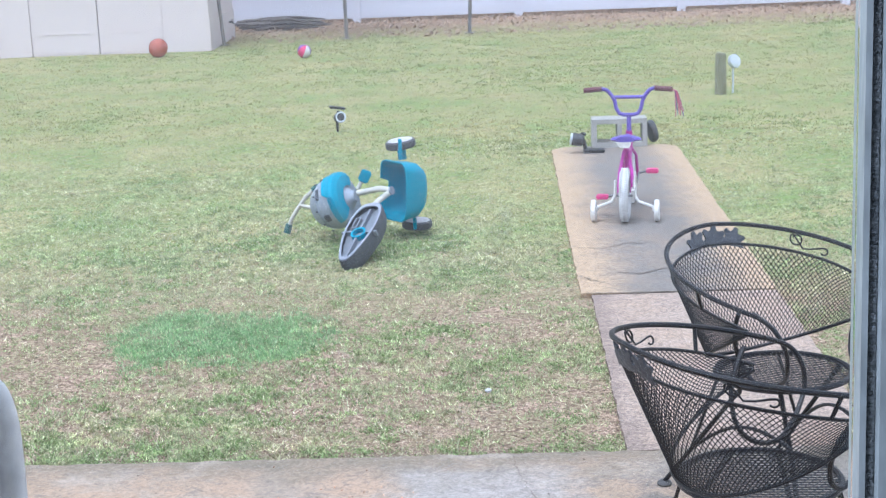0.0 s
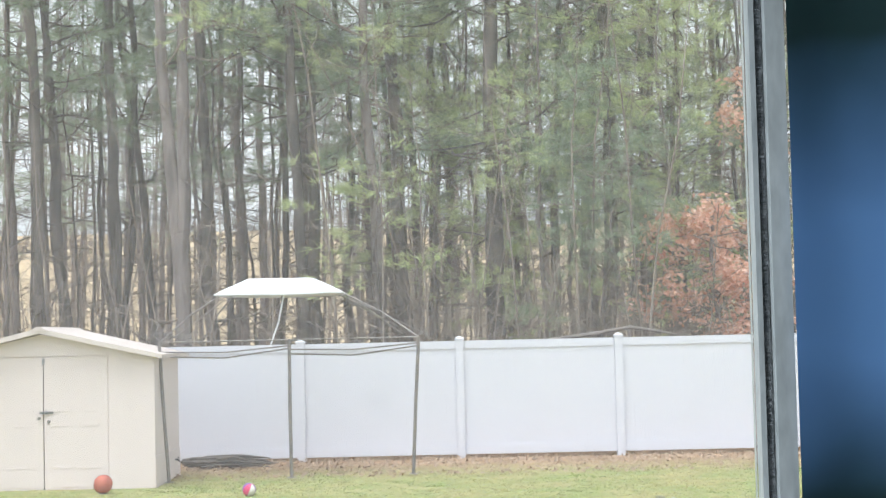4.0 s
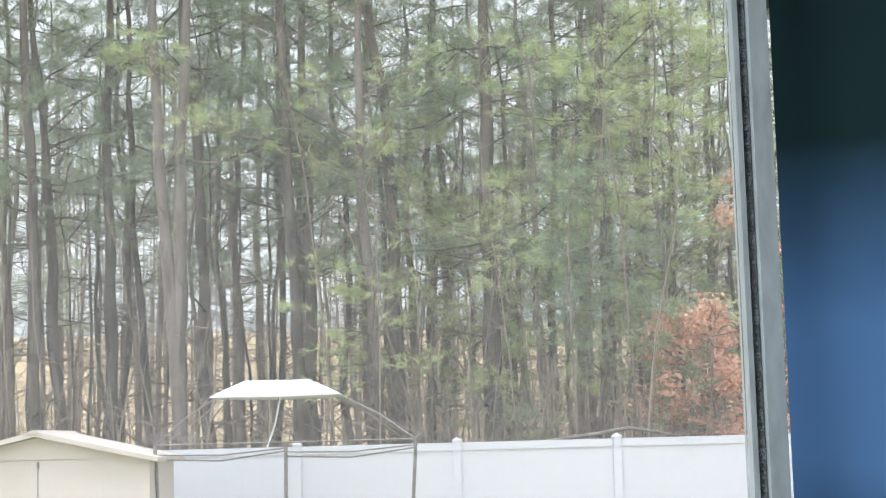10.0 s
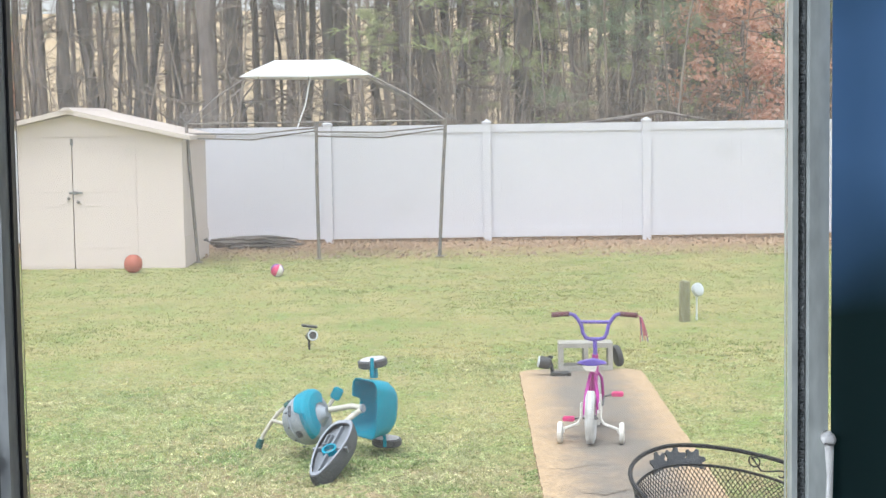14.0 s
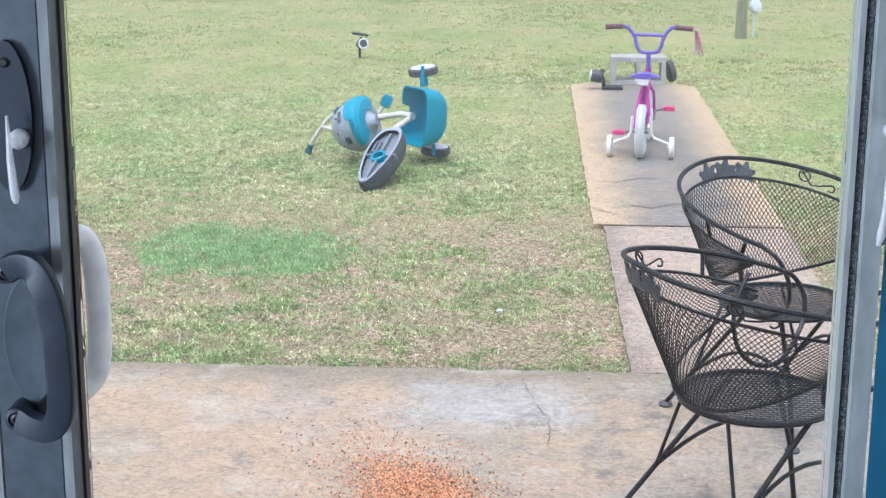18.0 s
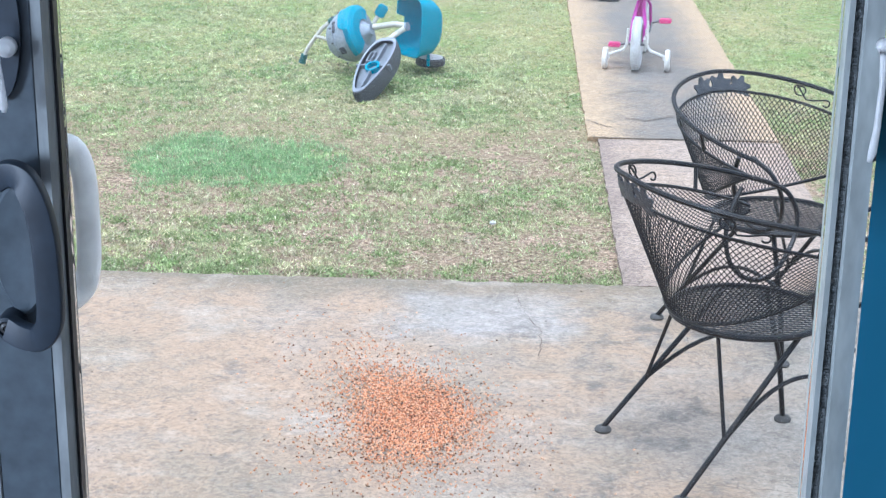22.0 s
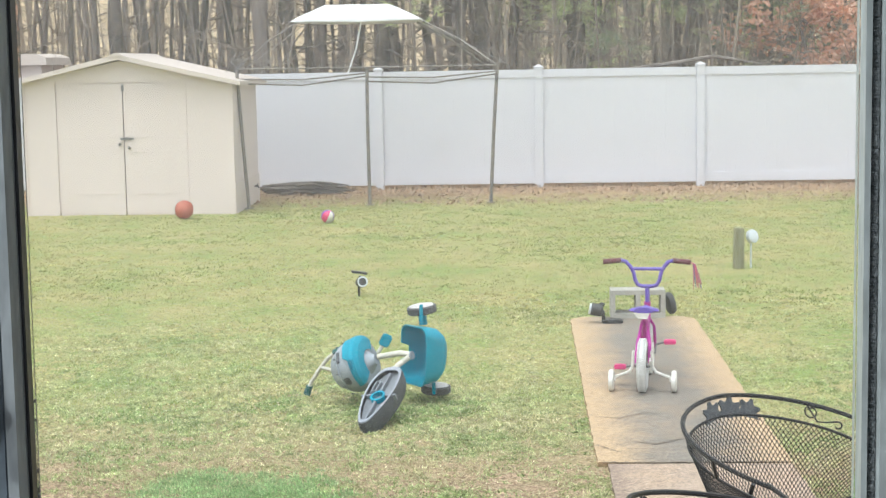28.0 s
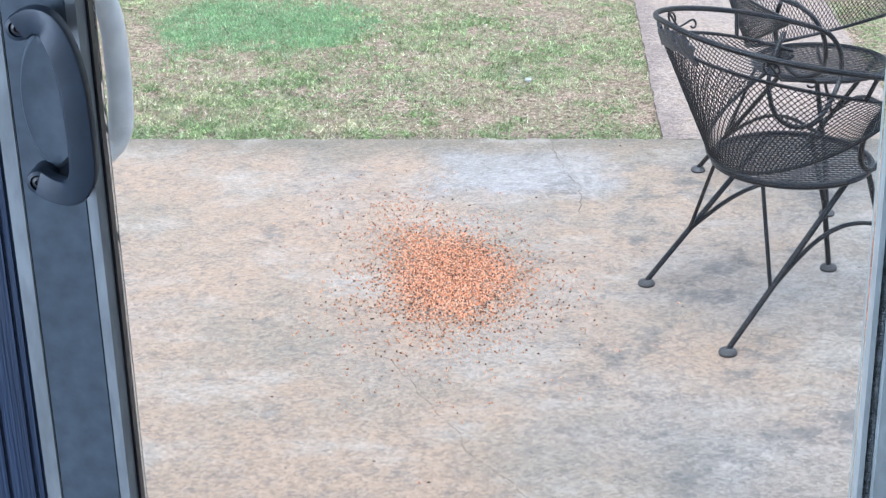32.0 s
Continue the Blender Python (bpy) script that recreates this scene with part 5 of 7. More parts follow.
    for x0, y0, x1, y1 in ((-half * 0.80, 0.0, -0.035, 0.0), (0.045, 0.0, half * 0.85, 0.0), (-0.01, -0.105, -0.01, -0.04), (0.0, 0.04, 0.0, 0.105)):
        d = Vector((x1 - x0, y1 - y0, 0)).normalized()
        s = Vector((-d.y, d.x, 0)) * 0.006
        put("rib", Build().prism([(x0 + s.x, y0 + s.y), (x0 - s.x, y0 - s.y), (x1 - s.x, y1 - s.y), (x1 + s.x, y1 + s.y)], 0.036, ms @ Matrix.Translation((0, 0, -0.040))), toy_mid, "", saddle, False)
    circ = [(0.042 * math.cos(2 * math.pi * i / 24), 0.042 * math.sin(2 * math.pi * i / 24)) for i in range(24)]
    put("saddle_socket", Build().prism(circ, 0.040, ms @ Matrix.Translation((0.005, 0, -0.040)), [(x * 0.74, y * 0.74) for x, y in circ]), toy_teal, "teal ring socket", saddle)
    slot = [(-0.045, -0.016), (0.045, -0.016), (0.045, 0.016), (-0.045, 0.016)]
    put("slot_frame", Build().prism(slot, 0.036, ms @ Matrix.Translation((-0.085, -0.045, -0.040)), [(x * 0.86, y * 0.6) for x, y in slot]), toy_mid, "", saddle, False)
    # front wheel housing and fork
    axis = (Vector((0.88, -0.32, 0.34))).normalized()
    mz = Vector((0, 0, 1)).rotation_difference(axis).to_matrix().to_4x4()
    mz.translation = Vector((-0.572, 7.42, 0.180))
    body = put("front_housing", Build().lathe([(0.03, -0.100), (0.088, -0.098), (0.100, -0.088), (0.134, -0.034), (0.138, -0.028), (0.134, -0.024), (0.146, 0.0), (0.150, 0.05), (0.148, 0.080), (0.135, 0.098), (0.085, 0.104)], mz, 32), toy_grey, "grey front wheel housing", None, True)
    # teal cover over the upper front third, with a stepped edge
    b = Build()
    to_local = mz.to_3x3().inverted()
    up = to_local @ Vector((0.0, -0.70, 0.71))
    w0 = math.atan2(up.y, up.x)
    shell = [(0.156, 0.052), (0.161, 0.055), (0.162, 0.075), (0.157, 0.096), (0.132, 0.114), (0.085, 0.118)]
    cols = 22
    for i in range(cols + 1):
        w = w0 + radians(-84 + 168 * i / cols)
        notch = -0.030 if 7 <= i <= 13 else 0.0
        for r, z in shell:
            z = z + (notch + 0.02 * abs(i / cols - 0.4) if z < 0.060 else 0)
            b.v.append(tuple(mz @ Vector((r * math.cos(w), r * math.sin(w), z))))
        for r, z in shell:
            z = z + (notch + 0.02 * abs(i / cols - 0.4) if z < 0.060 else 0)
            b.v.append(tuple(mz @ Vector(((r - 0.012) * math.cos(w), (r - 0.012) * math.sin(w), z))))
    m6 = len(shell)
    for i in range(cols):
        for j in range(m6 - 1):
            p, q = i * 2 * m6 + j, (i + 1) * 2 * m6 + j
            b.f.append((p, q, q + 1, p + 1))
            b.f.append((p + m6, p + m6 + 1, q + m6 + 1, q + m6))
        for j in (0, m6 - 1):
            p, q = i * 2 * m6 + j, (i + 1) * 2 * m6 + j
            b.f.append((p, p + m6, q + m6, q))
    for i in (0, cols):
        for j in range(m6 - 1):
            p = i * 2 * m6 + j
            b.f.append((p, p + 1, p + 1 + m6, p + m6))
    put("housing_cover", b, toy_teal, "teal cover", body, False)
    put("housing_cap", Build().lathe([(0.080, 0.094), (0.062, 0.112), (0.040, 0.13), (0.030, 0.155)], mz, 26), toy_grey, "", body)
    for i in range(9):
        w = radians(150 + i * 34)
        p = mz @ Vector((0.147 * math.cos(w), 0.147 * math.sin(w), -0.032))
        put("rivet", Build().lathe([(0.006, -0.004), (0.006, 0.004)], Matrix.Translation(p), 8), toy_dark, "", body)
    # dark blocks on the upper side: painted shade of two drum openings and a cover recess
    to_front = to_local @ Vector((0.0, -0.97, 0.22))
    w1 = math.atan2(to_front.y, to_front.x)
    for nm, dw, r, z, tall, wide, mat in (("housing_slot", -28, 0.143, -0.010, 0.034, 0.010, toy_dark), ("housing_slot", 30, 0.146, 0.012, 0.022, 0.018, toy_dark), ("cover_recess", -2, 0.160, 0.075, 0.030, 0.012, toy_teal_shade)):
        up_turn = dw if (mz @ Vector((math.cos(w1 + 0.3), math.sin(w1 + 0.3), 0))).z < (mz @ Vector((math.cos(w1), math.sin(w1), 0))).z else -dw
        put(nm, turned_box(0.006, tall, wide, 0.004, mz @ Matrix.Rotation(w1 + radians(up_turn), 4, "Z") @ Matrix.Translation((r, 0, z))), mat, "", body)
    put("pedal", turned_box(0.030, 0.020, 0.035, 0.008, Matrix.Translation((-0.385, 7.40, 0.335)) @ Matrix.Rotation(radians(28), 4, "Y")), toy_teal, "teal ribbed pedal")
    put("pedal_crank", Build().tube([(-0.395, 7.40, 0.320), (-0.43, 7.40, 0.265)], 0.012, 8), toy_cream)
    # handlebar
    put("handlebar", Build().tube([(-0.600, 7.46, 0.300), (-0.670, 7.48, 0.262), (-0.735, 7.49, 0.208), (-0.790, 7.50, 0.135), (-0.828, 7.50, 0.075), (-0.845, 7.50, 0.035)], 0.012, 10), toy_cream, "bent cream handlebar")
    put("handlebar_stay", Build().tube([(-0.66, 7.44, 0.155), (-0.72, 7.47, 0.155), (-0.772, 7.49, 0.165)], 0.011, 10), toy_cream)
    put("grip", Build().tube([(-0.838, 7.50, 0.055), (-0.855, 7.50, 0.005)], [0.019, 0.021], 10), grip_green, "dark green grip")
    put("grip", Build().tube([(-0.615, 7.462, 0.294), (-0.690, 7.484, 0.248)], 0.019, 10), grip_green)
    return toy


ride_on_toy()


# ---------------------------------------------------------------- fence
def fence():
    f = thing("fence", Matrix.Identity(4), "tall white vinyl privacy fence along the woods", "fence", kind="structure")
    xs = [0.64 + 2.437 * i for i in range(-6, 7)]
    post_me = Build().box(-0.064, -0.064, -0.1, 0.064, 0.064, 1.80, 0.006).mesh("fence_post", white_vinyl)
    cap_me = Build().add([(-0.075, -0.075, 1.80), (0.075, -0.075, 1.80), (0.075, 0.075, 1.80), (-0.075, 0.075, 1.80),
                          (-0.075, -0.075, 1.825), (0.075, -0.075, 1.825), (0.075, 0.075, 1.825), (-0.075, 0.075, 1.825), (0, 0, 1.865)],
                         [(3, 2, 1, 0), (0, 1, 5, 4), (1, 2, 6, 5), (2, 3, 7, 6), (3, 0, 4, 7), (4, 5, 8), (5, 6, 8), (6, 7, 8), (7, 4, 8)]).mesh("post_cap", white_vinyl)
    L = 2.437 - 0.128
    top_me = Build().box(0, -0.024, 1.66, L, 0.024, 1.785, 0.006).mesh("top_rail", white_vinyl)
    bot_me = Build().box(0, -0.024, 0.055, L, 0.024, 0.20, 0.006).mesh("bottom_rail", white_vinyl)
    n = 15
    wd = L / n
    board_me = Build().prism([(0.0025, -0.010), (wd - 0.0025, -0.010), (wd - 0.0002, -0.008), (wd - 0.0002, 0.010), (0.0002, 0.010), (0.0002, -0.008)], 1.47, Matrix.Translation((0, 0, 0.195))).mesh("board", white_vinyl)

    def place(nm, me, x, parent):
        ob = new(nm, me)
        ob.parent = parent
        ob.location = (x, FENCE_Y, 0)
        return ob

    for i, x in enumerate(xs):
        p = place("post", post_me, x, f)
        c = new("post_cap", cap_me)
        c.parent = p
        if i < len(xs) - 1:
            place("top_rail", top_me, x + 0.064, f)
            place("bottom_rail", bot_me, x + 0.064, f)
            for j in range(n):
                place("board", board_me, x + 0.064 + j * wd, f)
    return f


fence()


# ---------------------------------------------------------------- garden shed
def shed():
    x0, x1, y0, y1 = -6.30, -3.40, 21.26, 23.2
    eave, peak, xm = 1.70, 2.00, -4.86
    s = thing("garden_shed", Matrix.Translation((xm, y0, 0)), "beige plastic garden shed with closed double doors", "shed")

    def put(nm, b, mat, lab="", parent=None, smooth=False):
        b.v = [(p[0] - xm, p[1] - y0, p[2] if p[2] > 0.001 else -0.04) for p in b.v]
        return part(nm, b, mat, parent or s, lab, smooth)

    upright = Matrix.Rotation(radians(90), 4, "X")
    dl, dr, dt = -5.735, -3.99, 1.715
    front = [(x0, 0), (dl, 0), (dl, dt), (dr, dt), (dr, 0), (x1, 0), (x1, eave), (xm, peak), (x0, eave)]
    put("front_wall", Build().prism(front, 0.05, Matrix.Translation((0, y0 + 0.05, 0)) @ upright), shed_plastic)
    put("back_wall", Build().prism([(x0, 0), (x1, 0), (x1, eave), (xm, peak), (x0, eave)], 0.05, Matrix.Translation((0, y1, 0)) @ upright), shed_plastic)
    for x in (x0, x1 - 0.05):
        put("side_wall", Build().box(x, y0 + 0.05, 0, x + 0.05, y1 - 0.05, eave - 0.01), shed_plastic)
    put("corner_trim", Build().box(x1 - 0.16, y0 - 0.012, 0, x1 + 0.012, y0 + 0.0, eave - 0.02, 0.004), shed_plastic)
    put("corner_trim", Build().box(x0 - 0.012, y0 - 0.012, 0, x0 + 0.16, y0 + 0.0, eave - 0.02, 0.004), shed_plastic)
    for sgn, xe in ((-1, x0 - 0.14), (1, x1 + 0.14)):
        ze = eave - 0.045
        slope = [(xm, peak + 0.015), (xe, ze), (xe, ze + 0.055), (xm, peak + 0.08)]
        if sgn > 0:
            slope = list(reversed(slope))
        roof = put("roof_half", Build().prism(slope, y1 - y0 + 0.26, Matrix.Translation((0, y1 + 0.10, 0)) @ upright), shed_roof_mat, "pale shed roof")
    put("ridge_cap", Build().prism([(xm - 0.10, peak + 0.055), (xm + 0.10, peak + 0.055), (xm + 0.03, peak + 0.10), (xm - 0.03, peak + 0.10)], y1 - y0 + 0.30, Matrix.Translation((0, y1 + 0.12, 0)) @ upright), shed_roof_mat)
    # doors
    mid = -4.845
    for a, c in ((dl + 0.012, mid - 0.006), (mid + 0.006, dr - 0.012)):
        d = put("door", Build().box(a, y0 + 0.012, 0.0, c, y0 + 0.045, dt - 0.012, 0.004), shed_plastic, "beige door with embossed bars")
        w = (c - a)
        for px in (0.13, 0.55):
            for z in (1.52, 0.99, 0.80, 0.25):
                xa, xb = a + w * px, a + w * (px + 0.31)
                bar = [(xa, z), (xb, z), (xb - 0.012, z + 0.020), (xa + 0.012, z + 0.020)]
                put("panel_moulding", Build().prism(bar, 0.006, Matrix.Translation((0, y0 + 0.012, 0)) @ upright), shed_plastic, "", d)
    put("door_stop", Build().box(dl + 0.001, y0 + 0.020, 0.005, dl + 0.06, y0 + 0.048, dt - 0.001).box(dr - 0.06, y0 + 0.020, 0.005, dr - 0.001, y0 + 0.048, dt - 0.001).box(dl + 0.06, y0 + 0.020, dt - 0.05, dr - 0.06, y0 + 0.048, dt - 0.001), shed_plastic)
    put("door_gap", Build().box(mid - 0.05, y0 + 0.046, 0.005, mid + 0.05, y0 + 0.049, dt - 0.06), dark_line, "dark gap between the doors")
    put("hasp", Build().box(mid - 0.05, y0 - 0.008, 0.965, mid + 0.13, y0 + 0.012, 0.995, 0.004).box(mid + 0.02, y0 - 0.018, 0.955, mid + 0.05, y0 - 0.006, 1.005, 0.004), steel, "metal hasp and bolt")
    for x, z in ((mid - 0.055, 0.905), (mid + 0.07, 0.86)):
        put("door_knob", Build().lathe([(0.010, 0), (0.022, 0.02), (0.022, 0.032), (0.010, 0.04)], Matrix.Translation((x, y0 + 0.012, z)) @ upright, 14), pole_metal, "small dark knob", None, True)
    put("door_catch", Build().box(mid - 0.015, y0 - 0.004, 1.60, mid + 0.02, y0 + 0.012, 1.69, 0.004), steel)
    put("base_plate", Build().box(x1 - 0.10, y0 + 0.02, 0.0, x1 + 0.016, y1, 0.38), shed_plastic, "slightly darker base panel")
    return s


shed()


def storage_shed():
    t = thing("storage_shed", pose(-8.6, 26.5, 0), "pale flat-roofed storage shed behind the fence", "shed")
    part("body", Build().box(-1.3, -0.6, 0, 1.3, 0.6, 1.98, 0.01), shed_plastic, t)
    part("lid", Build().prism([(-1.42, 1.98), (1.42, 1.98), (1.40, 2.10), (1.25, 2.16), (-1.25, 2.16), (-1.40, 2.10)], 1.4, Matrix.Translation((0, 0.7, 0)) @ Matrix.Rotation(radians(90), 4, "X")), shed_roof_mat, t)


storage_shed()


# ---------------------------------------------------------------- gazebo frame with the rag of its canopy
def gazebo():
    g = thing("gazebo", Matrix.Translation((-1.68, 21.98, 0)), "bare rusty gazebo frame under one small white canopy", "gazebo")

    def put(nm, b, mat, lab="", parent=None, smooth=True):
        b.v = [(p[0] + 1.68, p[1] - 17.7, p[2]) for p in b.v]
        return part(nm, b, mat, parent or g, lab, smooth)

    tops = []
    for (xb, yb), (xt, yt) in (((-3.29, 17.42), (-3.40, 17.40)), ((-1.69, 17.73), (-1.69, 17.70)), ((-0.05, 17.93), (0.06, 17.90))):
        pole = put("pole", Build().tube([(xb, yb, 0.0), ((xb + xt) / 2 - 0.006, (yb + yt) / 2, 0.95), (xt, yt, 1.87)], 0.024, 8), pole_metal, "thin weathered steel pole")
        put("pole_foot", Build().box(xb - 0.06, yb - 0.06, 0, xb + 0.06, yb + 0.06, 0.008, 0.002), pole_metal, "", pole, False)
        tops.append((xt, yt, 1.86))
    for a, c in ((tops[0], tops[1]), (tops[1], tops[2])):
        for dz, sag, yy in ((0.0, 0.0, 0.0), (-0.13, 0.02, 0.02), (-0.19, 0.035, 0.04)):
            mid = Vector(a).lerp(Vector(c), 0.5) + Vector((0, yy, dz - sag))
            put("cross_beam", Build().tube([Vector(a) + Vector((0, yy, dz)), mid, Vector(c) + Vector((0, yy, dz * 0.6))], 0.011, 6), pole_metal)
    cy = 18.5
    cl, cr = Vector((-2.72, cy, 2.50)), Vector((-0.98, cy, 2.49))
    for p, q in ((tops[0], cl), (tops[2], cr), ((-3.1, 19.4, 1.9), cl + Vector((0.1, 0.5, 0))), ((-0.2, 19.5, 1.9), cr + Vector((-0.1, 0.5, 0)))):
        p = Vector(p)
        put("roof_rib", Build().tube([p, p.lerp(q, 0.5) + Vector((0, 0, 0.05)), q], 0.012, 6), pole_metal)
        put("roof_rib", Build().tube([p + Vector((0.12, 0.1, 0.02)), p.lerp(q, 0.55) + Vector((0.1, 0.05, -0.02)), q + Vector((0.05, 0.05, -0.06))], 0.008, 5), pole_metal)
    for x, s in ((-3.40, -1), (0.06, 1)):
        put("bent_rod", Build().tube([(x, 17.45, 1.88), (x + s * 0.10, 17.5, 1.96), (x + s * 0.16, 17.5, 1.83)], 0.008, 5), pole_metal)
    # shredded corner webbing
    rnd = random.Random(11)
    b = Build()
    for i in range(26):
        a = Vector((-3.38 + rnd.uniform(-0.2, 0.35), 17.5 + rnd.uniform(-0.1, 0.3), 1.88 + rnd.uniform(-0.03, 0.12)))
        b.tube([a, a + Vector((rnd.uniform(0.05, 0.4), rnd.uniform(-0.1, 0.1), rnd.uniform(-0.02, 0.16)))], 0.006, 4)
    put("torn_netting", b, pole_metal, "torn dark netting at the corner")
    b = Build()
    nx, ny = 24, 12
    for j in range(ny + 1):
        for i in range(nx + 1):
            u, v = i / nx * 2 - 1, j / ny * 2 - 1
            hx = 0.885
            rise = min(1.0, (1 - max(abs(u), abs(v))) / 0.52)
            z = 2.495 + 0.225 * rise ** 0.85 + 0.008 * noise.noise(Vector((u * 3, v * 3, 2))) - 0.02 * (1 - rise) * (1 - abs(u)) 
            b.v.append((-1.85 + hx * u, cy + 0.62 * v, z))
    w = nx + 1
    for j in range(ny):
        for i in range(nx):
            b.f.append((j * w + i, j * w + i + 1, (j + 1) * w + i + 1, (j + 1) * w + i))
    can = put("canopy", b, canvas_white, "small white canvas top canopy")
    can.modifiers.new("cloth", "SOLIDIFY").thickness = 0.012
    put("hanging_strap", Build().tube([(-1.78, 18.0, 2.50), (-1.86, 17.98, 2.1), (-1.99, 17.95, 1.74)], 0.012, 5), canvas_white, "loose pale strap")
    put("centre_pole", Build().tube([(-1.85, cy, 2.45), (-1.85, cy, 2.72)], 0.02, 8), pole_metal)
    return g


gazebo()


# ---------------------------------------------------------------- balls, lights, block, post
def ball(x, y, r, mat, label):
    b = Build()
    bm = bmesh.new()
    bmesh.ops.create_uvsphere(bm, u_segments=32, v_segments=20, radius=r)
    b.bm(bm, Matrix.Translation((0, 0, r)))
    t = thing("ball", pose(x, y, -0.015, 12, 20, 30), label, "ball")
    skin = part("skin", b, mat, t, "", True)
    return t


def ball_seams(t, r, mat):
    c = Vector((0, 0, r))
    for ax in ("X", "Y"):
        part("seam", torus(Build(), c, r * 1.0005, 0.004, ax, 48, 6), mat, t, "dark seam", True)


bb = ball(-3.985, 20.61, 0.118, ball_orange, "orange rubber basketball on the grass")
ball_seams(bb, 0.118, material("seam_rubber", (0.22, 0.05, 0.035), rough=0.8, bump=0))


def patch_ball():
    r = 0.082
    t = thing("ball", pose(-2.04, 19.88, -0.015, 30, 10, 40), "small ball with pink, white and purple panels", "ball")
    cols = [material("panel_pink", (0.65, 0.05, 0.16), rough=0.5, bump=0.05), material("panel_white", (0.75, 0.72, 0.68), rough=0.5, bump=0.05), material("panel_purple", (0.22, 0.08, 0.35), rough=0.5, bump=0.05)]
    for s in range(6):
        b = Build()
        n, k = 12, 6
        for i in range(n + 1):
            for j in range(k + 1):
                th, ph = math.pi * i / n, 2 * math.pi * (s + j / k) / 6
                b.v.append((r * math.sin(th) * math.cos(ph), r * math.sin(th) * math.sin(ph), r + r * math.cos(th)))
        for i in range(n):
            for j in range(k):
                q = i * (k + 1) + j
                b.f.append((q, q + k + 1, q + k + 2, q + 1))
        part("panel", b, cols[s % 3], t, "", True)


patch_ball()


def spot_light(m, label):
    """Garden spotlight: stake, swivel, round head with a bright ring, a small panel on top."""
    t = thing("garden_spotlight", m, label, "garden light", "garden spotlights")
    part("stake", Build().tube([(0, 0, -0.02), (0, 0, 0.03), (0, 0, 0.09)], [0.004, 0.011, 0.011], 8), black_plastic, t, "", True)
    yk = part("bracket", Build().tube([(0.0, 0, 0.09), (0.012, 0, 0.11), (0.012, 0.0, 0.17)], 0.012, 8), black_plastic, t, "", True)
    mh = Matrix.Translation((0.018, -0.01, 0.115)) @ Matrix.Rotation(radians(78), 4, "X") @ Matrix.Rotation(radians(12), 4, "Y")
    hd = part("head", Build().lathe([(0.022, -0.065), (0.038, -0.045), (0.042, 0.02), (0.046, 0.035), (0.046, 0.045)], mh, 22), black_plastic, t, "", True)
    part("lens_ring", Build().prism([(0.045 * math.cos(2 * math.pi * i / 22), 0.045 * math.sin(2 * math.pi * i / 22)) for i in range(22)], 0.004, mh @ Matrix.Translation((0, 0, 0.044)), [(0.032 * math.cos(2 * math.pi * i / 22), 0.032 * math.sin(2 * math.pi * i / 22)) for i in range(22)]), lamp_white, hd, "pale lens ring")
    part("panel", turned_box(0.065, 0.045, 0.008, 0.003, Matrix.Translation((0.005, 0, 0.195)) @ Matrix.Rotation(radians(9), 4, "Y")), black_plastic, t, "tilted dark panel")
    return t


lt = spot_light(pose(-0.975, 13.5, -0.02, 0, 0, 10), "black solar spotlight on a stake in the lawn")


def fallen_light(x, y, flip, label):
    t = thing("garden_spotlight", pose(x, y, 0.0, 0, 0, 180 if flip else 0), label, "garden light", "garden spotlights")
    mh = Matrix.Translation((0, 0, 0.095)) @ Matrix.Rotation(radians(-80), 4, "Y")
    hd = part("head", Build().lathe([(0.024, -0.05), (0.044, -0.035), (0.046, 0.03), (0.040, 0.04)], mh, 20), black_plastic, t, "", True)
    part("lens_ring", Build().lathe([(0.041, 0.036), (0.041, 0.05), (0.034, 0.052)], mh, 20), lamp_white, hd, "pale lens ring", True)
    part("bracket", Build().tube([(0.02, 0, 0.12), (0.035, 0, 0.14), (0.06, 0, 0.13)], 0.012, 8).tube([(0.045, 0, 0.09), (0.055, 0, 0.03), (0.055, 0, 0.012)], 0.014, 8), black_plastic, t, "", True)
    part("panel", turned_box(0.075, 0.05, 0.011, 0.004, Matrix.Translation((0.115, 0, 0.013))), black_plastic, t, "dark flat panel")
    return t


fallen_light(0.915, 11.87, False, "black solar spotlight lying at the walkway's end")


def cinder_block():
    t = thing("cinder_block", pose(1.231, 12.16, 0.0, 0, 0, 0), "grey two-core concrete block standing on its long side", "block")
    L, H, D = 0.40, 0.205, 0.19
    b = Build()
    for x0, x1, z0, z1 in ((-L / 2, L / 2, 0, 0.034), (-L / 2, L / 2, H - 0.034, H), (-L / 2, -L / 2 + 0.034, 0.034, H - 0.034), (-0.017, 0.017, 0.034, H - 0.034), (L / 2 - 0.034, L / 2, 0.034, H - 0.034)):
        b.box(x0, -D / 2, z0, x1, D / 2, z1)
    part("shell", b, block_grey, t)
    return t


cinder_block()


def hose_reel_wheel():
    t = thing("plastic_wheel", pose(1.48, 12.25, 0.0, 0, 0, 15), "black plastic wheel leaning behind the block", "wheel")
    mh = Matrix.Translation((0, 0, 0.083)) @ Matrix.Rotation(radians(78), 4, "Y")
    w = part("tyre", Build().lathe([(0.05, -0.022), (0.078, -0.02), (0.084, 0), (0.078, 0.02), (0.05, 0.022)], mh, 26), rubber_black, t, "", True)
    part("hub", Build().lathe([(0.052, -0.016), (0.03, -0.02), (0.012, -0.024)], mh, 20), black_plastic, w, "", True)
    return t


hose_reel_wheel()


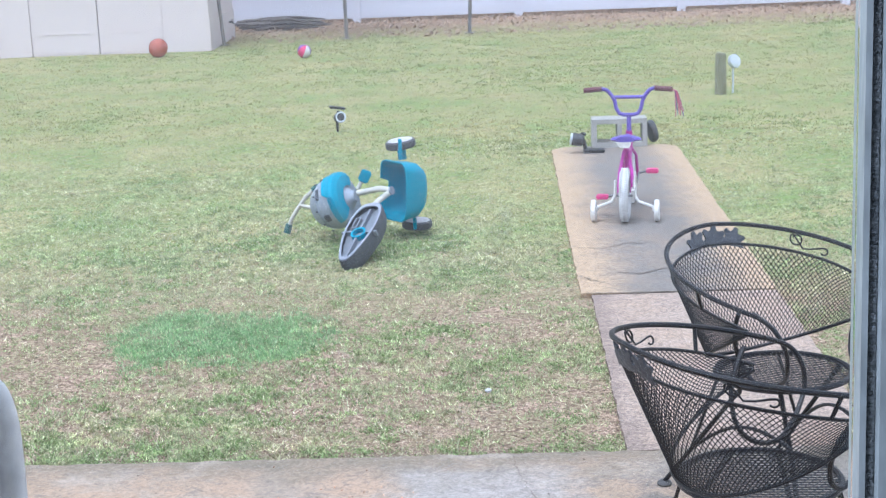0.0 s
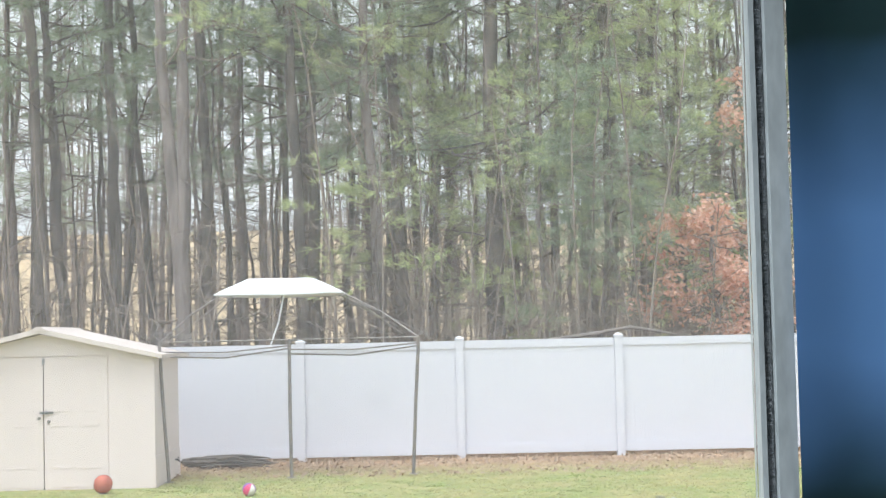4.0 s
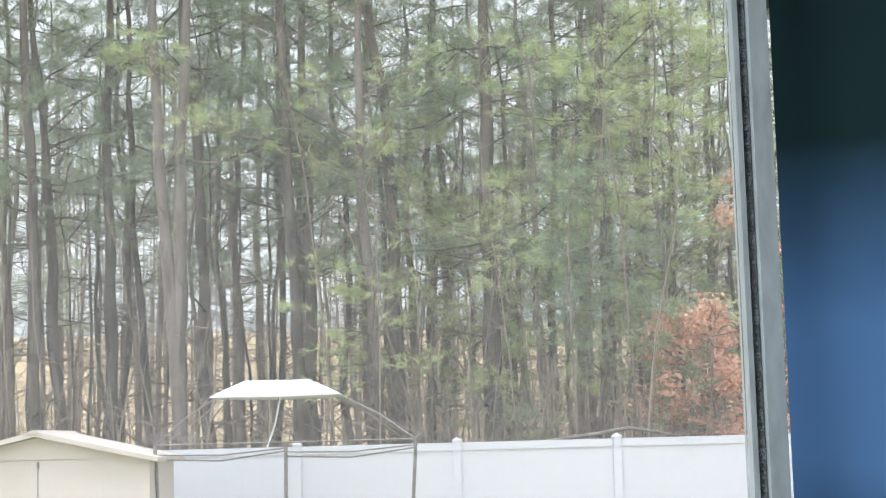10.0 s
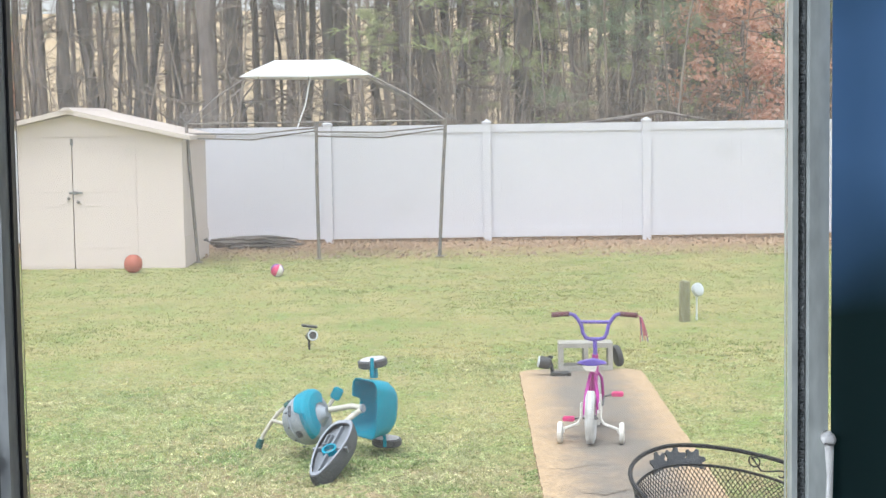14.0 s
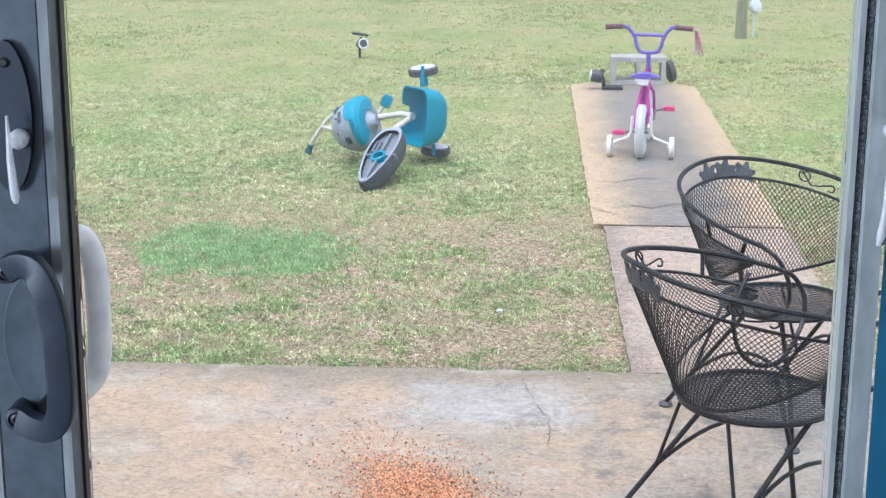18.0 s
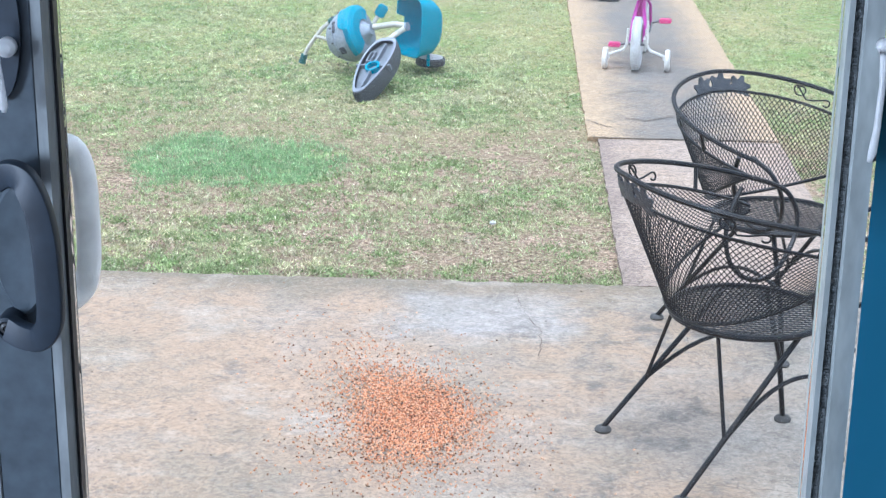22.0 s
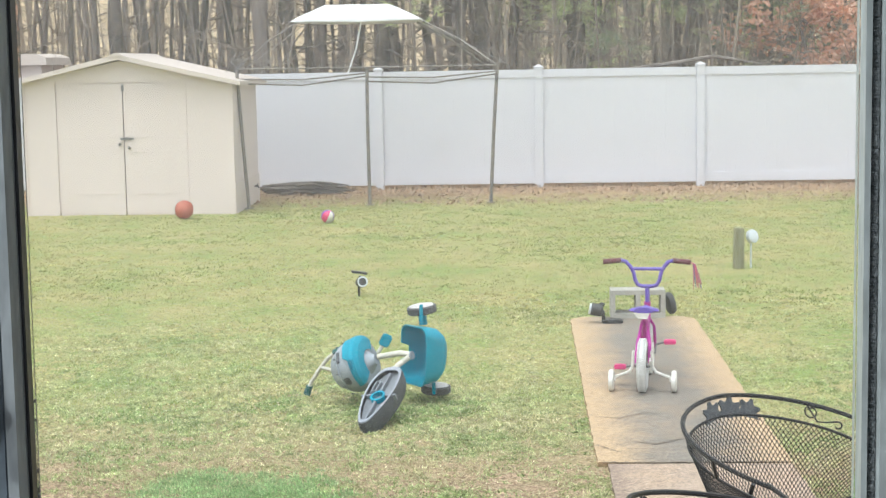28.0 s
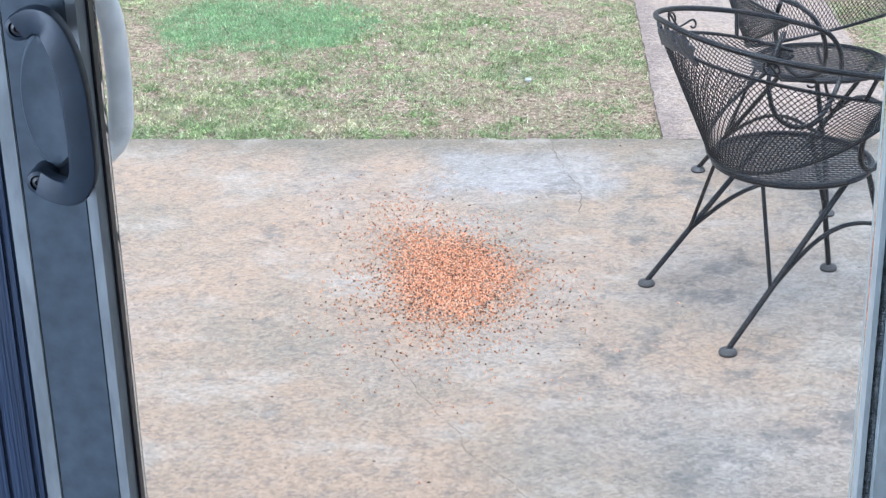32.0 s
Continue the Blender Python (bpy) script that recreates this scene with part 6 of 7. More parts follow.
def stump_post():
    t = thing("cut_post", pose(2.356, 15.03, -0.02), "short weathered wooden post in the lawn", "post")
    prof = [(0.055, 0), (0.052, 0.1), (0.050, 0.25), (0.049, 0.365), (0.040, 0.375)]
    b = Build().lathe(prof, None, 14)
    b.v = [(x * (1 + 0.08 * noise.noise(Vector((x * 30, y * 30, z * 4)))), y * (1 + 0.08 * noise.noise(Vector((y * 30, x * 30, z * 4)))), z + (0.012 * noise.noise(Vector((x * 40, y * 40, 0))) if z > 0.36 else 0)) for x, y, z in b.v]
    part("trunk", b, post_wood, t, "", True)
    k = thing("solar_lamp", pose(2.475, 15.1, -0.02), "pale solar lamp on a stake beside the post", "garden light")
    part("stake", Build().tube([(0, 0, 0), (0, 0, 0.22)], 0.009, 8), lamp_white, k, "", True)
    mh = Matrix.Translation((0.01, 0, 0.285)) @ Matrix.Rotation(radians(70), 4, "X") @ Matrix.Rotation(radians(35), 4, "Y")
    hd = part("head", Build().lathe([(0.030, -0.05), (0.060, -0.02), (0.066, 0.01), (0.060, 0.022)], mh, 22), lamp_white, k, "", True)
    part("lens", Build().lathe([(0.058, 0.020), (0.05, 0.026), (0.02, 0.028)], mh, 22), lamp_white, hd, "", True)


stump_post()


def fence_clutter():
    # dark folded tarp and sticks at the foot of the fence
    rnd = random.Random(4)
    t = thing("branch_pile", pose(-2.98, 24.1, 0.0), "dark pile of sticks at the foot of the fence", "branches")
    for i in range(44):
        x = rnd.uniform(-0.60, 0.1)
        L = rnd.uniform(0.35, 0.9)
        y, z = rnd.uniform(-0.25, 0.2), rnd.uniform(0.01, 0.15)
        part("stick", Build().tube([(x, y, z), (x + L * 0.5, y + rnd.uniform(-0.05, 0.05), z + rnd.uniform(0, 0.03)), (x + L, y + rnd.uniform(-0.1, 0.1), max(0.01, z - 0.03))], [0.024, 0.02, 0.01], 6), bark, t)
    v = thing("hose_tap", pose(-3.375, 22.7, 0.23), "small dark tap on the shed wall", "tap")
    part("valve", Build().tube([(0, 0, 0), (0.05, 0, 0), (0.06, 0, -0.03)], 0.014, 8).tube([(0.045, -0.03, 0.03), (0.045, 0.03, 0.03)], 0.01, 6), black_plastic, v, "", True)


fence_clutter()


# ---------------------------------------------------------------- woods behind the fence
def needle_tuft(nd, rnd, c, d, count, reach, half):
    """A spray of thin needles round c, mostly along d."""
    for k in range(count):
        e = Vector((d.x + rnd.gauss(0, 0.6), d.y + rnd.gauss(0, 0.6), d.z + rnd.gauss(0, 0.5))).normalized()
        o = c + Vector((rnd.gauss(0, 0.04), rnd.gauss(0, 0.04), rnd.gauss(0, 0.03)))
        s = e.orthogonal().normalized() * half * rnd.uniform(0.7, 1.3)
        m = len(nd.v)
        nd.v.extend((tuple(o + s), tuple(o - s), tuple(o + e * reach * rnd.uniform(0.6, 1.2))))
        nd.f.append((m, m + 1, m + 2))


def pine(x, y, r, h, seed, lean=0.0, bow=0.0, crown_from=5.0, tufts=150, pale=False, limbs=40, light=False, prongs=None, spread=1.0, foliage=None):
    """A forest pine: slightly bowed trunk, dead lower limbs, sprays of needles on the upper ones; prongs: leans of the stems above a fork."""
    rnd = random.Random(seed)
    z0 = terrain(x, y) - 0.1
    t = thing("pine_tree", Matrix.Translation((x, y, z0)), "tall bare-stemmed pine with a loose needle crown" if not pale else "tall grey-barked forest tree with thin limbs", "tree", "trees of the wood")
    n = 30
    kink, turn = rnd.uniform(0.025, 0.06) * (1.6 if r < 0.10 else 1.0), rnd.uniform(0, 6)
    stems = prongs or (0.0,)

    def centre(z, side=0.0):
        f = z / 10.0
        up = max(0.0, z - 2.8)
        return Vector((lean * z + bow * 4 * f * max(-0.2, 1 - f) + kink * math.sin(z * 0.9 + turn) + kink * 0.45 * math.sin(z * 2.1 + turn * 2) + side * up,
                       kink * math.sin(z * 0.9 + turn * 3), z))

    mat = bark_pale if pale else bark
    b = Build()
    for k, sd in enumerate(stems):
        path = [centre(h * i / n, sd) + Vector((rnd.gauss(0, 0.011), rnd.gauss(0, 0.011), 0)) for i in range(n + 1)]
        rad = [r * (1.30 if i == 0 else 1.0) * (1 - 0.80 * (i / n) ** 1.15) * rnd.uniform(0.86, 1.12) for i in range(n + 1)]
        b.tube(path, rad, 9)
    part("trunk", b, mat, t, "", True)
    lb, nd = Build(), Build()
    ends = []
    low = 1.6
    for i in range(limbs):
        z = low + (h - low) * rnd.random() ** 0.95
        f = z / h
        live = z > crown_from + rnd.uniform(-0.6, 0.6)
        w = rnd.uniform(0, 2 * math.pi)
        L = (rnd.uniform(1.2, 2.7) if live else rnd.choice((0.4, 0.7, 1.2, 1.9)) * rnd.uniform(0.7, 1.25)) * (1.2 - 0.6 * f) * spread
        p = centre(z, rnd.choice(stems))
        d = Vector((math.cos(w), math.sin(w), rnd.uniform(-0.45, 0.55)))
        pts = [p]
        for k in range(5):
            d = (d + Vector((rnd.uniform(-0.4, 0.4), rnd.uniform(-0.4, 0.4), rnd.uniform(-0.26, 0.34)))).normalized()
            pts.append(pts[-1] + d * L / 5)
        rr = min(r * 0.26, 0.030 if live else 0.021) * rnd.uniform(0.6, 1.1) * (1.25 - 0.6 * f)
        lb.tube(pts, [rr, rr * 0.85, rr * 0.7, rr * 0.5, rr * 0.3, rr * 0.12], 4, caps=False)
        for k in (1, 2, 3, 4):
            for q in range(2):
                side = Vector((-d.y, d.x, 0)) * (1 if q else -1)
                e = (d * rnd.uniform(0.2, 0.9) + side * rnd.uniform(0.4, 1.0) + Vector((0, 0, rnd.uniform(-0.35, 0.4)))).normalized() * rnd.uniform(0.2, 0.65) * spread
                a = pts[k].lerp(pts[k + 1], rnd.random())
                lb.tube([a, a + e * 0.5 + Vector((0, 0, 0.03)), a + e], [rr * 0.34, rr * 0.24, 0.0025], 3, caps=False)
                if live:
                    ends.append((a + e * rnd.uniform(0.5, 1.0), e.normalized()))
        if live:
            ends.append((pts[-1], d))
    part("limbs", lb, twig_mat if pale else mat, t)
    if tufts and ends:
        for i in range(tufts):
            p, d = rnd.choice(ends)
            c = p + Vector((rnd.gauss(0, 0.12), rnd.gauss(0, 0.12), rnd.gauss(0, 0.06)))
            needle_tuft(nd, rnd, c, d, 15, 0.23, 0.0075)
        part("crown", nd, foliage or (needles_light if light else needles), t)
    return t


# x at the ground, distance, trunk radius, lean, bow
DARK_PINES = [(-6.98, 29.7, 0.155, -0.023, 0.05), (-6.65, 30.7, 0.145, -0.063, 0.05), (-5.89, 31.2, 0.152, -0.004, -0.03), (-6.19, 34.3, 0.090, -0.014, 0.04), (-5.37, 32.7, 0.114, -0.051, -0.01), (-3.82, 30.2, 0.148, -0.045, 0.04), (-4.19, 35.0, 0.085, -0.017, 0.01), (-2.99, 34.2, 0.090, 0.007, 0.03), (-2.14, 29.4, 0.154, -0.028, 0.07), (-2.02, 31.4, 0.148, -0.012, -0.02), (-1.40, 33.5, 0.105, -0.026, 0.03), (-0.32, 30.4, 0.181, -0.041, 0.13), (0.19, 32.5, 0.125, 0.020, -0.04), (1.32, 29.9, 0.220, 0.006, 0.04), (2.55, 31.9, 0.112, 0.031, -0.00), (3.29, 33.5, 0.105, 0.039, 0.01), (3.49, 29.7, 0.176, 0.010, -0.03), (4.32, 31.7, 0.105, 0.041, -0.06)]
GREY_TREES = [(-3.71, 33.2, 0.104, 0.010, -0.04), (-0.67, 29.2, 0.132, -0.032, -0.01), (0.60, 33.7, 0.112, -0.011, 0.01), (2.15, 34.5, 0.084, 0.018, -0.02), (5.14, 33.5, 0.093, 0.031, -0.00), (5.56, 32.5, 0.085, 0.058, 0.03), (-8.47, 33.7, 0.088, -0.019, -0.01)]
for i, (x, y, r, lean, bow) in enumerate(DARK_PINES):
    pine(x, y, r * 0.92, random.Random(i).uniform(14, 17), 100 + i, lean, bow, 6.2 if x < -2.6 else 5.0, 700, False, 62, light=i % 6 == 4 and x > 0)
for i, (x, y, r, lean, bow) in enumerate(GREY_TREES):
    pine(x, y, r, random.Random(40 + i).uniform(13, 16), 150 + i, lean, bow, 6.5, 320, True, 66, light=i % 2 == 1)
# the pale tree that divides into two stems
pine(-4.24, 28.9, 0.155, 15.5, 190, -0.012, 0.0, 7.2, 620, True, 56, light=True, prongs=(-0.048, 0.040))
# stems at both ends of the wood
for i, (x, y, r) in enumerate([(-9.3, 30.4, 0.15), (-10.4, 32.5, 0.17), (-11.6, 30.9, 0.14), (6.7, 30.7, 0.16), (7.7, 32.2, 0.14), (8.9, 31.1, 0.17), (10.2, 32.7, 0.15)]):
    pine(x, y, r, 15.5 + 0.3 * i, 210 + i, 0.004 * (i - 3), 0.1, 5.4, 420, i % 3 == 1, 46)
# younger evergreens filling the sunnier side of the wood
for i, (x, y, h) in enumerate([(2.2, 29.2, 9.5), (3.2, 27.9, 6.4), (4.3, 28.9, 9.8), (4.9, 30.4, 11.0), (2.9, 31.2, 10.5), (5.7, 29.4, 11.0), (1.0, 31.9, 10.0), (6.6, 28.7, 9.0), (0.1, 30.7, 8.0), (-0.7, 28.2, 5.2)]):
    pine(x, y, 0.055, h, 700 + i, 0.012 * (i % 3 - 1), 0.1, 2.2 if i < 9 else 3.2, 520 if i < 9 else 130, i % 2 == 0, 50, light=i % 3 != 1, spread=0.8)
# the wood's middle depth; paler needles and mostly pale bark stand in for haze
rnd = random.Random(77)
for i in range(56):
    y = rnd.uniform(35.0, 55)
    x = -0.34 * y + 0.68 * y * ((i * 0.618) % 1.0) - 0.3
    pine(x, y, rnd.uniform(0.05, 0.135), rnd.uniform(13, 18), 300 + i, rnd.uniform(-0.035, 0.035), rnd.uniform(-0.3, 0.3), 6.0, 300, i % 10 < 7, 40, foliage=needles_hazed)
# thin young stems between the big ones
rnd = random.Random(91)
for i in range(28):
    y = rnd.uniform(30.5, 37.5)
    x = -0.29 * y + 0.53 * y * ((i * 0.618 + 0.31) % 1.0)
    pine(x, y, rnd.uniform(0.032, 0.07), rnd.uniform(9, 14), 800 + i, rnd.uniform(-0.06, 0.06), rnd.uniform(-0.35, 0.35), 6.5, 60, rnd.random() < 0.4, 34, spread=0.75)


def far_wood():
    """The wood's back: grey stems and twigs too far to tell apart."""
    rnd = random.Random(23)
    b = Build()
    for i in range(130):
        y = rnd.uniform(55, 77)
        x = rnd.uniform(-0.35, 0.35) * y
        h = rnd.uniform(9, 17)
        p = Vector((x, y, terrain(x, y) - 0.1))
        lean = rnd.uniform(-0.05, 0.05)
        r = rnd.uniform(0.03, 0.085)
        b.tube([p, p + Vector((lean * h * 0.5 + rnd.uniform(-.15, .15), 0, h * 0.5)), p + Vector((lean * h, 0, h))], [r, r * 0.7, 0.01], 5, caps=False)
        for k in range(34):
            a = p + Vector((lean * h, 0, h)) * rnd.uniform(0.2, 1.0)
            e = Vector((rnd.uniform(-1, 1), rnd.uniform(-0.4, 0.4), rnd.uniform(-0.2, 0.7))).normalized() * rnd.uniform(0.6, 2.2)
            b.tube([a, a + e * 0.55 + Vector((0, 0, 0.08)), a + e], [0.013, 0.010, 0.004], 3, caps=False)
            for q in range(2):
                g = a + e * rnd.uniform(0.4, 0.9)
                o = Vector((rnd.uniform(-1, 1), rnd.uniform(-0.4, 0.4), rnd.uniform(-0.6, 0.6))).normalized() * rnd.uniform(0.3, 0.8)
                b.tube([g, g + o], [0.007, 0.003], 3, caps=False)
    tagged(part("far_wood", b, twig_mat), "grey stems and twigs of the distant wood", "woods", "", "stuff")


far_wood()


def saplings():
    """Thin bare saplings, vines and brush between the stems."""
    rnd = random.Random(21)
    b = Build()
    for i in range(300):
        y = rnd.uniform(26.2, 50)
        x = rnd.uniform(-0.32, 0.32) * y if i % 2 else rnd.uniform(-0.02, 0.29) * y
        h = rnd.uniform(2.5, 11)
        p = Vector((x, y, terrain(x, y)))
        d = Vector((rnd.uniform(-0.14, 0.14), rnd.uniform(-0.1, 0.1), 1))
        r = rnd.uniform(0.008, 0.03)
        pts = [p]
        for k in range(6):
            d = (d + Vector((rnd.uniform(-0.12, 0.12), rnd.uniform(-0.12, 0.12), 0))).normalized()
            pts.append(pts[-1] + d * h / 6)
        b.tube(pts, [r, r * 0.9, r * 0.75, r * 0.6, r * 0.4, r * 0.25, 0.004], 5, caps=False)
        for k in range(1, 7):
            for q in range(4):
                e = Vector((rnd.uniform(-1, 1), rnd.uniform(-1, 1), rnd.uniform(0.0, 1))).normalized() * rnd.uniform(0.3, 1.1)
                a = pts[k - 1].lerp(pts[k], rnd.random())
                b.tube([a, a + e * 0.5 + Vector((rnd.uniform(-.1, .1), 0, 0)), a + e], [0.009, 0.006, 0.003], 3, caps=False)
    # low brambles by the fence
    for i in range(330):
        x = rnd.uniform(-9, 9) if i % 3 == 0 else rnd.uniform(0.2, 6)
        y = rnd.uniform(25.6, 29.2)
        p = Vector((x, y, 0))
        h = rnd.uniform(0.8, 3.2)
        s = Vector((rnd.uniform(-1.2, 1.2), rnd.uniform(-0.6, 0.6), 0))
        b.tube([p, p + s * 0.3 + Vector((0, 0, h * 0.7)), p + s * 0.7 + Vector((0, 0, h)), p + s * 1.2 + Vector((0, 0, h * 0.8))], [0.008, 0.007, 0.005, 0.003], 3, caps=False)
        for q in range(5):
            a = p + s * rnd.uniform(0.2, 0.9) + Vector((0, 0, h * rnd.uniform(0.5, 1.0)))
            e = Vector((rnd.uniform(-1, 1), rnd.uniform(-0.5, 0.5), rnd.uniform(-0.3, 1))).normalized() * rnd.uniform(0.2, 0.7)
            b.tube([a, a + e * 0.5 + Vector((0, 0, 0.06)), a + e], [0.005, 0.004, 0.002], 3, caps=False)
    ob = part("brush", b, twig_mat)
    tagged(ob, "tangle of thin bare saplings and brambles among the pines", "undergrowth", "", "stuff")


saplings()


def fallen_branch():
    t = thing("fallen_branch", pose(2.6, 25.5, 1.72), "long bare fallen branch leaning over the fence top", "branch")
    part("bough", Build().tube([(-1.0, 0, -0.02), (-0.4, 0.05, 0.06), (0.25, 0, 0.14), (0.75, 0.05, 0.22), (1.2, 0, 0.14), (1.5, 0, 0.08)], [0.02, 0.03, 0.032, 0.03, 0.02, 0.01], 7).tube([(0.7, 0.05, 0.2), (0.9, 0.1, -0.6), (0.9, 0.2, -1.75)], [0.02, 0.025, 0.03], 6), bark_pale, t, "", True)


fallen_branch()


def small_oak(x, y, seed, spread, zlo, zhi, count):
    """A young oak that has kept its rust-coloured leaves."""
    rnd = random.Random(seed)
    t = thing("young_oak", Matrix.Translation((x, y, 0)), "young oak still holding rust-orange dry leaves", "tree")
    b, lv = Build(), Build()
    b.tube([(0, 0, -0.1), (0.08, 0, 1.6), (-0.05, 0.05, 3.2), (0.05, 0, zhi)], [0.06, 0.05, 0.035, 0.01], 7)
    tips = []
    for i in range(46):
        z = rnd.uniform(zlo * 0.7, zhi * 0.95)
        w = rnd.uniform(0, 2 * math.pi)
        L = spread * rnd.uniform(0.4, 1.0)
        p = Vector((0, 0, z))
        d = Vector((math.cos(w), math.sin(w) * 0.6, rnd.uniform(-0.1, 0.35)))
        pts = [p + d * L * k / 4 + Vector((0, rnd.uniform(-.1, .1), rnd.uniform(-0.06, 0.06))) for k in range(5)]
        b.tube(pts, [0.016, 0.012, 0.009, 0.006, 0.003], 4, caps=False)
        tips += [(q, 0.22) for q in pts[1:]]
    # leaves hang in loose bunches with gaps between them
    bunches = [(q + Vector((rnd.gauss(0, 0.1), rnd.gauss(0, 0.1), rnd.gauss(0, 0.08))), rnd.uniform(0.07, 0.17)) for q, s in rnd.sample(tips, min(len(tips), max(12, count // 42)))]
    for i in range(count):
        q, s = rnd.choice(bunches)
        c = q + Vector((rnd.gauss(0, s), rnd.gauss(0, s), rnd.gauss(0, s * 0.8)))
        u = Vector((rnd.uniform(-1, 1), rnd.uniform(-1, 1), rnd.uniform(-1, 0.3))).normalized()
        v = u.orthogonal().normalized()
        v.rotate(Matrix.Rotation(rnd.uniform(0, 6.28), 3, u))
        L, W = rnd.uniform(0.08, 0.15), rnd.uniform(0.025, 0.045)
        m = len(lv.v)
        lv.v.extend(tuple(p) for p in (c, c + u * L * 0.35 + v * W, c + u * L * 0.5 + v * W * 0.45, c + u * L * 0.7 + v * W * 0.9, c + u * L, c + u * L * 0.7 - v * W * 0.9, c + u * L * 0.5 - v * W * 0.45, c + u * L * 0.35 - v * W))
        lv.f.append(tuple(range(m, m + 8)))
    part("trunk", b, bark_pale, t)
    part("crown", lv, oak_leaves, t, "rust-orange dry leaves")


small_oak(5.0, 27.3, 31, 1.75, 1.5, 4.2, 3600)
small_oak(5.9, 28.2, 32, 1.0, 4.4, 6.8, 900)
small_oak(7.8, 27.7, 33, 1.5, 1.2, 4.8, 1800)


# ---------------------------------------------------------------- grass, thatch, leaf litter, bird seed
def tufts_of(name, clumps, per, region, keep, h, w, spread, mat, label, category, seed, lie=0.6):
    """Grass in small tufts over a region; keep(x, y) gives how likely a tuft stands there."""
    rs = np.random.RandomState(seed)
    x0, x1, y0, y1, power = region
    px, py = [], []
    tries = 0
    while len(px) < clumps and tries < clumps * 8:
        tries += 1
        y = y0 + (y1 - y0) * rs.rand() ** power
        half = 0.29 * y + 0.6
        a, c = max(x0, -half), min(x1, half)
        x = a + (c - a) * rs.rand()
        if rs.rand() < keep(x, y):
            px.append(x)
            py.append(y)
    k = len(px)
    n = k * per
    cx, cy = np.repeat(px, per), np.repeat(py, per)
    far = 1 + np.maximum(0, cy - 10) * 0.08
    size = np.repeat(rs.uniform(0.6, 1.25, k), per)
    ang, rad = rs.uniform(0, 6.283, n), np.abs(rs.normal(0, spread, n)) * far
    x, y = cx + np.cos(ang) * rad, cy + np.sin(ang) * rad
    hh = h * size * rs.uniform(0.45, 1.2, n)
    ww = w * far * rs.uniform(0.6, 1.35, n)
    turn = rs.uniform(0, 6.283, n)
    lean = hh * (0.2 + lie * rs.rand(n))
    out = ang + rs.normal(0, 0.8, n)
    v = np.zeros((n, 3, 3), np.float32)
    v[:, 0] = np.stack([x - np.cos(turn) * ww, y - np.sin(turn) * ww, np.full(n, -0.03)], 1)
    v[:, 1] = np.stack([x + np.cos(turn) * ww, y + np.sin(turn) * ww, np.full(n, -0.03)], 1)
    v[:, 2] = np.stack([x + np.cos(out) * lean, y + np.sin(out) * lean, -0.03 + hh], 1)
    me = bpy.data.meshes.new(name)
    me.vertices.add(n * 3)
    me.vertices.foreach_set("co", v.ravel())
    me.loops.add(n * 3)
    me.loops.foreach_set("vertex_index", np.arange(n * 3, dtype=np.int32))
    me.polygons.add(n)
    me.polygons.foreach_set("loop_start", np.arange(0, n * 3, 3, dtype=np.int32))
    me.polygons.foreach_set("loop_total", np.full(n, 3, np.int32))
    me.materials.append(mat)
    me.update(calc_edges=True)
    return tagged(new(name, me), label, category, "", "stuff")


def on_paving(x, y):
    edge = 0.012 * noise.noise(Vector((x * 14, y * 14, 1)))
    soft = 2 * edge + 0.03 * noise.noise(Vector((x * 3, y * 3, 4)))
    left = WALK_X0 + (0.03 if y > WALK_JOINT else 0.075) + 0.12 * smoothstep(WALK_END - 0.12, WALK_END, y)
    return y < PATIO_Y + 0.0 + edge or (left + soft < x < WALK_X1 - 0.03 - 0.12 * smoothstep(WALK_END - 0.12, WALK_END, y) + soft and y < WALK_END + edge)


def lush(x, y):
    """1 well inside the oval patch of new grass."""
    q = ((x + 0.89) / 0.42) ** 2 + ((y - 7.25) / 0.42) ** 2
    q += 0.9 * noise.noise(Vector((x * 3, y * 3, 5))) + 0.5 * noise.noise(Vector((x * 9, y * 9, 8)))
    return 1 - smoothstep(0.1, 1.75, q)


def worn(x, y):
    """1 where the lawn near the patio is worn thin."""
    bare = 1 - smoothstep(7.45, 9.1, y + 0.8 * noise.noise(Vector((x * 1.2, y * 0.8, 7))))
    beside = 0.75 * smoothstep(1.6, 2.0, x) * (1 - smoothstep(10.6, 15.0, y))
    return max(bare, beside)


def keep_turf(x, y):
    if on_paving(x, y):
        return 0
    n1 = 0.6 * noise.noise(Vector((x * 1.1, y * 1.1, 0))) + 0.6 * noise.noise(Vector((x * 4, y * 4, 2))) + 0.75 * noise.noise(Vector((x * 11, y * 11, 6)))
    base = 0.62 + 0.7 * n1 - 0.28 * worn(x, y) * (1 - smoothstep(0.2, 0.8, n1))
    base *= 1 - 0.85 * smoothstep(22.0, 24.2, y + 0.4 * noise.noise(Vector((x, y, 3))))
    return max(0.04, base) * (1 - 0.8 * lush(x, y))


def keep_near(x, y):
    return keep_turf(x, y) * (1 - smoothstep(10.0, 13.7, y))


def keep_far(x, y):
    return keep_turf(x, y) * smoothstep(8.7, 13.0, y)


def keep_weeds(x, y):
    if on_paving(x, y):
        return 0
    n1 = 0.8 * noise.noise(Vector((x * 2.0, y * 2.0, 9))) + 0.8 * noise.noise(Vector((x * 6, y * 6, 4))) + 0.6 * noise.noise(Vector((x * 13, y * 13, 8)))
    edge = 1 - smoothstep(0.0, 0.25, abs(y - PATIO_Y - 0.12))
    return min(1, smoothstep(0.02, 0.62, n1) + 0.35 * edge * smoothstep(-0.1, 0.3, n1)) * (1 - 0.7 * smoothstep(6.95, 9.95, y))


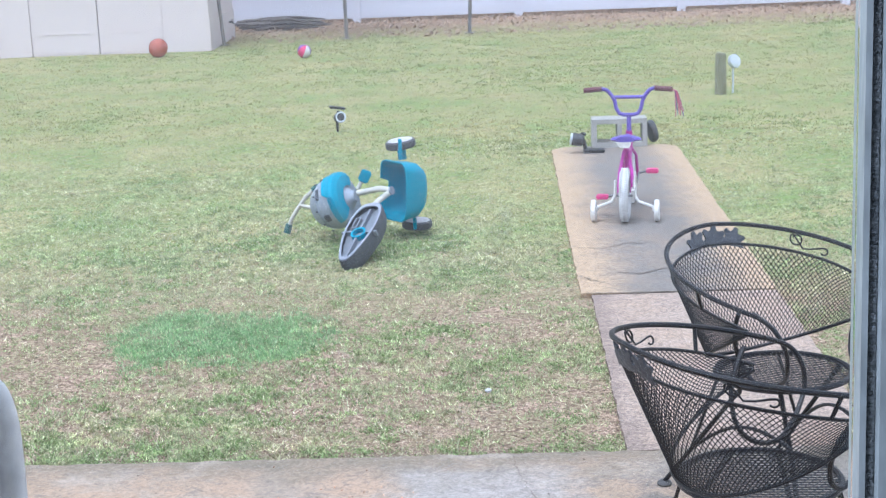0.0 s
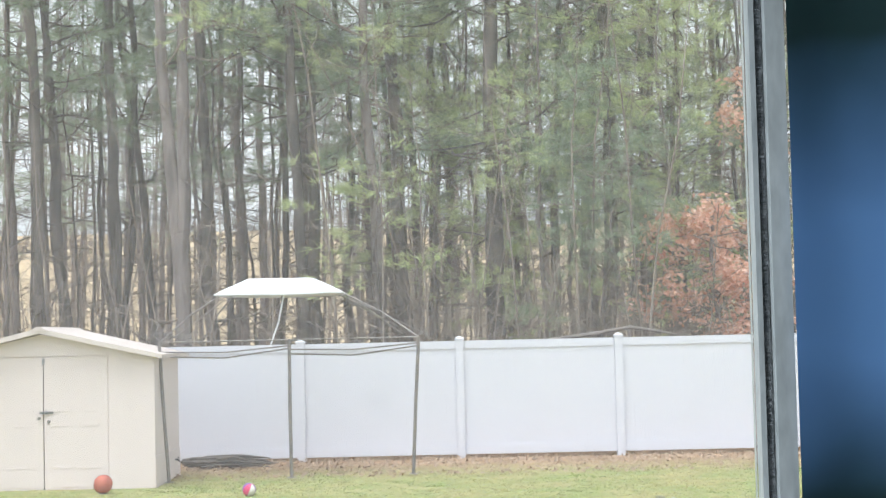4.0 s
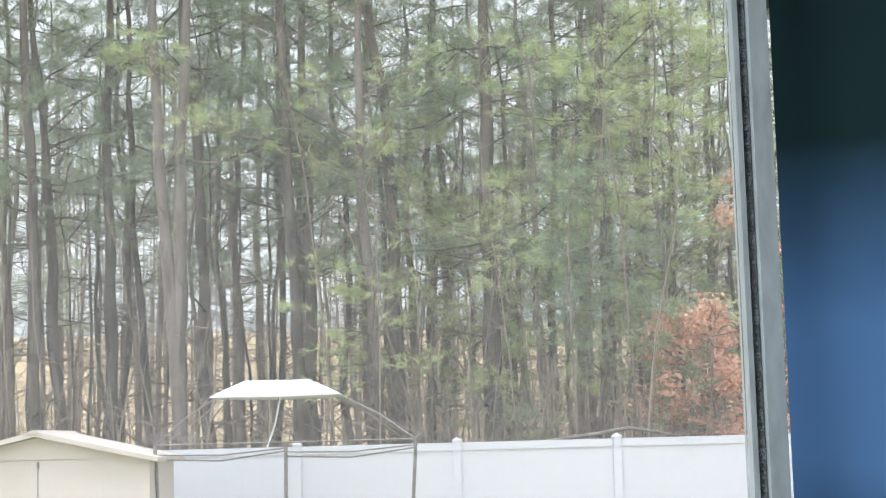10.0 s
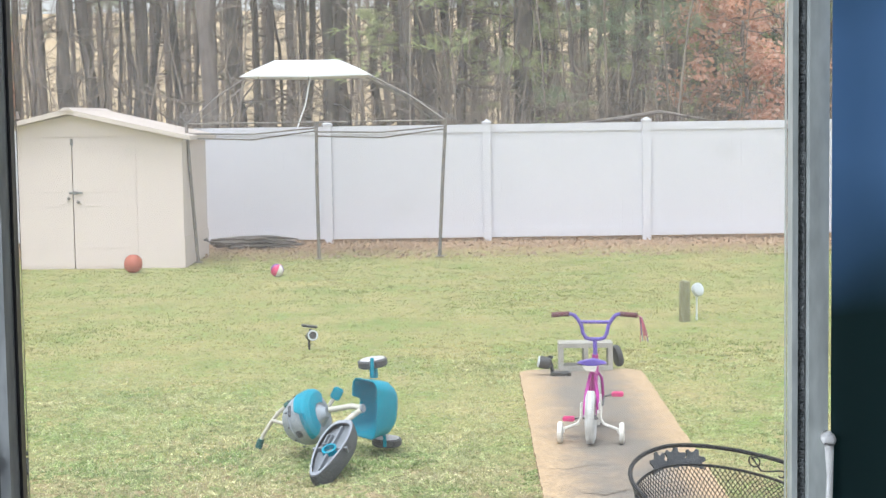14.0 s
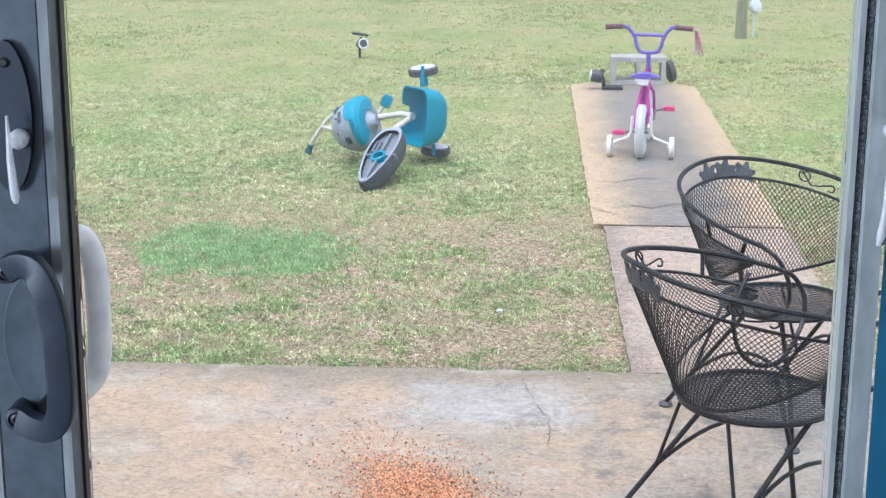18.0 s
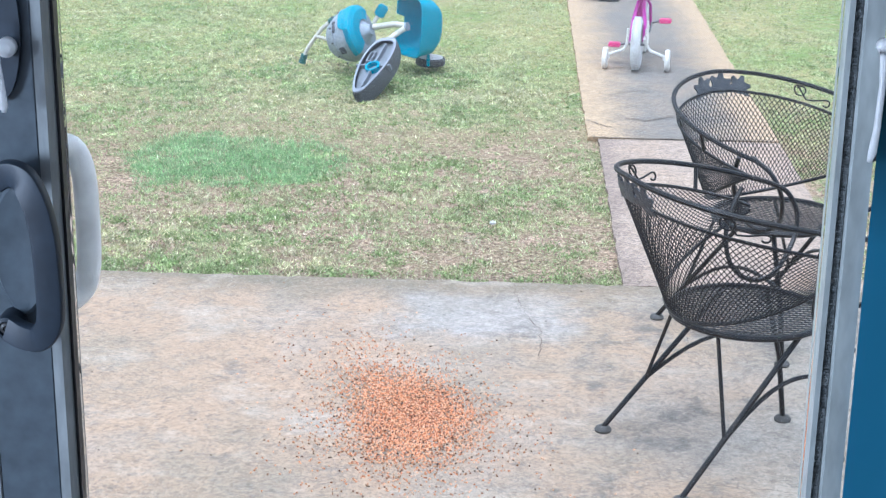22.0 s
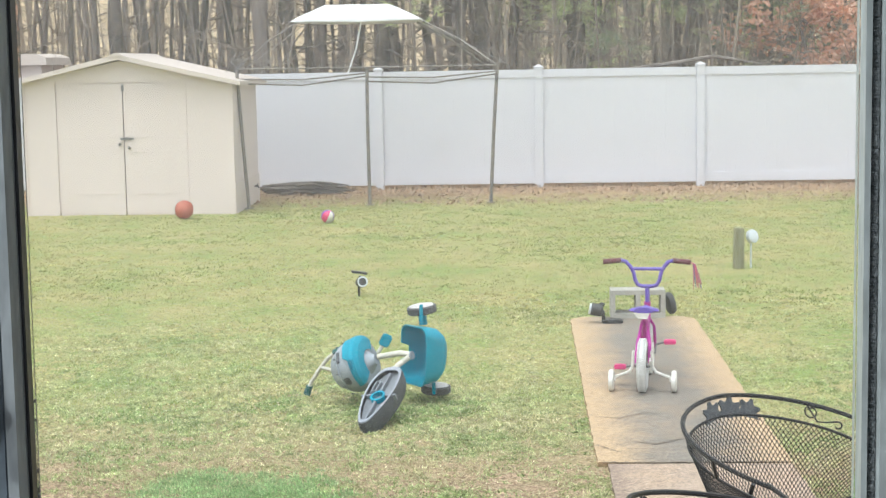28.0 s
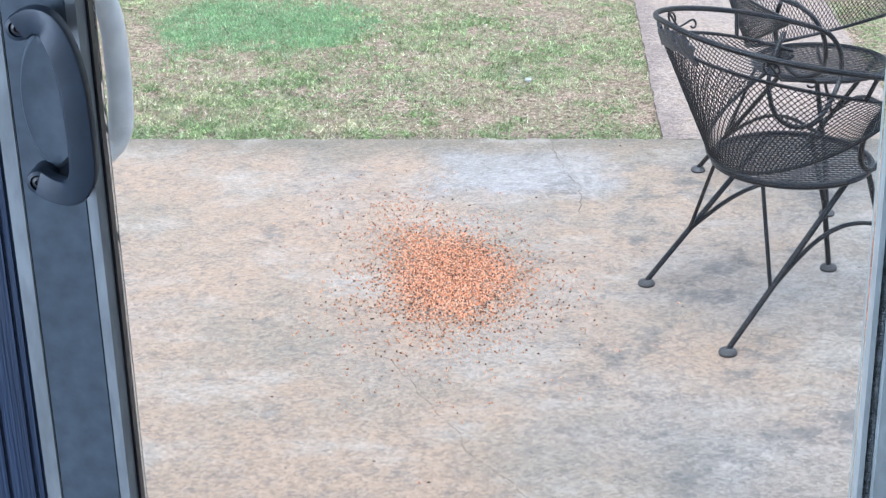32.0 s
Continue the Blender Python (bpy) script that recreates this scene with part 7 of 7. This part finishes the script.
def keep_thatch(x, y):
    if on_paving(x, y):
        return 0
    n1 = noise.noise(Vector((x * 1.7, y * 1.7, 12))) + 0.5 * noise.noise(Vector((x * 8, y * 8, 3)))
    return max(0.03, (0.24 + 0.45 * worn(x, y) + 0.65 * n1)) * (1 - 0.8 * smoothstep(8.7, 11.2, y)) * (1 - 0.9 * lush(x, y)) * (0.25 + 0.75 * smoothstep(0.03, 0.2, y - PATIO_Y + 0.12 * noise.noise(Vector((x * 3, 0, 15)))))


tufts_of("lawn_grass", 46000, 8, (-6, 7, PATIO_Y, 13.7, 1.15), keep_near, 0.018, 0.0031, 0.012, grass_mat, "short patchy yellow-green lawn grass", "grass", 1, 1.5)
tufts_of("far_lawn_grass", 19000, 8, (-9, 10, 8.7, 24.7, 1.1), keep_far, 0.020, 0.0042, 0.024, far_grass_mat, "short yellow-green lawn grass towards the fence", "grass", 5)
tufts_of("clover_clumps", 9500, 14, (-4, 5, PATIO_Y, 10.0, 1.2), keep_weeds, 0.012, 0.0050, 0.019, clover_mat, "clumps of fresher green weeds near the patio", "grass", 2, 1.3)
tufts_of("new_grass", 3400, 9, (-2.0, 0.2, 6.3, 8.2, 1.0), lush, 0.022, 0.0028, 0.016, green_mat, "oval patch of bright green new grass", "grass", 3)
tufts_of("dry_thatch", 43000, 6, (-6, 7, PATIO_Y, 11.5, 1.15), keep_thatch, 0.0085, 0.0030, 0.018, straw_mat, "dry straw-brown thatch between the grass", "thatch", 4, 3.2)


def leaf_litter():
    rnd = random.Random(9)
    b = Build()
    for i in range(8500):
        y = rnd.uniform(22.0, 26.8) if i % 4 else rnd.uniform(23.6, 24.8)
        x = rnd.uniform(-7, 9)
        c = Vector((x, y, terrain(x, y) + rnd.uniform(0.008, 0.03)))
        u = Vector((rnd.uniform(-1, 1), rnd.uniform(-1, 1), rnd.uniform(-0.3, 0.5))).normalized()
        v = u.orthogonal().normalized()
        L, W = rnd.uniform(0.03, 0.075), rnd.uniform(0.011, 0.022)
        b.add((c, c + u * L * 0.5 + v * W, c + u * L, c + u * L * 0.5 - v * W), [(0, 1, 2, 3)])
    tagged(part("leaf_litter", b, litter_mat), "fallen brown leaves along the fence", "leaves", "", "stuff")


leaf_litter()


def bird_seed():
    rnd = random.Random(6)
    b = Build()
    shape = [(1, 0, 0), (-1, 0, 0), (0, 1, 0), (0, -1, 0), (0, 0, 1), (0, 0, -1)]
    faces = [(0, 2, 4), (2, 1, 4), (1, 3, 4), (3, 0, 4), (2, 0, 5), (1, 2, 5), (3, 1, 5), (0, 3, 5)]
    n = 0
    while n < 11000:
        core = rnd.random() < 0.80
        s = 1.0 if core else 2.0
        x, y = 0.125 + rnd.gauss(0, 0.088 * s), 4.42 + rnd.gauss(0, 0.155 * s)
        # the heap trails off towards the lawn on one side
        x -= 0.36 * max(0, y - 4.48)
        if 0.3 < noise.noise(Vector((x * 9, y * 9, 0))) and not core:
            continue
        d = math.hypot((x - 0.115) / 0.16, (y - 4.44) / 0.25)
        z = 0.003 + (0.012 * max(0, 1 - d) * rnd.random())
        a = rnd.uniform(0, 6.283)
        l, w = rnd.uniform(0.0025, 0.0047), rnd.uniform(0.0019, 0.0031)
        ca, sa = math.cos(a), math.sin(a)
        b.add([(x + (p[0] * ca * l - p[1] * sa * w), y + (p[0] * sa * l + p[1] * ca * w), z + p[2] * 0.0028) for p in shape], faces)
        n += 1
    tagged(part("bird_seed", b, seed_mat), "scattered heap of orange and dark bird seed on the patio", "bird seed", "", "stuff")


bird_seed()


def patio_debris():
    rnd = random.Random(14)
    b = Build()
    for i in range(170):
        x, y = rnd.uniform(-1.8, 2.0), rnd.uniform(2.7, PATIO_Y - 0.02)
        s = rnd.uniform(0.0012, 0.0035)
        a = rnd.uniform(0, 3.1)
        b.add([(x + s * math.cos(a) * 2, y + s * math.sin(a) * 2, 0.001), (x - s * math.sin(a), y + s * math.cos(a), 0.001), (x - s * math.cos(a) * 2, y - s * math.sin(a) * 2, 0.001), (x, y, 0.001 + s)], [(0, 1, 3), (1, 2, 3), (2, 0, 3)])
    tagged(part("grit", b, crack_mat), "dark crumbs and grit on the patio", "grit", "", "stuff")


patio_debris()
stone = part("pebble", Build().lathe([(0.004, 0), (0.012, 0.004), (0.013, 0.010), (0.006, 0.015)], None, 10), stone_mat, None, "", True)
stone.location = (0.312, 6.28, 0.0)
tagged(stone, "small white pebble in the grass", "stone")
